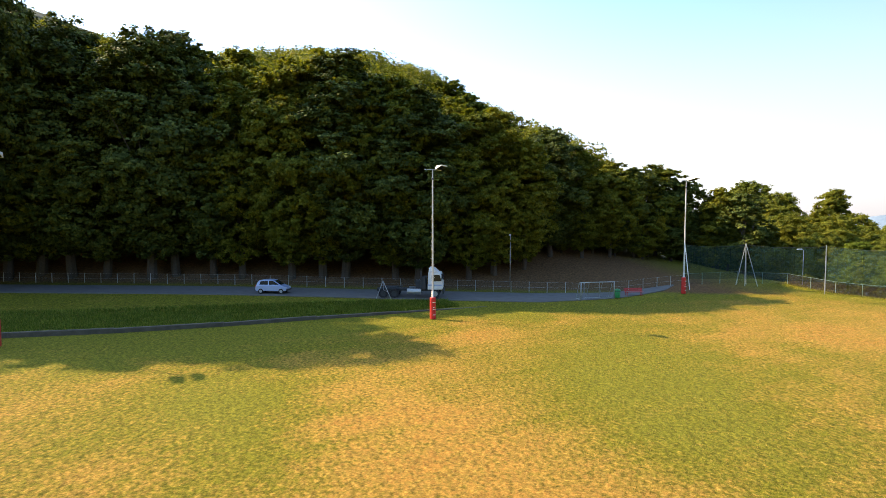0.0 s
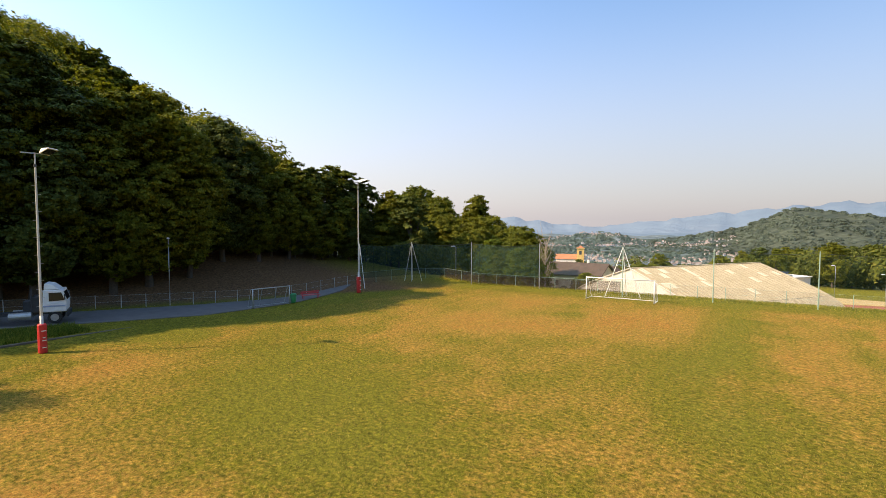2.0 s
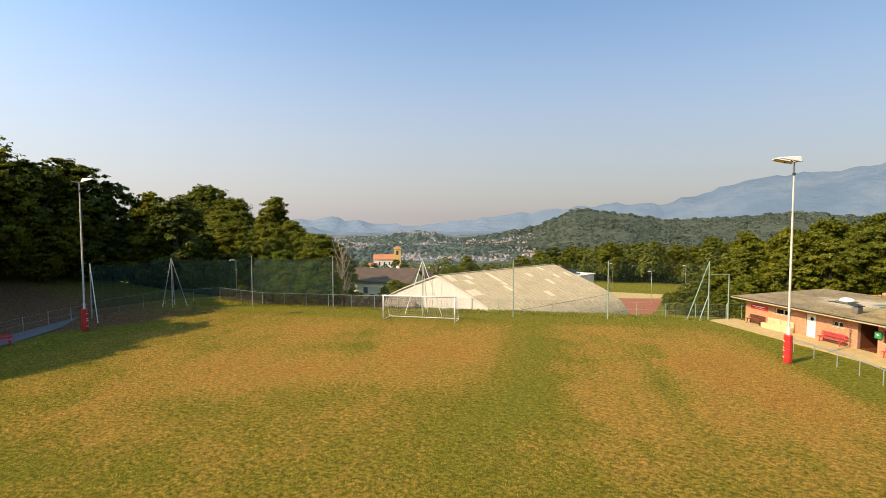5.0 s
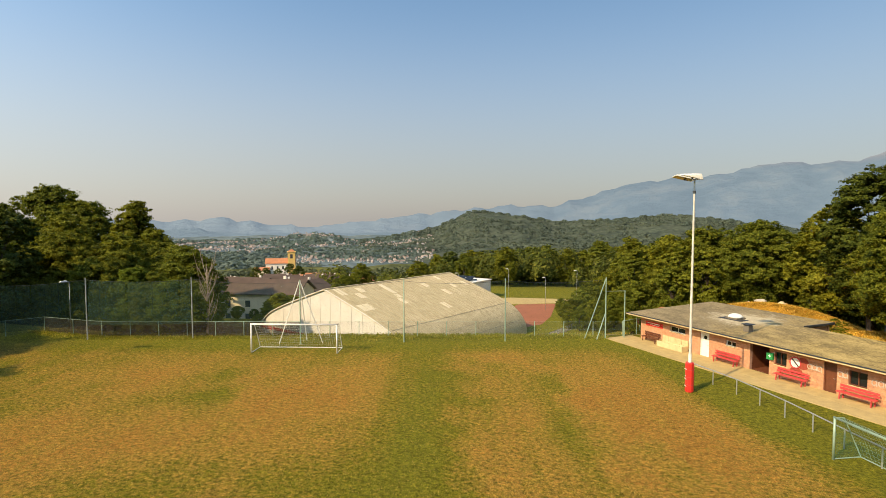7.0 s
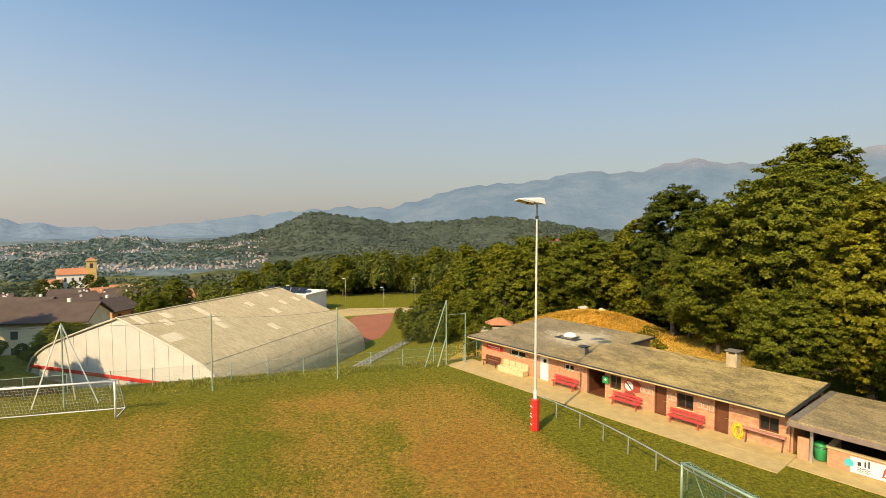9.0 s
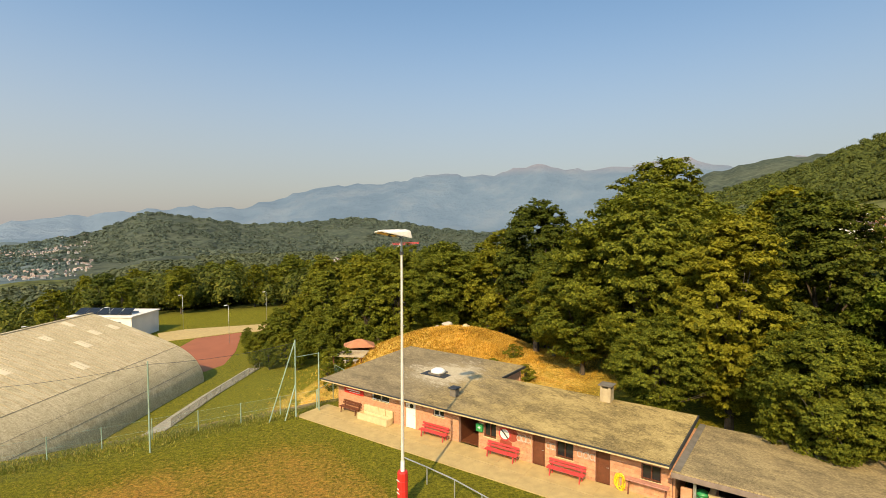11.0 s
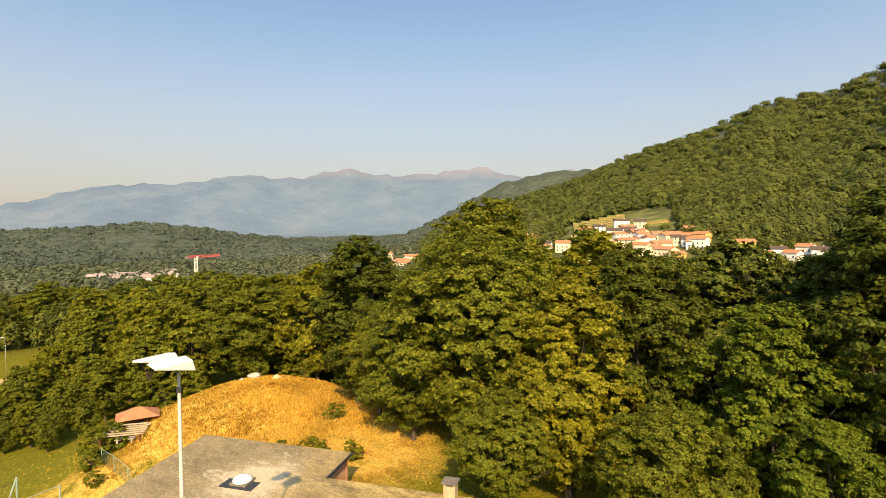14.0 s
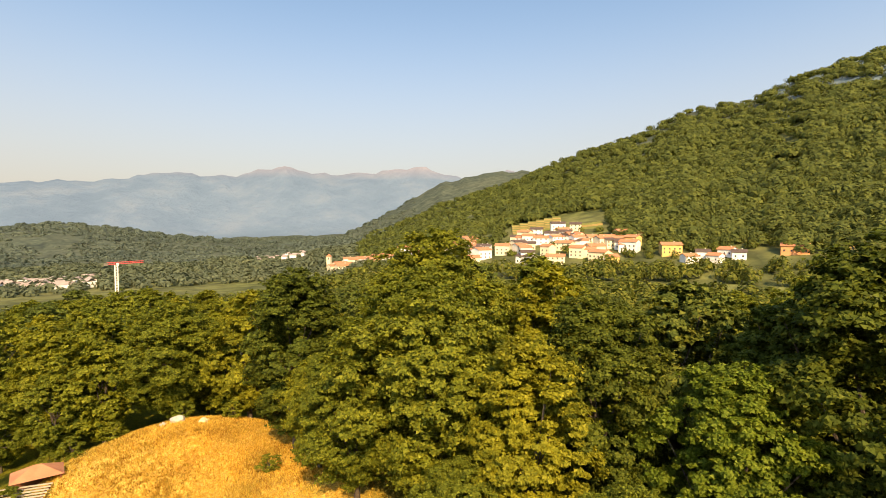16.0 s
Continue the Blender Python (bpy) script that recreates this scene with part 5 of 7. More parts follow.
part("rear_wall", G().add([(x, L, z) for x, z in PROF] + [(x, L - 0.2, z) for x, z in PROF], [tuple(range(n)), tuple(range(2 * n - 1, n - 1, -1))] + [(i, i + 1, n + i + 1, n + i) for i in range(n - 1)]), HALLWHITE, hg)
part("door", G().box((12, -0.05, -9.9), (3.4, 0.08, 2.6)), WHITE, hg, "white sliding door", bevel=0.02)


# ---- road side ----
def wheel(r, w, name="wheel"):
    return G().rod((0, -w / 2, 0), (0, w / 2, 0), r, r, 18), G().rod((0, -w / 2 - 0.012, 0), (0, w / 2 + 0.012, 0), r * 0.58, r * 0.58, 14)


def put_wheel(parent, x, y, r, w, rimmat):
    a, b = wheel(r, w)
    t = part("tyre", a, BLACK, parent, m=Matrix.Translation((x, y, r)), bevel=0.02)
    part("rim", b, rimmat, t)


def road_at(a, s):
    x, y = along(a, s)
    return x, y, hz(x, y) + 0.06


ROADYAW = math.degrees(math.atan2(0.86, 0.51))
cx, cy, cz = road_at(-11.6, 1.4)
car = thing("car", pose(cx, cy, cz, 0, 0, ROADYAW), "small pale blue hatchback parked on the road", "car")
body = [(-1.70, 0.30), (-1.78, 0.45), (-1.76, 0.75), (-1.68, 0.95), (-0.6, 0.98), (0.72, 0.97), (1.15, 0.90), (1.5, 0.80), (1.70, 0.66), (1.78, 0.45), (1.70, 0.30)]
g = G()
k = len(body)
for y in (-0.78, 0.78):
    g.v += [(x, y * (0.94 if z > 0.8 else 1), z) for x, z in body]
g.f += [tuple(range(k)), tuple(range(2 * k - 1, k - 1, -1))] + [(i, (i + 1) % k, k + (i + 1) % k, k + i) for i in range(k)]
part("body", g, CARBLUE, car, bevel=0.05)
cab_ = [(-1.68, 0.95), (-1.58, 1.25), (-1.38, 1.46), (-0.8, 1.53), (-0.1, 1.53), (0.3, 1.45), (1.12, 0.93)]
g = G()
k = len(cab_)
for y in (-0.70, 0.70):
    g.v += [(x, y * (0.84 if z > 1 else 1), z) for x, z in cab_]
g.f += [tuple(range(k)), tuple(range(2 * k - 1, k - 1, -1))] + [(i, (i + 1) % k, k + (i + 1) % k, k + i) for i in range(k)]
part("cabin", g, CARBLUE, car, bevel=0.04)
for y in (-1, 1):
    part("side_window", G().add([(-1.32, y * 0.69, 1.0), (-0.35, y * 0.69, 1.0), (-0.35, y * 0.615, 1.42), (-1.2, y * 0.615, 1.38)], [(0, 1, 2, 3)]), DARKGLASS, car)
    part("side_window", G().add([(-0.25, y * 0.69, 1.0), (0.9, y * 0.69, 1.0), (0.28, y * 0.615, 1.40), (-0.25, y * 0.615, 1.45)], [(0, 1, 2, 3)]), DARKGLASS, car)
    part("headlight", G().box((1.66, y * 0.55, 0.66), (0.16, 0.3, 0.14)), WHITE, car, bevel=0.02)
    part("tail_light", G().box((-1.77, y * 0.62, 0.85), (0.06, 0.16, 0.26)), REDPAD, car, bevel=0.01)
    for x in (-1.15, 1.15):
        put_wheel(car, x, y * 0.70, 0.29, 0.18, GALV)
part("windscreen", G().add([(1.08, -0.6, 0.985), (1.08, 0.6, 0.985), (0.36, 0.54, 1.44), (0.36, -0.54, 1.44)], [(0, 1, 2, 3)]), DARKGLASS, car)
part("bumper", G().box((1.78, 0, 0.42), (0.1, 1.5, 0.18)).box((-1.8, 0, 0.42), (0.1, 1.5, 0.18)), STEELDARK, car, bevel=0.02)

tx, ty, tz = road_at(4.2, 1.1)
tr = thing("truck", pose(tx, ty, tz, 0, 0, ROADYAW), "white tractor truck with a bare dark chassis", "truck")
part("chassis", G().box((-0.6, -0.4, 0.85), (6.6, 0.14, 0.26)).box((-0.6, 0.4, 0.85), (6.6, 0.14, 0.26)).box((-3.7, 0, 0.85), (0.2, 1.9, 0.2)).box((-1.2, 0, 0.85), (0.2, 0.9, 0.2)), STEELDARK, tr, bevel=0.01)
cb_ = part("cab", G().add([(1.75, -1.2, 0.95), (3.35, -1.2, 0.95), (3.4, -1.2, 1.9), (3.15, -1.15, 2.75), (1.8, -1.15, 2.8), (1.75, 1.2, 0.95), (3.35, 1.2, 0.95), (3.4, 1.2, 1.9), (3.15, 1.15, 2.75), (1.8, 1.15, 2.8)],
                          [(0, 1, 2, 3, 4), (5, 6, 7, 8, 9), (0, 1, 6, 5), (1, 2, 7, 6), (2, 3, 8, 7), (3, 4, 9, 8), (4, 0, 5, 9)]), WHITE, tr, "white cab with a blue stripe", bevel=0.05)
part("roof_spoiler", G().add([(1.85, -1.0, 2.82), (2.9, -1.0, 2.8), (1.9, -0.95, 3.3), (1.85, 1.0, 2.82), (2.9, 1.0, 2.8), (1.9, 0.95, 3.3), (2.4, -0.95, 3.22), (2.4, 0.95, 3.22)],
                             [(0, 1, 6, 2), (3, 4, 7, 5), (0, 1, 4, 3), (1, 6, 7, 4), (6, 2, 5, 7), (2, 0, 3, 5)]), WHITE, cb_, bevel=0.03)
part("windscreen", G().add([(3.405, -1.02, 1.92), (3.405, 1.02, 1.92), (3.175, 0.98, 2.66), (3.175, -0.98, 2.66)], [(0, 1, 2, 3)]), DARKGLASS, cb_)
for y in (-1, 1):
    part("side_window", G().add([(2.2, y * 1.205, 1.85), (3.25, y * 1.205, 1.9), (3.05, y * 1.175, 2.55), (2.2, y * 1.175, 2.55)], [(0, 1, 2, 3)]), DARKGLASS, cb_)
    part("stripe", G().box((2.55, y * 1.207, 1.45), (1.5, 0.02, 0.12)), CARBLUE, cb_)
    part("mirror", G().box((3.3, y * 1.42, 2.2), (0.08, 0.2, 0.45)).rod((3.25, y * 1.2, 2.4), (3.3, y * 1.4, 2.4), 0.02), STEELDARK, cb_, bevel=0.02)
    part("fuel_tank", G().rod((-0.5, y * 0.85, 0.72), (1.0, y * 0.85, 0.72), 0.3, 0.3, 14), GALV, tr)
    put_wheel(tr, 2.55, y * 1.0, 0.5, 0.3, GALV)
    for x in (-1.9, -3.1):
        put_wheel(tr, x, y * 0.9, 0.5, 0.5, STEELDARK)
    part("mudguard", G().box((-2.5, y * 0.9, 1.06), (2.5, 0.5, 0.05)), STEELDARK, tr, bevel=0.01)
part("bumper", G().box((3.42, 0, 0.72), (0.16, 2.4, 0.42)), STEELDARK, tr, bevel=0.03)
part("equipment", G().box((1.25, 0, 1.6), (0.5, 1.8, 1.3)).box((0.6, 0.2, 1.4), (0.5, 1.0, 0.9)).rod((1.0, -0.9, 1.0), (1.0, -0.9, 2.9), 0.08), STEELDARK, tr, "dark exhaust stack and machinery", bevel=0.03)
part("coupling", G().lathe([(0.55, 1.0), (0.55, 1.1), (0.4, 1.14)], 16, (-2.3, 0, 0)), STEELDARK, tr)
# tripod frame on the verge
x, y = along(1.2, -0.6)
tp = thing("tripod", pose(x, y, hz(x, y)), "thin metal tripod frame on the grass verge", "tripod")
for dx, dy in ((-0.9, 0.5), (0.9, 0.6), (0.1, -0.9)):
    part("leg", G().rod((dx, dy, -0.05), (0, 0, 1.95), 0.03, 0.03, 6), GALV, tp)
part("brace", G().rod((-0.5, 0.28, 0.85), (0.5, 0.33, 0.85), 0.02, 0.02, 5), GALV, tp)


def street_lamp(x, y, h, turn, label, group="street lamps", twin=False):
    t = thing("street_lamp", pose(x, y, hz(x, y), 0, 0, turn), label, "street lamp", group)
    part("pole", G().rod((0, 0, -0.3), (0, 0, h), 0.05, 0.032, 8), GALV, t, smooth=True)
    part("arm", G().rod((0, 0, h), (0.5, 0, h + 0.1), 0.035, 0.03, 6), GALV, t)
    part("lantern", G().add([(0.25, -0.16, h + 0.02), (1.0, -0.14, h + 0.06), (1.0, 0.14, h + 0.06), (0.25, 0.16, h + 0.02), (0.3, -0.1, h + 0.2), (0.9, -0.08, h + 0.18), (0.9, 0.08, h + 0.18), (0.3, 0.1, h + 0.2)],
                        [(0, 1, 2, 3), (4, 5, 6, 7), (0, 1, 5, 4), (1, 2, 6, 5), (2, 3, 7, 6), (3, 0, 4, 7)]), LAMPWHITE, t, bevel=0.03)
    return t


x, y = along(15.5, 10.0)
street_lamp(x, y, 6.4, 150, "slim grey street lamp beside the road")
street_lamp(-39.5, 55.5, 5.2, 250, "slim street lamp behind the net")
for x, y in ((24.8, 126.8), (18.6, 148.8), (36.7, 144.0), (-7.5, 121.0), (4.0, 137.0)):
    street_lamp(x, y, -2.5 - hz(x, y), 200, "tall grey lamp post beside the clay court", "court lamps")

# ---- court, paths and the hut beyond the field ----
cr = G().prism(((11, 108), (19.4, 106.5), (24.5, 118.9), (29.5, 137), (19.5, 135.6), (12, 122)), -11.2, -10.44)
tagged(part("court", cr, CLAY), "red clay tennis court behind the hall", "court", kind="structure")
tagged(part("court_path", G().prism(((13, 136.2), (19.5, 136.2), (29.6, 137.6), (34, 135), (42, 140), (37, 144), (19, 147.5), (13, 146)), -11.2, -10.40), CONCRETE), "pale concrete walk beside the court", "pavement", kind="structure")
OLDPATH = worn("grey_path", (0.33, 0.305, 0.24), 0.95, 0, 1.5, 0.25, 0.2, 0.006)
strip("path", [(6.0, 79), (9.0, 83), (15.2, 91.5), (24.4, 103.6)], -1.1, 1.0, 0.1, OLDPATH, "narrow concrete path down the slope", "path")
hu = thing("garden_hut", pose(34.2, 81.2, hz(34.2, 81.2), 0, 0, -22), "small open hut with a red-brown tiled roof", "hut")
hh = -2.8 - hz(34.2, 81.2)
part("roof", G().add([(-2.2, -1.6, hh - 0.2), (2.2, -1.6, hh - 0.2), (2.2, 1.6, hh - 0.2), (-2.2, 1.6, hh - 0.2), (-0.3, 0, hh + 0.75), (0.3, 0, hh + 0.75)], [(0, 1, 5, 4), (1, 2, 5), (2, 3, 4, 5), (3, 0, 4), (0, 1, 2, 3)]), TERRA, hu)
for x in (-1.9, 1.9):
    for y in (-1.35, 1.35):
        part("post", G().box((x, y, hh / 2 - 0.3), (0.16, 0.16, hh + 0.4)), BROWN, hu)
part("back_wall", G().box((0, 1.35, hh / 2 - 0.3), (3.8, 0.12, hh + 0.3)), BROWN, hu)
PALEWOOD = worn("weathered_wood", (0.42, 0.35, 0.24), 0.9, 0, 4, 0.3, 0.2)
pz = -3.25 - hz(31.6, 78.2)
pg = thing("pergola", pose(31.6, 78.2, hz(31.6, 78.2), 0, 0, -38), "weathered wooden pergola below the hut", "pergola")
for i in range(6):
    part("rafter", G().box((0, -1.5 + i * 0.58, pz + 0.02 * i), (4.4, 0.12, 0.12)), PALEWOOD, pg)
for x in (-1.9, 1.9):
    part("beam", G().box((x, 0, pz - 0.12), (0.14, 3.6, 0.14)), BROWN, pg)
    for y in (-1.5, 1.5):
        part("post", G().box((x, y, pz / 2 - 0.3), (0.14, 0.14, pz + 0.4)), BROWN, pg)
tb2 = thing("picnic_table", pose(31.4, 77.6, hz(31.4, 77.6), 0, 0, -38), "grey stone table under the pergola", "table")
part("tabletop", G().box((0, 0, 0.75), (1.9, 0.8, 0.07)), STONE, tb2, bevel=0.01)
for x in (-0.7, 0.7):
    part("leg", G().box((x, 0, 0.34), (0.16, 0.6, 0.78)), STONE, tb2)


def boulder(x, y, r, seed, label, mat):
    g = np.random.default_rng(seed)
    bm = bmesh.new()
    bmesh.ops.create_icosphere(bm, subdivisions=2, radius=r)
    for v in bm.verts:
        v.co *= 1 + 0.5 * noise.noise(v.co * 1.9 / r + Vector((seed, 0, 0)))
        v.co.z *= 0.6
    me = bpy.data.meshes.new("boulder")
    bm.to_mesh(me)
    bm.free()
    me.materials.append(mat)
    ob = new("boulder", me)
    ob.matrix_basis = Matrix.Translation((x, y, hz(x, y) + r * 0.2)) @ Matrix.Rotation(float(g.uniform(0, 6)), 4, "Z")
    return tagged(ob, label, "boulder", "boulders on the knoll")


boulder(46.3, 76.5, 0.85, 3, "grey boulder in dry grass", STONE)
boulder(47.3, 73.1, 0.55, 4, "pale boulder in dry grass", CREAM)
boulder(45.0, 77.2, 0.4, 5, "grey boulder in dry grass", STONE)


# ---- houses ----
HOUSES = []


def house(x, y, z, w, d, h, turn, wall, roofm, label, group="", rise=1.8, win=True, flat=False):
    t = thing("house", pose(x, y, z, 0, 0, turn), label, "house", group)
    HOUSES.append((x, y))
    part("wall", G().box((0, 0, h / 2 - 2), (w, d, h + 4)).add([(-w / 2, -d / 2, h), (-w / 2, d / 2, h), (-w / 2, 0, h + rise * 0.9), (w / 2, -d / 2, h), (w / 2, d / 2, h), (w / 2, 0, h + rise * 0.9)],
                                                            [(0, 1, 2), (3, 4, 5), (0, 1, 4, 3), (1, 2, 5, 4), (2, 0, 3, 5)] if not flat else []), wall, t)
    if flat:
        part("roof", G().box((0, 0, h + 0.15), (w + 0.5, d + 0.5, 0.3)), roofm, t)
    else:
        o = 0.6
        part("roof", G().add([(-w / 2 - o, -d / 2 - o, h - 0.25), (w / 2 + o, -d / 2 - o, h - 0.25), (w / 2 + o, 0, h + rise), (-w / 2 - o, 0, h + rise), (-w / 2 - o, d / 2 + o, h - 0.25), (w / 2 + o, d / 2 + o, h - 0.25),
                              (-w / 2 - o, -d / 2 - o, h - 0.05), (w / 2 + o, -d / 2 - o, h - 0.05), (w / 2 + o, 0, h + rise + 0.2), (-w / 2 - o, 0, h + rise + 0.2), (-w / 2 - o, d / 2 + o, h - 0.05), (w / 2 + o, d / 2 + o, h - 0.05)],
                             [(0, 1, 2, 3), (3, 2, 5, 4), (6, 7, 8, 9), (9, 8, 11, 10), (0, 1, 7, 6), (4, 5, 11, 10), (0, 3, 9, 6), (3, 4, 10, 9), (1, 2, 8, 7), (2, 5, 11, 8)]), roofm, t)
        part("chimney", G().box((w * 0.2, d * 0.15, h + rise), (0.6, 0.6, 1.4)), PLWHITE, t)
    if win:
        me = WIN_MESH
        for sgn in (-1, 1):
            for lv in range(max(1, int(h // 2.9))):
                for i in range(max(2, int(w // 3.6))):
                    ob = new("window", me)
                    ob.parent = t
                    ob.matrix_basis = Matrix.Translation((-w / 2 + (i + 0.5) * w / max(2, int(w // 3.6)), sgn * (d / 2 + 0.02), 1.6 + lv * 2.9)) @ Matrix.Rotation(0 if sgn < 0 else math.pi, 4, "Z")
    return t


WIN_MESH = G().box((0, 0, 0), (1.1, 0.1, 1.4)).mesh("window", WINDOW)
# neighbours behind the hall
house(-39.8, 119, hz(-39.8, 119), 18, 10, -4.6 - hz(-39.8, 119), -6, PLASTER, SLATE, "long cream building with a dark tiled roof", rise=2.5)
hr = random.Random(21)
for x, y, w, d, h, tn, wl_, rm, nm in ((-41.0, 161, 9, 11, 6.0, 62, PLORANGE, SLATE, "orange house with a dark tiled roof"), (-56, 182, 13, 10, 6, 20, PLWHITE, SLATE, "pale house with a dark tiled roof"),
                                       (-68, 186, 14, 10, 6, -12, PLASTER, SLATE, "cream house with a dark tiled roof"), (-46, 188, 14, 10, 6, 12, PLASTER, SLATE, "cream house with a dark tiled roof"),
                                       (-36, 190, 10, 9, 5, -15, PLWHITE, SLATE, "pale house with a dark tiled roof"), (-84, 186, 13, 10, 6, 5, PLWHITE, SLATE, "pale house with a dark tiled roof"),
                                       (-60, 196, 12, 10, 6, 30, PLWHITE, SLATE, "pale house with a dark tiled roof"), (-31.5, 208, 7, 7, 6, 24, PLWHITE, TERRA, "white house with a red tiled roof"),
                                       (-47, 215, 12, 9, 6, -8, PLWHITE, SLATE, "pale house with a dark tiled roof"), (-84, 205, 13, 10, 6, 14, PLASTER, SLATE, "cream house with a dark tiled roof"),
                                       (-70, 232, 13, 10, 5, -10, PLWHITE, SLATE, "white house with a dark tiled roof"), (-98, 238, 12, 9, 6, 15, PLYELLOW, SLATE, "yellow house with a dark tiled roof"),
                                       (-55, 252, 12, 9, 6, 0, PLWHITE, SLATE, "white house with a dark tiled roof"), (-84, 275, 14, 10, 5, 12, PLWHITE, SLATE, "white house with a dark tiled roof"),
                                       (-110, 270, 12, 9, 6, -20, PLWHITE, SLATE, "pale house with a dark tiled roof"), (-70, 300, 12, 9, 6, 22, PLWHITE, SLATE, "white house with a dark tiled roof"),
                                       (-100, 320, 13, 10, 6, 6, PLASTER, SLATE, "cream house with a dark tiled roof"), (-128, 310, 12, 10, 6, 16, PLWHITE, SLATE, "pale house with a dark tiled roof"),
                                       (-60, 216, 15, 11, 5, 10, PLASTER, SLATE, "cream house with a dark tiled roof"), (-76, 250, 16, 11, 5, -18, PLWHITE, SLATE, "pale house with a dark tiled roof"),
                                       (-92, 292, 14, 10, 5, 8, PLWHITE, SLATE, "pale house with a dark tiled roof"), (-64, 268, 13, 10, 5, 25, PLASTER, SLATE, "cream house with a dark tiled roof"),
                                       (-98, 352, 9, 8, 4, 14, PLORANGE, TERRA, "orange house with a red tiled roof"), (-84, 340, 8, 7, 4, -12, PLYELLOW, TERRA, "yellow house with a red tiled roof"),
                                       (-104, 421, 11, 9, 6, 12, PLORANGE, TERRA, "orange house with a red tiled roof"), (-94, 426, 10, 9, 5.5, -10, PLYELLOW, TERRA, "yellow house with a red tiled roof"), (-112, 405, 10, 9, 5, 24, PLWHITE, TERRA, "white house with a red tiled roof"),
                                       (-48, 236, 12, 9, 5, 6, PLWHITE, SLATE, "pale house with a dark tiled roof"), (-118, 362, 14, 10, 5, 20, PLWHITE, SLATE, "pale house with a dark tiled roof")):
    if 178 < y < 330 and rm is SLATE:
        h = max(h, -11.0 - 0.095 * (math.hypot(x, y) - 222) - hz(x, y) - 2.6 + hr.uniform(-1.6, 0.4))
    house(x, y, hz(x, y), w, d, h, tn, wl_, rm, nm, "houses below the church", rise=2.5)
wb_ = thing("flat_building", pose(5.0, 150, hz(3.5, 152), 0, 0, -35), "white flat-roofed building with solar panels", "building")
bh = -5.7 - hz(3.5, 152)
part("wall", G().box((0, 0, bh / 2 - 1), (14, 10, bh + 2)), PLWHITE, wb_)
part("roof", G().box((0, 0, bh + 0.12), (14.6, 10.6, 0.25)), PLWHITE, wb_, bevel=0.03)
for i in range(5):
    part("solar_panel", G().box((0, 0, 0), (2.3, 2.6, 0.08), Matrix.Translation((-5.5 + i * 2.5, -2.6, bh + 0.95)) @ Matrix.Rotation(radians(24), 4, "X")), DARKGLASS, wb_, "dark solar panel")
part("panel_stand", G().box((-0.5, -0.3, bh + 0.45), (12.4, 0.1, 0.5)).box((-0.5, -2.7, bh + 0.45), (12.4, 0.1, 0.5)), GALV, wb_)
for i in range(3):
    part("window", G().box((-4.5 + i * 4, -5.03, bh - 1.6), (2.4, 0.08, 1.3)), WINDOW, wb_)
# church on its rise
co = thing("church", pose(-172, 512, -44, 0, 0, 14), "white church with a tiled roof and ochre bell tower", "church")
part("nave", G().box((13.5, 0, 1), (27, 14, 25)), PLWHITE, co)
part("nave_roof", G().add([(-0.6, -7.8, 13.2), (27.6, -7.8, 13.2), (27.6, 0, 18), (-0.6, 0, 18), (-0.6, 7.8, 13.2), (27.6, 7.8, 13.2)], [(0, 1, 2, 3), (3, 2, 5, 4), (0, 3, 4), (1, 2, 5), (0, 1, 5, 4)]), TERRA, co)
tw = part("tower", G().box((24, -4.2, 7), (7, 7, 34)), PLYELLOW, co, "ochre bell tower")
for k in range(2):
    part("belfry_opening", G().box((24, -7.72 if k else -0.68, 20.0), (2.4, 0.1, 4.0)), WINDOW, tw)
part("cornice", G().box((24, -4.2, 24.3), (8.2, 8.2, 0.7)), PLYELLOW, tw)
part("tower_roof", G().add([(20.4, -7.8, 24.6), (27.6, -7.8, 24.6), (27.6, -0.6, 24.6), (20.4, -0.6, 24.6), (24, -4.2, 27.2)], [(0, 1, 4), (1, 2, 4), (2, 3, 4), (3, 0, 4), (0, 1, 2, 3)]), TERRA, tw)
part("porch", G().box((-3, -10, -0.5), (13, 8, 16)), PLASTER, co)
part("porch_roof", G().add([(-10, -14.6, 7.6), (4, -14.6, 7.6), (4, -6.5, 10), (-10, -6.5, 10)], [(0, 1, 2, 3)]).box((-3, -10.5, 7.5), (14, 8.2, 0.2)), TERRA, co)
for i in range(4):
    part("window", G().box((6 + i * 5, -7.03, 9), (1.6, 0.1, 3.2)), WINDOW, co)
# tower crane beyond the wood
kx, ky = 189, 363
kr = thing("tower_crane", pose(kx, ky, hz(kx, ky), 0, 0, -35), "tower crane with a pale mast and red jib", "crane")
kz = -2.8 - hz(kx, ky)
mast = G()
for sx in (-0.8, 0.8):
    for sy in (-0.8, 0.8):
        mast.beam((sx, sy, 0), (sx, sy, kz), 0.35, 0.35)
for i in range(int(kz / 1.6)):
    mast.beam((-0.8, -0.8, i * 1.6), (0.8, -0.8, i * 1.6 + 1.6), 0.2, 0.2).beam((0.8, 0.8, i * 1.6), (-0.8, 0.8, i * 1.6 + 1.6), 0.2, 0.2)
part("mast", mast, PLWHITE, kr)
jib = G().beam((-5, -0.6, kz + 0.3), (15, -0.6, kz + 1.3), 0.3, 0.3).beam((-5, 0.6, kz + 0.3), (15, 0.6, kz + 1.3), 0.3, 0.3).beam((-5, 0, kz + 1.5), (15, 0, kz + 2.3), 0.3, 0.3)
for i in range(16):
    z0 = kz + 0.3 + (i * 1.25) * 0.05
    jib.beam((-5 + i * 1.25, -0.6, z0), (-4.4 + i * 1.25, 0, z0 + 1.15), 0.2, 0.2)
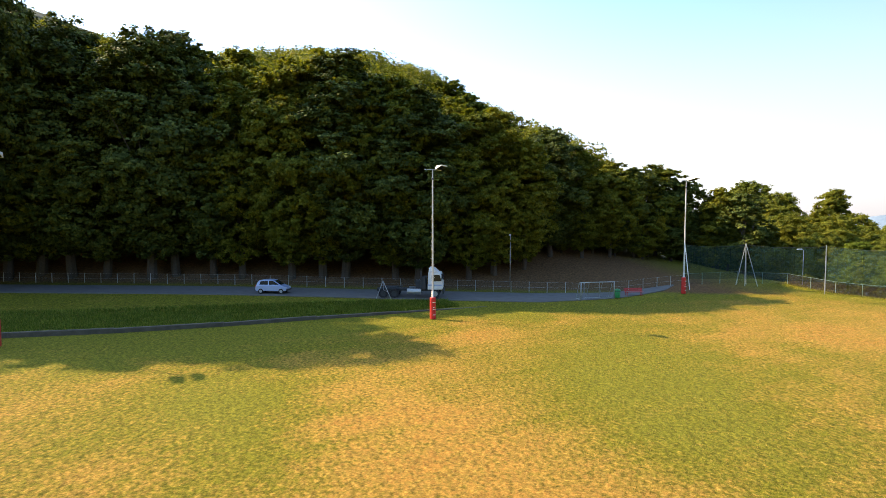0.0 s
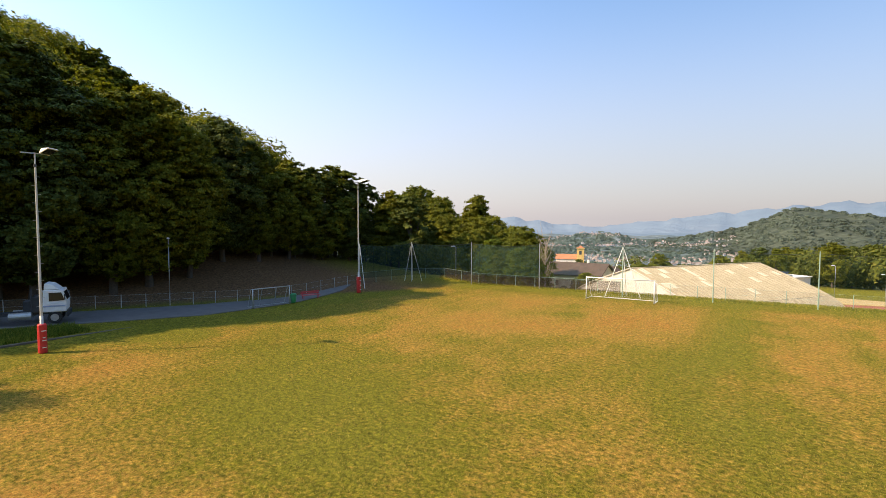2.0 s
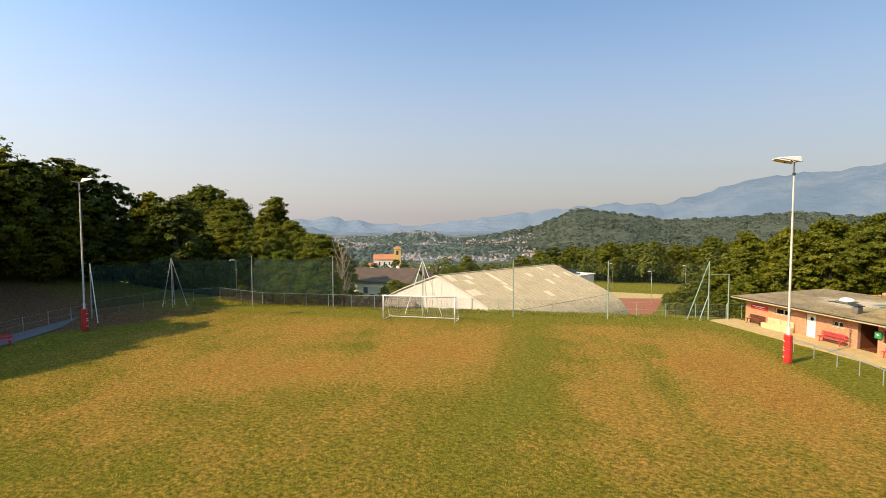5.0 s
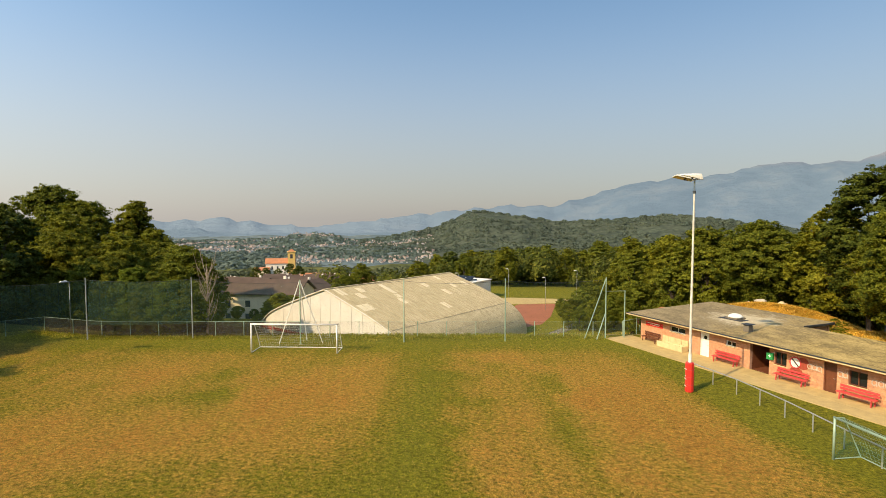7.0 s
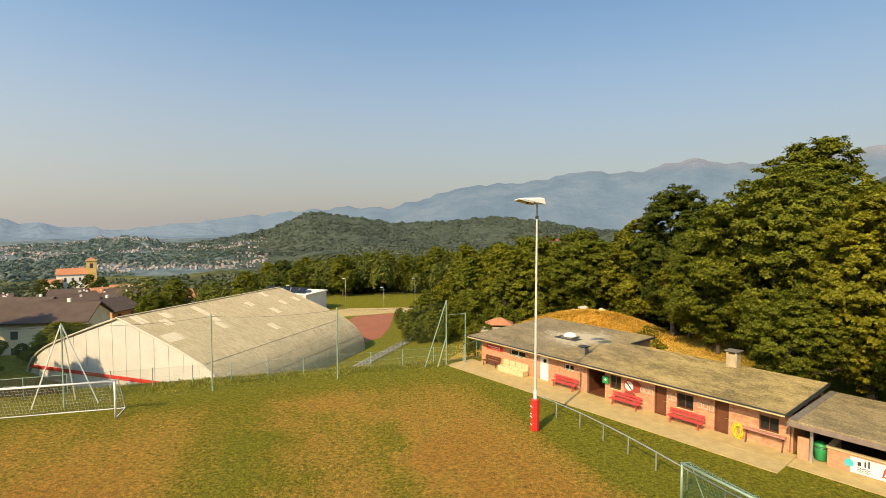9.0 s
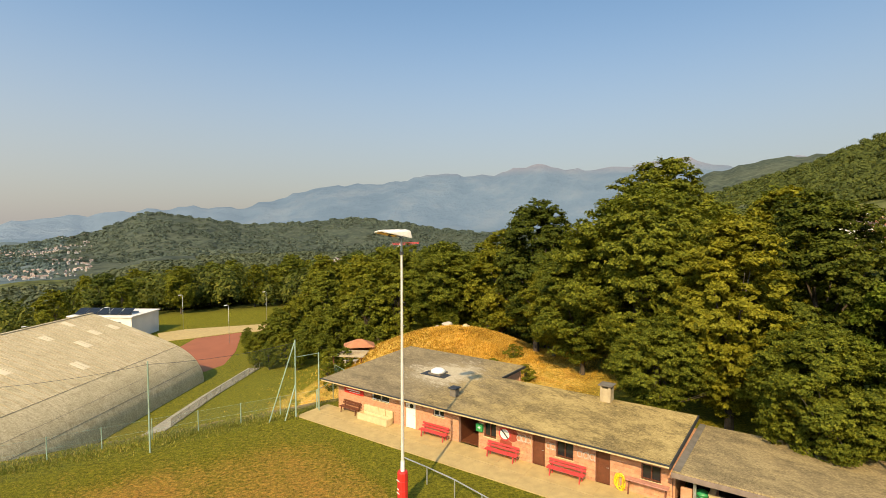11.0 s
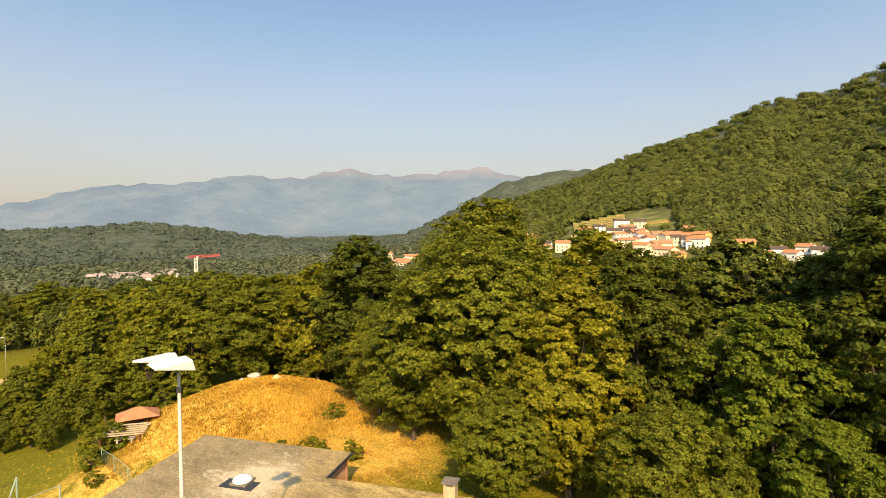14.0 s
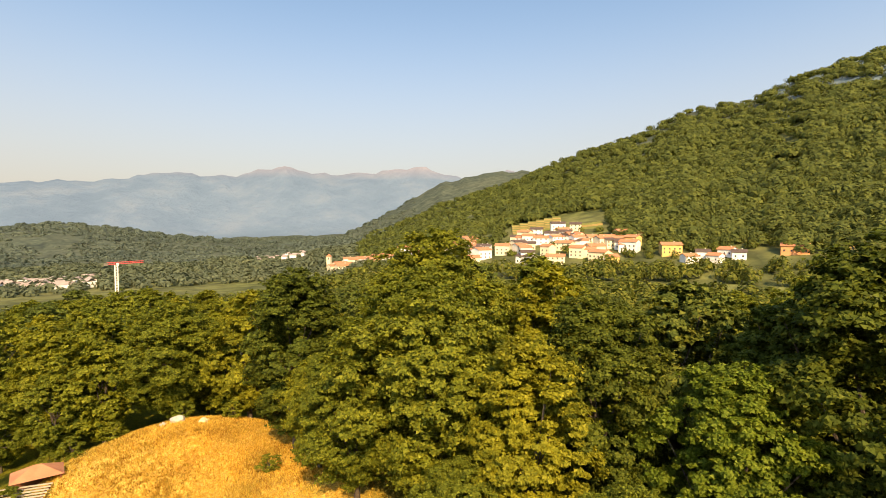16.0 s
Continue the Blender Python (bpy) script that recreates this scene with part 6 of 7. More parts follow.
part("jib", jib, REDWOOD, kr, "red lattice jib")
part("counterweight", G().box((-5.5, 0, kz + 0.4), (2.2, 1.8, 1.6)), OLDCONC, kr, bevel=0.05)
part("cab", G().box((0.8, 0, kz + 0.4), (1.4, 1.4, 1.5)), WHITE, kr, bevel=0.05)
# the village at the foot of the hill
vr = random.Random(12)
WALLS = ((PLWHITE, "white"), (PLASTER, "cream"), (PLWHITE, "white"), (PLYELLOW, "yellow"), (PLASTER, "cream"), (PLWHITE, "white"))


def village(az, r, w, d, h, roofm=None, wallm=None, flat=False, turn=None):
    x, y = r * math.sin(radians(az)) + 10, r * math.cos(radians(az)) + 19
    wl_, nm = wallm or vr.choice(WALLS)
    rm = roofm or vr.choice((TERRA, TERRA, TERRA, SLATE))
    house(x, y, hz(x, y), w, d, h, vr.uniform(-40, 40) - az if turn is None else turn, wl_, rm, f"{nm} village house with a {'flat' if flat else 'red tiled' if rm is TERRA else 'dark tiled'} roof", "village houses", rise=1.9, flat=flat)


for i in range(58):
    az = vr.uniform(61.5, 79.5)
    village(az, vr.uniform(425, 560 if az < 74 else 500), vr.uniform(9, 15), vr.uniform(8, 11), vr.choice((5.5, 6.0, 8.0)))
village(82.6, 450, 15, 11, 7.5, TERRA, (PLYELLOW, "yellow"))
for az, r in ((84.3, 430), (85.5, 440), (86.6, 432), (87.6, 446), (88.6, 440)):
    village(az, r, vr.uniform(9, 13), 8, 4.5, None, (PLWHITE, "white"), flat=vr.random() < 0.4)
village(93.0, 450, 17, 10, 5.0, TERRA, (PLORANGE, "orange"), turn=-93)
village(98.0, 452, 16, 9, 6.0, SLATE, (PLYELLOW, "yellow"))
for i in range(22):
    village(vr.uniform(47.5, 56.0), vr.uniform(560, 640), vr.uniform(10, 16), vr.uniform(9, 12), vr.choice((6, 8)), TERRA)
for i in range(14):
    village(vr.uniform(56.0, 62.5), vr.uniform(520, 600), vr.uniform(9, 14), vr.uniform(8, 11), 6)


vx, vy = 600 * math.sin(radians(47.1)) + 10, 600 * math.cos(radians(47.1)) + 19
vt_ = thing("bell_tower", pose(vx, vy, hz(vx, vy), 0, 0, 20), "small pale bell tower with a red cap", "tower")
vz = -13 - hz(vx, vy)
part("shaft", G().box((0, 0, vz / 2 - 2), (4.4, 4.4, vz + 4)), PLASTER, vt_)
part("cap", G().add([(-2.6, -2.6, vz), (2.6, -2.6, vz), (2.6, 2.6, vz), (-2.6, 2.6, vz), (0, 0, vz + 3.2)], [(0, 1, 4), (1, 2, 4), (2, 3, 4), (3, 0, 4), (0, 1, 2, 3)]), TERRA, vt_)
for k in range(4):
    part("opening", G().box((2.2 * math.cos(k * 1.5708), 2.2 * math.sin(k * 1.5708), vz - 2.2), (1.3 if k % 2 else 0.1, 0.1 if k % 2 else 1.3, 2.4)), WINDOW, vt_)


# white walls and red roofs greyed: distance haze painted into both colours
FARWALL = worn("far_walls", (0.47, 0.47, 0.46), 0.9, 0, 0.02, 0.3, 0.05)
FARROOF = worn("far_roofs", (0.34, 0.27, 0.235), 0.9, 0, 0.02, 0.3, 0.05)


def far_town(name, n, az0, az1, r0, r1, seed, label):
    """A scatter of tiny houses in the distance, walls and roofs in one mesh."""
    g = random.Random(seed)
    a, b = G(), G()
    for i in range(n):
        az, r = radians(g.uniform(az0, az1)), g.uniform(r0, r1)
        x, y = r * math.sin(az), r * math.cos(az)
        z = hz(x, y)
        if n > 100 and lump(x, y, 130, 3) + g.uniform(-0.35, 0.35) < 0.18:
            continue
        q = 0.5 + 0.5 * (g.random() < 0.06) if n > 100 else 1.7
        w, d, h = g.uniform(3.5, 7) * q, g.uniform(3.5, 6) * q, g.uniform(2.2, 4) * q
        m = pose(x, y, z, 0, 0, g.uniform(0, 180))
        a.box((0, 0, h / 2), (w, d, h), m)
        b.add([m @ Vector(p) for p in ((-w / 2 - .5, -d / 2 - .5, h), (w / 2 + .5, -d / 2 - .5, h), (w / 2 + .5, 0, h + 2.6), (-w / 2 - .5, 0, h + 2.6), (-w / 2 - .5, d / 2 + .5, h), (w / 2 + .5, d / 2 + .5, h))],
              [(0, 1, 2, 3), (3, 2, 5, 4)])
    t = thing(name, pose(0, 0, 0), label, "town", kind="stuff")
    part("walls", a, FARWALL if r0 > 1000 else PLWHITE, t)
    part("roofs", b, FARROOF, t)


far_town("far_town", 5200, -28, -1, 1020, 2290, 4, "pale houses of a distant hazy town")
far_town("far_hamlet", 40, 19, 26, 600, 740, 6, "pale houses of a hamlet beyond the wood")
far_town("far_hamlet", 30, 39, 45, 1000, 1250, 7, "pale houses of a hamlet beyond the wood")
far_town("far_hamlet", 60, 20.5, 25.5, 3020, 3180, 9, "pale houses of a hamlet on the mountain foot")


def terraces(az0, az1, r0, r1, rows, label):
    """Vineyard steps on the hillside: each a low bank with a flat strip."""
    t = thing("vineyard", pose(0, 0, 0), label, "vineyard")
    for k in range(rows):
        ra, rb = r0 + (r1 - r0) * k / rows, r0 + (r1 - r0) * (k + 0.72) / rows
        g = G()
        for j in range(6):
            c, e = radians(az0 + (az1 - az0) * j / 6), radians(az0 + (az1 - az0) * (j + 1) / 6)
            q = [(ra * math.sin(c), ra * math.cos(c)), (ra * math.sin(e), ra * math.cos(e)), (rb * math.sin(e), rb * math.cos(e)), (rb * math.sin(c), rb * math.cos(c))]
            z = max(hz(*p) for p in q) + 0.6
            g.add([(*p, z) for p in q] + [(*p, z - 4) for p in q], [(0, 1, 2, 3), (0, 1, 5, 4), (1, 2, 6, 5), (2, 3, 7, 6), (3, 0, 4, 7)])
        tagged(part("terrace", g, HAYFIELD if k % 2 else VINES, t), kind="stuff")


HAYFIELD = worn("hay_field", (0.30, 0.21, 0.075), 0.95, 0, 0.08, 0.25, 0.1)
VINES = worn("vine_rows", (0.16, 0.17, 0.05), 0.95, 0, 0.1, 0.3, 0.1)
terraces(65.5, 70.5, 590, 660, 9, "terraced vineyard above the village")
terraces(71.5, 74.5, 565, 590, 3, "stepped dry field above the village")


# ---- trees ----
LEAF_A = foliage("leaf_green", [(0, (0.074, 0.090, 0.012)), (0.5, (0.142, 0.158, 0.019)), (1, (0.234, 0.238, 0.033))], 0.34)
LEAF_B = foliage("leaf_olive", [(0, (0.113, 0.120, 0.013)), (0.5, (0.193, 0.194, 0.022)), (1, (0.284, 0.273, 0.038))], 0.4)
LEAF_C = foliage("leaf_fresh", [(0, (0.079, 0.113, 0.011)), (0.5, (0.145, 0.185, 0.021)), (1, (0.220, 0.251, 0.037))], 0.36)
LEAF_D = foliage("leaf_dark", [(0, (0.042, 0.06, 0.013)), (0.5, (0.078, 0.102, 0.02)), (1, (0.145, 0.16, 0.033))], 0.15)
# dark leaf colour that stands in for the shade on the western wood
LEAF_K = foliage("leaf_shaded_wood", [(0, (0.036, 0.054, 0.014)), (0.5, (0.070, 0.095, 0.021)), (1, (0.140, 0.160, 0.035))], 0.15)
LEAF_E = foliage("leaf_deep", [(0, (0.041, 0.056, 0.008)), (0.5, (0.074, 0.093, 0.013)), (1, (0.131, 0.146, 0.023))], 0.3)


def crown_mesh(name, seed, hgt, wid, clumps, leaves, size, mat, low=0.0, cone=0.3):
    """A crown as many small leaf sprays on uneven clumps. hgt, wid: its height and width; low: its base; cone: how far it narrows upwards."""
    rng = np.random.default_rng(seed)
    boughs = max(36, int(clumps ** 0.5 * 2.6))
    u = (np.arange(boughs) + rng.uniform(0, 1, boughs)) / boughs * 0.96 + 0.03
    ang = rng.uniform(0, 1.2, boughs) + np.arange(boughs) * 2.4
    prof = np.sin(np.pi * np.clip(u, 0, 1) ** (0.75 + 0.5 * (1 - cone))) ** 0.62 * (1 - cone * u * 0.75)
    lobes = 1 + 0.17 * np.sin(ang * 2 + seed) + 0.14 * np.sin(ang * 3 + 2.1 * seed + u * 5)
    rad = wid / 2 * prof * lobes * rng.uniform(0.5, 1.0, boughs) ** 0.4 * 0.9
    rad[::6] *= 0.4
    bc = np.stack([rad * np.cos(ang), rad * np.sin(ang), low + u * hgt * rng.uniform(0.92, 1.0, boughs)], -1)
    out = bc - np.array((0, 0, low + hgt * 0.42))
    out /= np.linalg.norm(out, axis=1)[:, None] + 1e-6
    # sprays of leaves sit on the upper and outer side of each bough
    br_ = wid * rng.uniform(0.075, 0.16, boughs)
    share = br_ ** 2 / np.sum(br_ ** 2)
    bk = rng.choice(boughs, clumps, p=share)
    off = rng.normal(size=(clumps, 3)) + out[bk] * 0.55 + np.array((0, 0, 0.3))
    off /= np.linalg.norm(off, axis=1)[:, None]
    c = bc[bk] + off * np.array((1.12, 1.12, 0.86)) * (br_[bk] * rng.uniform(0.3, 1.08, clumps) ** 0.5)[:, None]
    c[:, 2] = np.maximum(c[:, 2], low * 0.6)
    cr = wid * rng.uniform(0.014, 0.042, clumps)
    k = rng.integers(0, clumps, leaves)
    d = rng.normal(size=(leaves, 3))
    d /= np.linalg.norm(d, axis=1)[:, None]
    pos = c[k] + d * np.array((1.3, 1.3, 0.75)) * (cr[k] * rng.uniform(0.2, 1.25, leaves))[:, None]
    nrm = d * 0.3 + off[k] * 0.7 + out[bk[k]] * 0.4 + np.array((0, 0, 0.3)) + rng.normal(size=(leaves, 3)) * 0.5
    nrm /= np.linalg.norm(nrm, axis=1)[:, None]
    t = np.cross(nrm, rng.normal(size=(leaves, 3)))
    t /= np.linalg.norm(t, axis=1)[:, None] + 1e-9
    b = np.cross(nrm, t)
    sz = (size * rng.uniform(0.6, 1.3, leaves))[:, None]
    droop = nrm * sz * 0.16
    v = np.stack([pos - t * sz * 0.42 + b * sz * 0.5, pos + t * sz * 0.62 - droop, pos - t * sz * 0.42 - b * sz * 0.5 + droop], 1).reshape(-1, 3)
    f = np.arange(leaves * 3).reshape(-1, 3)
    me = bpy.data.meshes.new(name)
    me.from_pydata(v.tolist(), [], f.tolist())
    me.materials.append(mat)
    return me, c


def trunk_mesh(seed, hgt, r, tips, mat):
    """A tapered, slightly bent trunk with limbs that reach towards some clumps."""
    rng = np.random.default_rng(seed + 77)
    g = G()
    pts = [Vector((rng.normal() * 0.12 * i, rng.normal() * 0.12 * i, hgt * i / 5)) for i in range(6)]
    pts[0] = Vector((0, 0, -0.6))
    for i in range(5):
        g.rod(pts[i], pts[i + 1], r * (1 - 0.17 * i), r * (1 - 0.17 * (i + 1)), 7)
    for tip in tips:
        a = pts[2 + int(rng.integers(0, 3))]
        q = Vector(tip)
        mid = a.lerp(q, 0.5) + Vector((0, 0, -0.4))
        g.rod(a, mid, r * 0.32, r * 0.2, 5)
        g.rod(mid, q, r * 0.2, r * 0.05, 5)
    return g.mesh("trunk", mat)


PROTO = []


def proto(seed, hgt, wid, bole, clumps, leaves, size, mat, cone=0.3, label="broad-leaved tree in full summer leaf"):
    cm, c = crown_mesh("crown", seed, hgt - bole, wid, clumps, leaves, size, mat, bole, cone)
    tm = trunk_mesh(seed, bole + (hgt - bole) * 0.55, 0.016 * hgt + 0.06, c[:: max(1, len(c) // 9)][:10], BARK)
    return dict(crown=cm, trunk=tm, h=hgt, label=label)


def plant(p, x, y, h, turn=0.0, group="wood", z=None, wide=1.0):
    k = h / p["h"]
    t = thing("tree", Matrix.Translation((x, y, hz(x, y) if z is None else z)) @ Matrix.Rotation(turn, 4, "Z") @ Matrix.Diagonal((k * wide, k * wide, k, 1)),
              p["label"], "tree", group)
    for nm in ("trunk", "crown"):
        o = new(nm, p[nm])
        o.parent = t
    return t


NEAR = [proto(11, 14, 9.0, 1.6, 2000, 95000, 0.175, LEAF_A, 0.12),
        proto(12, 14, 7.2, 1.5, 1800, 90000, 0.17, LEAF_B, 0.35, "tall chestnut tree with yellow-olive summer leaves"),
        proto(13, 14, 9.5, 2.2, 2000, 98000, 0.18, LEAF_A, 0.05),
        proto(14, 12, 7.0, 0.9, 1700, 85000, 0.15, LEAF_C, 0.25, "fresh green young tree in full leaf"),
        proto(15, 15, 8.5, 2.0, 2000, 95000, 0.175, LEAF_E, 0.08, "dark green broad-leaved tree in full leaf")]
MID = [proto(21, 16, 9.5, 1.6, 900, 26000, 0.33, LEAF_A, 0.3), proto(22, 16, 9.0, 1.8, 900, 25000, 0.33, LEAF_D, 0.25, "dark green broad-leaved tree in full leaf"),
       proto(23, 16, 8.5, 1.5, 900, 25000, 0.32, LEAF_B, 0.4, "olive green broad-leaved tree in full leaf"),
       proto(24, 17, 10.5, 2.0, 950, 27000, 0.34, LEAF_A, 0.2)]
BUSHES = [proto(41, 12, 9.0, 0.2, 200, 4000, 0.6, LEAF_A, 0.1), proto(42, 12, 9.5, 0.2, 200, 4000, 0.6, LEAF_B, 0.2)]
TALL = [proto(31, 24, 12.5, 2.6, 2200, 76000, 0.27, LEAF_K, 0.25, "tall dark green forest tree in full leaf"),
        proto(32, 24, 11.5, 2.4, 2100, 74000, 0.27, LEAF_A, 0.3, "tall green forest tree in full leaf"),
        proto(33, 24, 13.0, 2.8, 2200, 76000, 0.27, LEAF_K, 0.15, "tall dark green forest tree in full leaf")]
rng = random.Random(5)

def skyline(x, y):
    """How high the wooded skyline stands at a place on the bank."""
    return 9 + float(np.interp(math.degrees(math.atan2(x - 0.9, y + 19.9)), BANK_AZ, BANK_T)) * math.hypot(x - 0.9, y + 19.9)


# the bank west of the road: a front of tall trees, lower towards the north, and the wood climbing behind it
for i in range(34):
    a = -106 + i * 4.6 + rng.uniform(-1.4, 1.4)
    close = -52 < a < 18
    s = (rng.uniform(9.6, 11.5) if close else rng.uniform(11.5, 17)) + float(np.interp(a, (8, 34), (0, 14)))
    x, y = along(a, s)
    top = skyline(x, y) if a < 25 else float(np.interp(a, (25, 28, 42, 60), (20, 18.8, 15.2, 13.6)))
    h = (top - hz(x, y)) * (rng.choice((0.86, 0.94, 1.0)) if close else rng.choice((0.66, 0.78, 0.9)) if a < 10 else rng.uniform(0.86, 1.02))
    plant(rng.choice(TALL) if h > 15 else rng.choice((MID[0], MID[1], MID[3])), x, y, h, rng.uniform(0, 6.28), "wooded bank", wide=rng.uniform(1.0, 1.25))
CLIMB = []
for i in range(19):
    for j in range(13):
        a, s = -112 + i * 8.4 + rng.uniform(-3, 3), 24 + j * 9.0 + rng.uniform(-3, 3)
        x, y = along(a, s)
        if math.hypot(x, y) > 215 or a > 38:
            continue
        top = skyline(x, y)
        h = min(max(12, (top - hz(x, y)) * rng.uniform(0.8, 1.04)), 24)
        if j > 2:
            CLIMB.append((x, y, hz(x, y) + h * 0.2, rng.uniform(4.2, 6.2), h * 0.8))
            continue
        plant(rng.choice((TALL[1], MID[0], MID[2], MID[3], MID[1], MID[0])), x, y, h, rng.uniform(0, 6.28), "wooded bank", wide=rng.uniform(1.1, 1.35))
# unseen big roadside trees south-west of the pitch, placed to shade the turf
for x, y, h in ((-77.3, -43.5, 43), (-79, -51, 41), (-85, -57, 40), (-84, -46, 41), (-92, -53, 44), (-89, -42, 41), (-98, -60, 45)):
    plant(TALL[2], x, y, h, x, "wooded bank", wide=0.8)
# undergrowth at the foot of the bank
for i in range(42):
    a = -95 + i * 4.0 + rng.uniform(-1, 1)
    x, y = along(a, rng.uniform(17.5, 20) + float(np.interp(a, (8, 34), (0, 9))))
    plant(MID[1] if i % 3 else MID[0], x, y, rng.uniform(5.5, 8.0), rng.uniform(0, 6.28), "undergrowth", wide=1.5)
for i in range(30):
    a, s = rng.uniform(38, 92), 22 + 85 * rng.random() ** 1.5
    x, y = along(a, s)
    if math.hypot(x, y) > 180 or (a > 55 and s > 60):
        continue
    h = float(np.interp(a, (-53, 10, 30, 50), (27, 22, 16, 12))) * rng.uniform(0.85, 1.05)
    plant(rng.choice((MID[0], MID[1], MID[3], MID[2])), x, y, h, rng.uniform(0, 6.28), "wooded bank", wide=1.2)
# trees behind the net at the north-west corner; the number after the place is the height of the top
for x, y, top, k in ((-47, 66, 9, 0), (-57, 98, 14.5, 1), (-66, 92, 11, 0), (-40, 62, 7, 2), (-33, 60, 5, 0), (-28, 58, 4.5, 2), (-52, 70, 9, 2), (-56, 60, 12, 4), (-31.6, 101, -3, 0), (-26, 138, -3.3, 2), (-22, 142, -1, 0), (-41, 92, -5.5, 4), (-31.5, 108, -4.2, 2), (-36, 88, -6.5, 0), (-33, 80, -6.0, 2), (-38, 83, -5.5, 4), (-44, 98, -5.5, 0), (-37.5, 104, -6.3, 4), (-42, 107, -6.2, 2), (-33.5, 103, -5.6, 0), (-39, 98, -7.5, 4), (-40.5, 103, -6.4, 0), (-35.2, 100.5, -6.6, 2), (-45, 104, -5.8, 4), (-36.5, 95, -7.6, 0),
                     (-50, 55, 11, 4), (-60, 72, 13, 4), (-75, 110, 14, 0), (-89, 121, 18.5, 2), (-44, 76, 8, 2), (-36, 70, 6, 0), (-64, 108, 10, 2), (-48, 88, 9, 0), (-38, 75, 7.5, 2), (-33, 68, 7, 0), (-42, 68, 8.8, 0), (-35, 59.5, 6, 3), (-30, 57.5, 4.8, 3)):
    z = hz(x, y)
    plant(NEAR[k], x, y, top - z, x * 1.7, "trees behind the net", wide=1.0 if top - z > 7 else 1.7)
for x, y, h in ((-136, 467, 17), (-125, 455, 15), (-158, 470, 14), (-171, 482, 15), (-147, 470, 13)):
    plant(MID[1], x, y, h, x, "trees by the church", wide=1.2)
# the wood behind the clubhouse
for x, y, h, k in ((43, 40, 16.8, 2), (41, 31.3, 15, 1), (50, 61, 18.8, 4), (51, 16, 17, 4), (44.5, 20, 14, 3), (42.5, 46.5, 13, 0), (36.8, 24, 9, 2), (48, 29, 16.5, 4), (37, 34, 8, 2),
                   (49, 44, 18, 2), (55.7, 47.5, 20.5, 0), (44, 10, 13, 4), (50, 4, 15, 4), (58, 36, 18, 1), (57, 24, 17.5, 4), (62, 52, 19, 2), (57, 66, 17, 0), (64, 62, 18, 4), (39.5, 17, 9, 3),
                   (47, 13, 21, 4), (41, 6, 11, 4), (60, 10, 17, 4), (67, 40, 18, 0), (56, 76, 17, 2), (61, 86, 18, 0), (53, 88, 17, 2), (47, 94, 17, 0), (67, 72, 18, 1), (45, 53, 10, 2), (36, 14, 7, 3),
                   (45, 103, 18, 2), (53, 106, 19, 0), (61, 100, 19, 1), (41, 114, 15, 0), (50, 118, 18, 2), (58, 120, 19, 0), (68, 110, 19, 2), (47, 131, 17, 0), (57, 134, 18, 4), (67, 127, 19, 0), (75, 98, 19, 2), (72, 86, 18, 0),
                   (26.8, 104.8, 6.5, 3), (25.0, 104.0, 6.0, 0), (28.0, 124.0, 3.5, 3), (26.5, 118.0, 4.0, 0), (26.3, 100.6, 4.6, 0), (28.5, 105.5, 8, 3), (30.5, 109.5, 9, 0), (28.8, 99.5, 6, 3), (33, 113, 9, 2), (36.5, 117, 10, 0), (40, 122, 11, 2), (31, 98, 6, 3), (34, 104, 7, 0), (29, 94, 4.5, 3), (37, 107, 8, 2), (33, 93.5, 5, 3), (42, 96, 11, 0), (38, 101, 9, 3), (45, 110, 13, 2)):
    back_row = x > 55.9 or y > 92
    plant((MID[0], MID[2], MID[2], MID[3], MID[1])[k] if back_row else NEAR[k], x, y, h, x + y, "wood behind the clubhouse", wide=1.12)
for i in range(46):
    x, y = rng.uniform(62, 150), rng.uniform(-55, 190)
    plant(rng.choice(MID), x, y, rng.uniform(13, 18), rng.uniform(0, 6.28), "wood in the valley", wide=1.15)


# taller trees between the hall and the hill
for i in range(40):
    az_, r_ = radians(-3 + 36 * (i + rng.random()) / 40), rng.uniform(172, 235)
    x, y = r_ * math.sin(az_), r_ * math.cos(az_)
    plant(rng.choice(MID), x, y, rng.uniform(11.5, 16.5), rng.uniform(0, 6.28), "wood in the valley", wide=1.1)


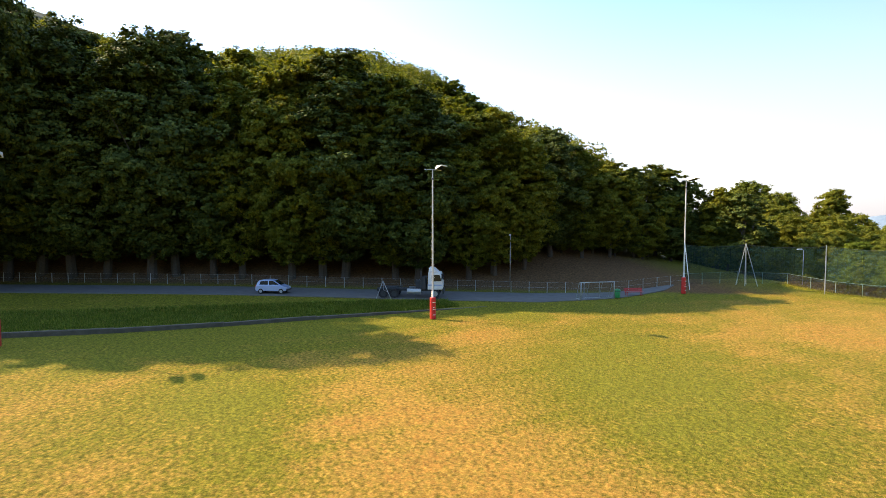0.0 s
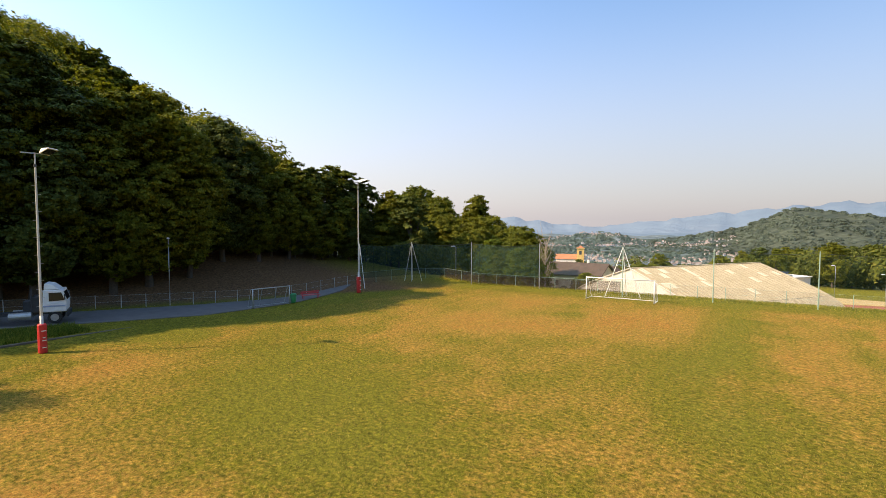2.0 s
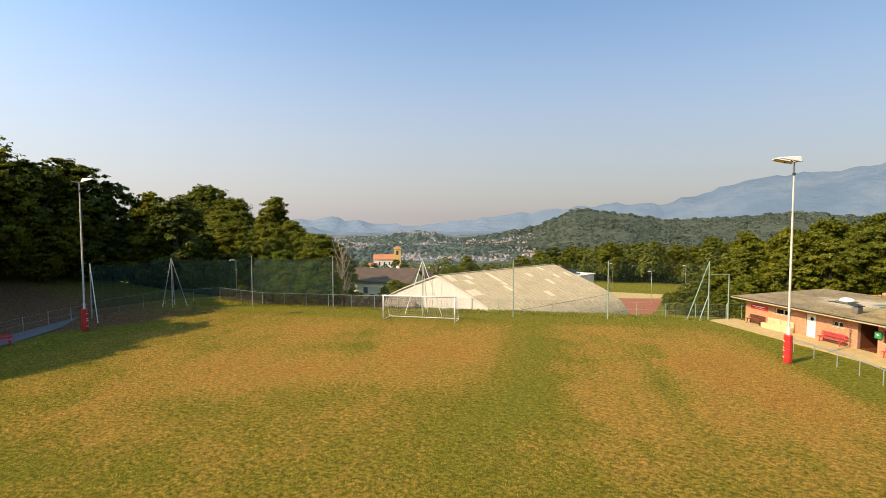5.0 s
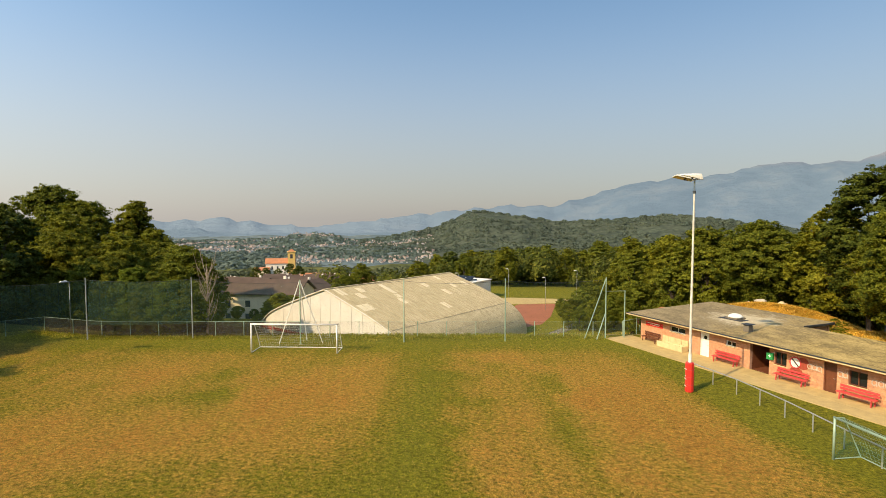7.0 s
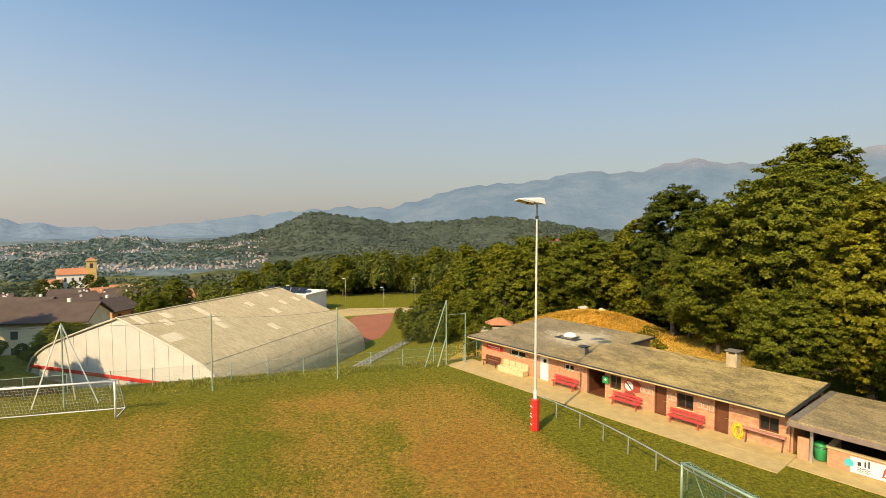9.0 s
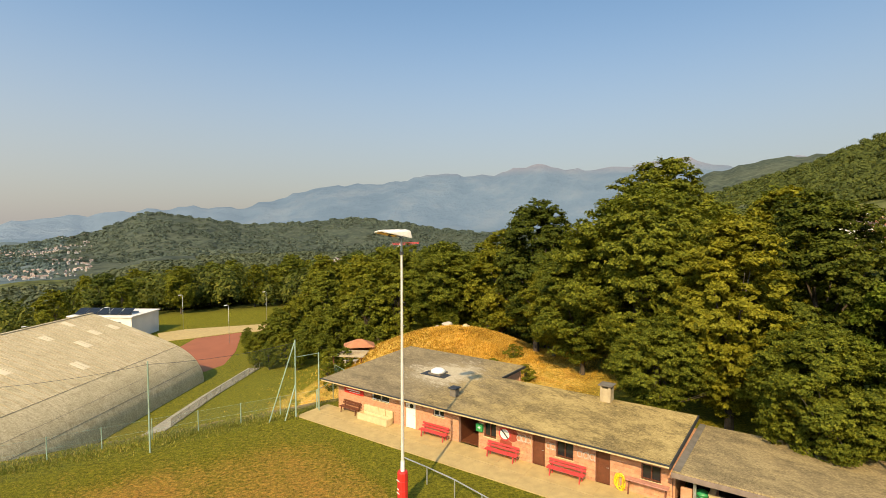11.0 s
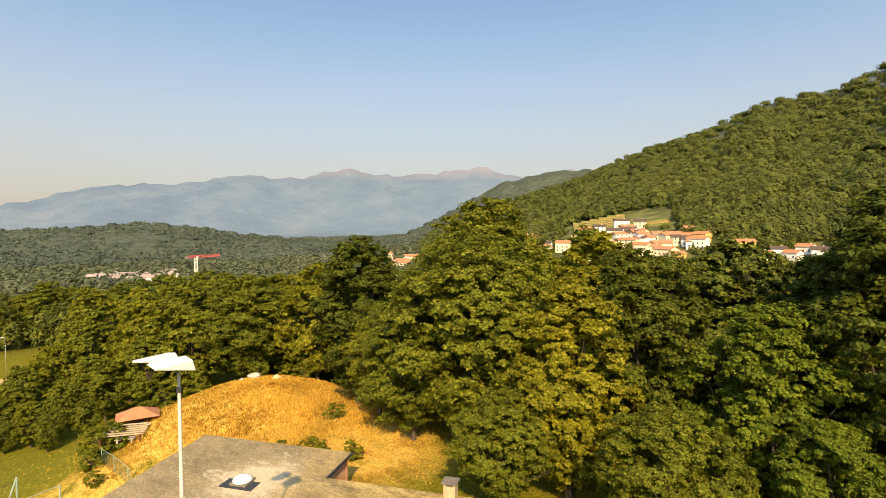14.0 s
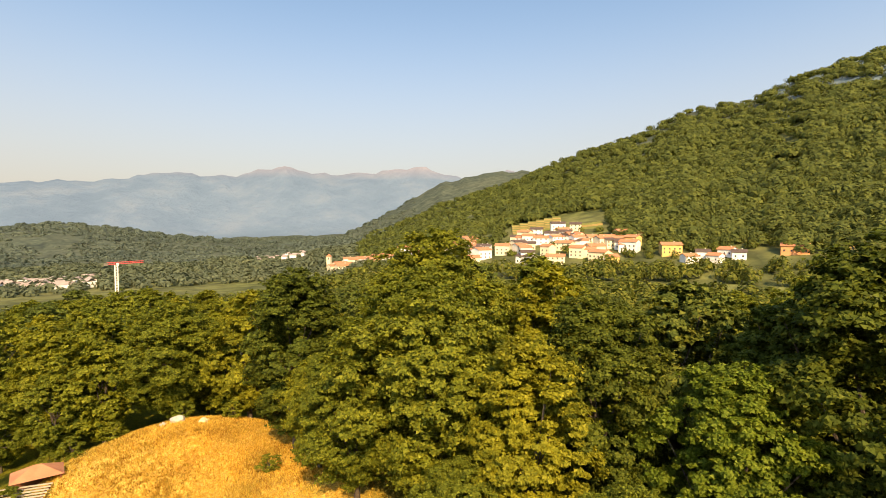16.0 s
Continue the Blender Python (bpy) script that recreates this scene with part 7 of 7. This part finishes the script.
def canopy(name, spots, cards, size, mat, label, rough=0.18):
    """Far woods: rounded crowns of leaf sprays, all in one mesh. spots: x, y, z, radius, height."""
    g_ = np.random.default_rng(len(spots))
    sp = np.array(spots)
    n = len(sp)
    k = np.repeat(np.arange(n), cards)
    d_ = g_.normal(size=(n * cards, 3))
    d_[:, 2] = np.abs(d_[:, 2]) * 1.1 - 0.25
    d_ /= np.linalg.norm(d_, axis=1)[:, None]
    lob = 1 + 0.22 * np.sin(5 * np.arctan2(d_[:, 1], d_[:, 0]) + k * 1.7) * (1 - d_[:, 2] ** 2)
    pos = sp[k, :3] + np.stack([d_[:, 0] * sp[k, 3], d_[:, 1] * sp[k, 3], sp[k, 4] * (0.5 + 0.5 * d_[:, 2])], -1) * (lob * g_.uniform(0.8, 1.02, n * cards))[:, None]
    nr = d_ + g_.normal(size=d_.shape) * rough + np.array((0, 0, 0.3))
    nr /= np.linalg.norm(nr, axis=1)[:, None]
    t_ = np.cross(nr, g_.normal(size=d_.shape))
    t_ /= np.linalg.norm(t_, axis=1)[:, None]
    b_ = np.cross(nr, t_)
    s_ = (size * sp[k, 3] * g_.uniform(0.6, 1.3, n * cards))[:, None]
    v = np.stack([pos - t_ * s_ * 0.5 + b_ * s_ * 0.42, pos + t_ * s_ * 0.7, pos - t_ * s_ * 0.5 - b_ * s_ * 0.42], 1).reshape(-1, 3)
    me = bpy.data.meshes.new(name)
    me.from_pydata(v.tolist(), [], np.arange(len(v)).reshape(-1, 3).tolist())
    me.materials.append(mat)
    return tagged(new(name, me), label, "woodland", kind="stuff")


# leaf_plain is greyed and blued: haze painted into the leaf colour
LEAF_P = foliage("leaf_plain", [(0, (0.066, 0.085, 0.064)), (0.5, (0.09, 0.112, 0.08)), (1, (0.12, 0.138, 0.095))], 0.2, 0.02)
LEAF_H = foliage("leaf_hill", [(0, (0.072, 0.09, 0.026)), (0.5, (0.108, 0.122, 0.032)), (1, (0.155, 0.162, 0.04))], 0.25, 0.02)
LEAF_W = foliage("leaf_woods", [(0, (0.05, 0.066, 0.014)), (0.5, (0.11, 0.125, 0.024)), (1, (0.20, 0.19, 0.04))], 0.3, 0.09)
spots = []
while len(spots) < 1700:
    az_, r_ = radians(rng.uniform(-24, 112)), rng.uniform(100, 640)
    x, y = r_ * math.sin(az_), r_ * math.cos(az_)
    deg = math.degrees(az_)
    in_hall = -45 < x < 45 and 55 < y < 175
    near_house = any(abs(x - hx) < 9 and abs(y - hy) < 9 for hx, hy in HOUSES)
    if in_hall or near_house or (x < 75 and y < 140) or (x < 0 and y > 110 and rng.random() < (0.97 if -24 < deg < -11.5 and r_ > 150 else 0.7)):
        continue
    if deg < 43 and r_ > 265:
        continue
    if r_ > 430 and (deg < 40 or rng.random() < 0.45 or (64.5 < deg < 75 and r_ > 555)):
        continue
    rad_ = rng.uniform(4.2, 7.0) if r_ < 420 else rng.uniform(3.0, 5.0)
    spots.append((x, y, hz(x, y) - 1.0 if r_ < 420 else hz(x, y) - 1.5, rad_, rng.uniform(8, 15) if r_ < 420 else rng.uniform(6, 9)))
canopy("hillside_woods", CLIMB, 1500, 0.115, LEAF_A, "closed wood of green trees climbing the bank", 0.4)
near_ = [p for p in spots if math.hypot(p[0], p[1]) < 240]
canopy("valley_woods", near_, 900, 0.14, LEAF_W, "closed canopy of green woodland in the valley", 0.32)
canopy("far_woods", [p for p in spots if math.hypot(p[0], p[1]) >= 240], 200, 0.32, LEAF_W, "green woodland on the valley floor")
spots = []
while len(spots) < 2700:
    az_, r_ = radians(rng.uniform(-32, 62)), rng.uniform(360, 1150)
    if (az_ < radians(8) and r_ > 850) or (az_ > radians(8) and r_ < 560):
        continue
    x, y = r_ * math.sin(az_), r_ * math.cos(az_)
    if -22.5 < math.degrees(az_) < -14 and r_ < 590 or any(abs(x - hx) < 9 and abs(y - hy) < 9 for hx, hy in HOUSES):
        continue
    spots.append((x, y, hz(x, y) - 2, rng.uniform(4.5, 8.5) * (0.7 + r_ / 1500), rng.uniform(7, 11)))
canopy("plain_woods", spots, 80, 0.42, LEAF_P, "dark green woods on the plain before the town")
spots = []
while len(spots) < 3500:
    az_, r_ = radians(rng.uniform(50, 104)), 1320 - 860 * rng.random() ** 0.75
    x, y = r_ * math.sin(az_), r_ * math.cos(az_)
    deg = math.degrees(az_)
    if (r_ < 640 and deg < 76 and rng.random() < 0.9) or (64.5 < deg < 75 and r_ < 665) or (r_ < 500 and deg < 90):
        continue
    rad_ = rng.uniform(6.0, 14.0) * (0.8 + r_ / 3500)
    spots.append((x, y, hz(x, y) - 2, rad_, rng.uniform(9, 15)))
foot_ = []
while len(foot_) < 620:
    az_, r_ = radians(rng.uniform(73, 106)), rng.uniform(455, 760)
    x, y = r_ * math.sin(az_), r_ * math.cos(az_)
    if any(abs(x - hx) < 15 and abs(y - hy) < 15 for hx, hy in HOUSES) or (math.degrees(az_) < 75 and r_ < 665):
        continue
    foot_.append((x, y, hz(x, y) - 2, rng.uniform(5, 9), rng.uniform(8, 13)))
spots += foot_
canopy("hill_woods", spots, 250, 0.24, LEAF_H, "dense green forest covering a steep hillside")

spots = []
while len(spots) < 6500:
    az_, r_ = radians(rng.uniform(-9, 56)), 2300 - 1050 * rng.random() ** 1.4
    x, y = r_ * math.sin(az_), r_ * math.cos(az_)
    if lump(x, y, 160, 7) > 0.62:
        continue
    spots.append((x, y, hz(x, y) - 3, rng.uniform(5.5, 11), rng.uniform(5, 9)))
# ridge leaves turned blue-grey, the haze before them put into the colour
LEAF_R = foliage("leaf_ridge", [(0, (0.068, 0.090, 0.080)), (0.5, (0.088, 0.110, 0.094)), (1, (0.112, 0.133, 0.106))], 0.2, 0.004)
valley_ = []
while len(valley_) < 4200:
    az_, r_ = radians(rng.uniform(-34, -3)), rng.uniform(930, 2300)
    x, y = r_ * math.sin(az_), r_ * math.cos(az_)
    if lump(x, y, 130, 3) > 0.25:
        continue
    valley_.append((x, y, hz(x, y) - 3, rng.uniform(5, 12), rng.uniform(4, 8)))
# palest and bluest leaves: the town's haze is in their base colour
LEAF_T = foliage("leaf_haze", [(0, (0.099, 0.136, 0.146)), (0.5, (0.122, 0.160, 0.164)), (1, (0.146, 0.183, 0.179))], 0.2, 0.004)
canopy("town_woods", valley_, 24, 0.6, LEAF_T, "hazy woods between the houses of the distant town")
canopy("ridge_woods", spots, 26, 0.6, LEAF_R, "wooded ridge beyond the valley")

# a dead tree behind the net
dt = thing("dead_tree", pose(-25.8, 57.2, hz(-25.8, 57.2)), "bare dead tree with grey upright branches", "tree")
dg = random.Random(4)
DEADWOOD = worn("dead_wood", (0.34, 0.27, 0.19), 0.95, 0, 6, 0.3, 0.4, 0.02)
part("trunk", G().rod((0, 0, -0.5), (0.1, 0, 5.0), 0.14, 0.09, 8).rod((0.1, 0, 5.0), (0.2, 0.1, 8.6), 0.09, 0.02, 7), DEADWOOD, dt)
for k in range(24):
    z0 = dg.uniform(1.5, 7.5)
    a_ = dg.uniform(0, 6.28)
    ln = dg.uniform(1.6, 3.8)
    p1 = Vector((0.1, 0, z0))
    p2 = p1 + Vector((math.cos(a_) * ln * 0.28, math.sin(a_) * ln * 0.28, ln * 0.6))
    p3 = p2 + Vector((math.cos(a_) * ln * 0.08, math.sin(a_ + 0.5) * ln * 0.1, ln * 0.45))
    bough = G().rod(p1, p2, 0.045, 0.028, 6).rod(p2, p3, 0.028, 0.008, 5)
    for j in range(5):
        q1 = p1.lerp(p2, dg.uniform(0.3, 1.0))
        w_ = a_ + dg.uniform(-1.3, 1.3)
        q2 = q1 + Vector((math.cos(w_) * 0.5, math.sin(w_) * 0.5, dg.uniform(-0.3, 0.7)))
        bough.rod(q1, q2, 0.014, 0.006, 4).rod(q2, q2 + Vector((math.cos(w_) * 0.2, math.sin(w_) * 0.2, dg.uniform(-0.5, 0.4))), 0.006, 0.003, 3)
    part("branch", bough, DEADWOOD, dt)


# ---- grass ----
def tufts(name, n, spot, blades, tall, wide, mat, label, lean=0.5):
    """Grass in tufts of thin upright blades, all in one mesh. spot(rng) gives a plan position."""
    g_ = np.random.default_rng(n)
    px = spot(g_, n)
    z = height(px[:, 0], px[:, 1])
    k = np.repeat(np.arange(n), blades)
    a_ = g_.uniform(0, 2 * np.pi, n * blades)
    b_ = a_ + np.pi / 2 + g_.normal(size=n * blades) * 0.4
    r_ = g_.uniform(0, wide, n * blades)
    root = np.stack([px[k, 0] + r_ * np.cos(a_), px[k, 1] + r_ * np.sin(a_), z[k] - 0.01], -1)
    hgt = tall * g_.uniform(0.5, 1.2, n * blades)
    w_ = hgt * 0.12
    side = np.stack([np.cos(b_) * w_, np.sin(b_) * w_, np.zeros_like(w_)], -1)
    tip = root + np.stack([np.cos(a_) * hgt * lean, np.sin(a_) * hgt * lean, hgt], -1)
    v = np.stack([root - side, root + side, tip], 1).reshape(-1, 3)
    me = bpy.data.meshes.new(name)
    me.from_pydata(v.tolist(), [], np.arange(len(v)).reshape(-1, 3).tolist())
    me.materials.append(mat)
    return tagged(new(name, me), label, "grass", kind="stuff")


STRAW = foliage("straw_blades", [(0, (0.36, 0.17, 0.03)), (0.5, (0.68, 0.40, 0.075)), (1, (0.84, 0.60, 0.18))], 0.4, 0.22)
TURFBLADE = foliage("turf_blades", [(0, (0.09, 0.10, 0.014)), (0.45, (0.19, 0.19, 0.03)), (0.6, (0.32, 0.22, 0.06)), (1, (0.5, 0.34, 0.11))], 0.25, 0.5)
MEADOW = foliage("meadow_blades", [(0, (0.13, 0.15, 0.02)), (0.6, (0.25, 0.26, 0.04)), (1, (0.5, 0.38, 0.11))], 0.25, 0.6)


def on_knoll(g_, n):
    q = g_.normal(size=(n, 2)) * np.array((8.5, 9.5)) + np.array((43, 66))
    loc_u = (q[:, 0] - 17.9) * 0.376 - (q[:, 1] - 50.7) * 0.927
    loc_v = (q[:, 0] - 17.9) * 0.927 + (q[:, 1] - 50.7) * 0.376
    bad = (loc_u > -1.0) & (loc_v < 12.0)
    q[bad] = np.array((44, 68)) + g_.normal(size=(int(bad.sum()), 2)) * np.array((5, 5))
    return q


def on_pitch(g_, n):
    return np.stack([g_.uniform(-40, 17, n), -8 + 57 * g_.uniform(0, 1, n)], -1)


def on_verge(g_, n):
    t_ = g_.uniform(0, 1, n)
    y = -44 + 50 * t_
    return np.stack([np.interp(y, (-42, -31, -16, -1, 8), (-52.8, -50.2, -47.2, -45.8, -44.6)) - 0.4 - g_.uniform(0, 1, n) * np.interp(y, (-42, -16, 5), (14, 9, 3.5)), y], -1)


def on_edge(g_, n):
    return np.stack([g_.uniform(-40, 16, n), 51.3 + g_.normal(size=n) * 0.7], -1)


def in_patches(g_, n):
    c = np.stack([g_.uniform(30, 56, 60), g_.uniform(52, 82, 60)], -1)
    q = c[g_.integers(0, 60, n)] + g_.normal(size=(n, 2)) * np.array((1.5, 1.0))
    loc_u = (q[:, 0] - 17.9) * 0.376 - (q[:, 1] - 50.7) * 0.927
    loc_v = (q[:, 0] - 17.9) * 0.927 + (q[:, 1] - 50.7) * 0.376
    q[(loc_u > -1.0) & (loc_v < 12.0)] = np.array((45.0, 71.0))
    return q


RUST = foliage("rust_blades", [(0, (0.26, 0.11, 0.022)), (0.6, (0.50, 0.25, 0.045)), (0.8, (0.30, 0.24, 0.035)), (1, (0.62, 0.36, 0.07))], 0.35, 0.3)
tufts("hay_grass", 22000, on_knoll, 6, 0.21, 0.32, STRAW, "tall sun-dried hay grass on the knoll", 0.8)
tufts("rust_grass", 5200, in_patches, 6, 0.27, 0.3, RUST, "rust-brown withered grass in patches on the knoll", 0.6)
tufts("turf_grass", 90000, on_pitch, 3, 0.085, 0.22, TURFBLADE, "short mown turf, half dried by the sun")
tufts("edge_grass", 5000, on_edge, 6, 0.2, 0.2, MEADOW, "uncut green grass along the fence")
VERGE = foliage("verge_blades", [(0, (0.06, 0.10, 0.012)), (0.6, (0.12, 0.17, 0.024)), (1, (0.24, 0.25, 0.05))], 0.25, 0.6)
tufts("verge_grass", 9000, on_verge, 6, 0.3, 0.3, VERGE, "tall uncut green grass on the roadside verge")

# low bushes on the knoll
for x, y, h, k in ((33.2, 53.0, 1.5, 1), (34.6, 50.2, 1.9, 3), (36.4, 47.8, 1.6, 1), (44.0, 58.5, 1.8, 2),
                   (30.5, 83.0, 2.6, 2), (29.6, 79.6, 3.2, 3), (30.6, 78.4, 2.9, 0), (28.0, 77.5, 2.2, 0), (37.0, 85.5, 2.0, 4), (48.5, 79.0, 2.4, 0), (51.5, 73.5, 2.2, 2), (42.5, 83.0, 2.2, 3), (39.5, 86.0, 2.6, 0), (27.0, 73.5, 1.6, 4)):
    b = thing("bush", Matrix.Translation((x, y, hz(x, y) - 0.1)) @ Matrix.Rotation(x * 3, 4, "Z") @ Matrix.Diagonal((h / 7.5, h / 7.5, h / 12, 1)), "low green bush in dry grass", "bush", "bushes on the knoll")
    for nm in ("trunk", "crown"):
        o = new(nm, BUSHES[k % 2][nm])
        o.parent = b


# ---- the wall's blocks, course by course ----
unit = G().box((0.5, 0.5, 0.5), (1, 1, 1)).mesh("block", PINK)
unit_b = bmesh.new()
unit_b.from_mesh(unit)
bmesh.ops.bevel(unit_b, geom=unit_b.edges[:], offset=0.03, segments=1, affect="EDGES")
unit_b.to_mesh(unit)
unit_b.free()
rest = G()
br = random.Random(8)
CH_H, CH_W = 0.222, 0.52
for row in range(10):
    z0 = 0.02 + row * CH_H
    z1 = z0 + CH_H - 0.018
    free = [(0.7, 25.6)]
    for u0, u1, h0, h1 in OPEN:
        if h0 < z1 and h1 > z0:
            free = [(p, q) for a, b in free for p, q in ((a, min(b, u0)), (max(a, u1), b)) if q - p > 0.05]
    for a, b in free:
        cuts = [a]
        k0 = math.floor((a - (CH_W / 2 if row % 2 else 0)) / CH_W) + 1
        while k0 * CH_W + (CH_W / 2 if row % 2 else 0) < b - 0.06:
            c = k0 * CH_W + (CH_W / 2 if row % 2 else 0)
            if c - cuts[-1] > 0.06:
                cuts.append(c)
            k0 += 1
        cuts.append(b)
        for p, q in zip(cuts[:-1], cuts[1:]):
            if 12.5 < (p + q) / 2:
                ob = new("block", unit)
                ob.parent = cl
                ob.matrix_basis = Matrix.Translation((p + 0.006, 1.0 + br.uniform(0, 0.006), z0)) @ Matrix.Diagonal((q - p - 0.012, 0.04, z1 - z0, 1))
            else:
                rest.box(((p + q) / 2, 1.02, (z0 + z1) / 2), (q - p - 0.012, 0.04, z1 - z0))
tagged(part("blockwork", rest, PINK, cl), kind="stuff")
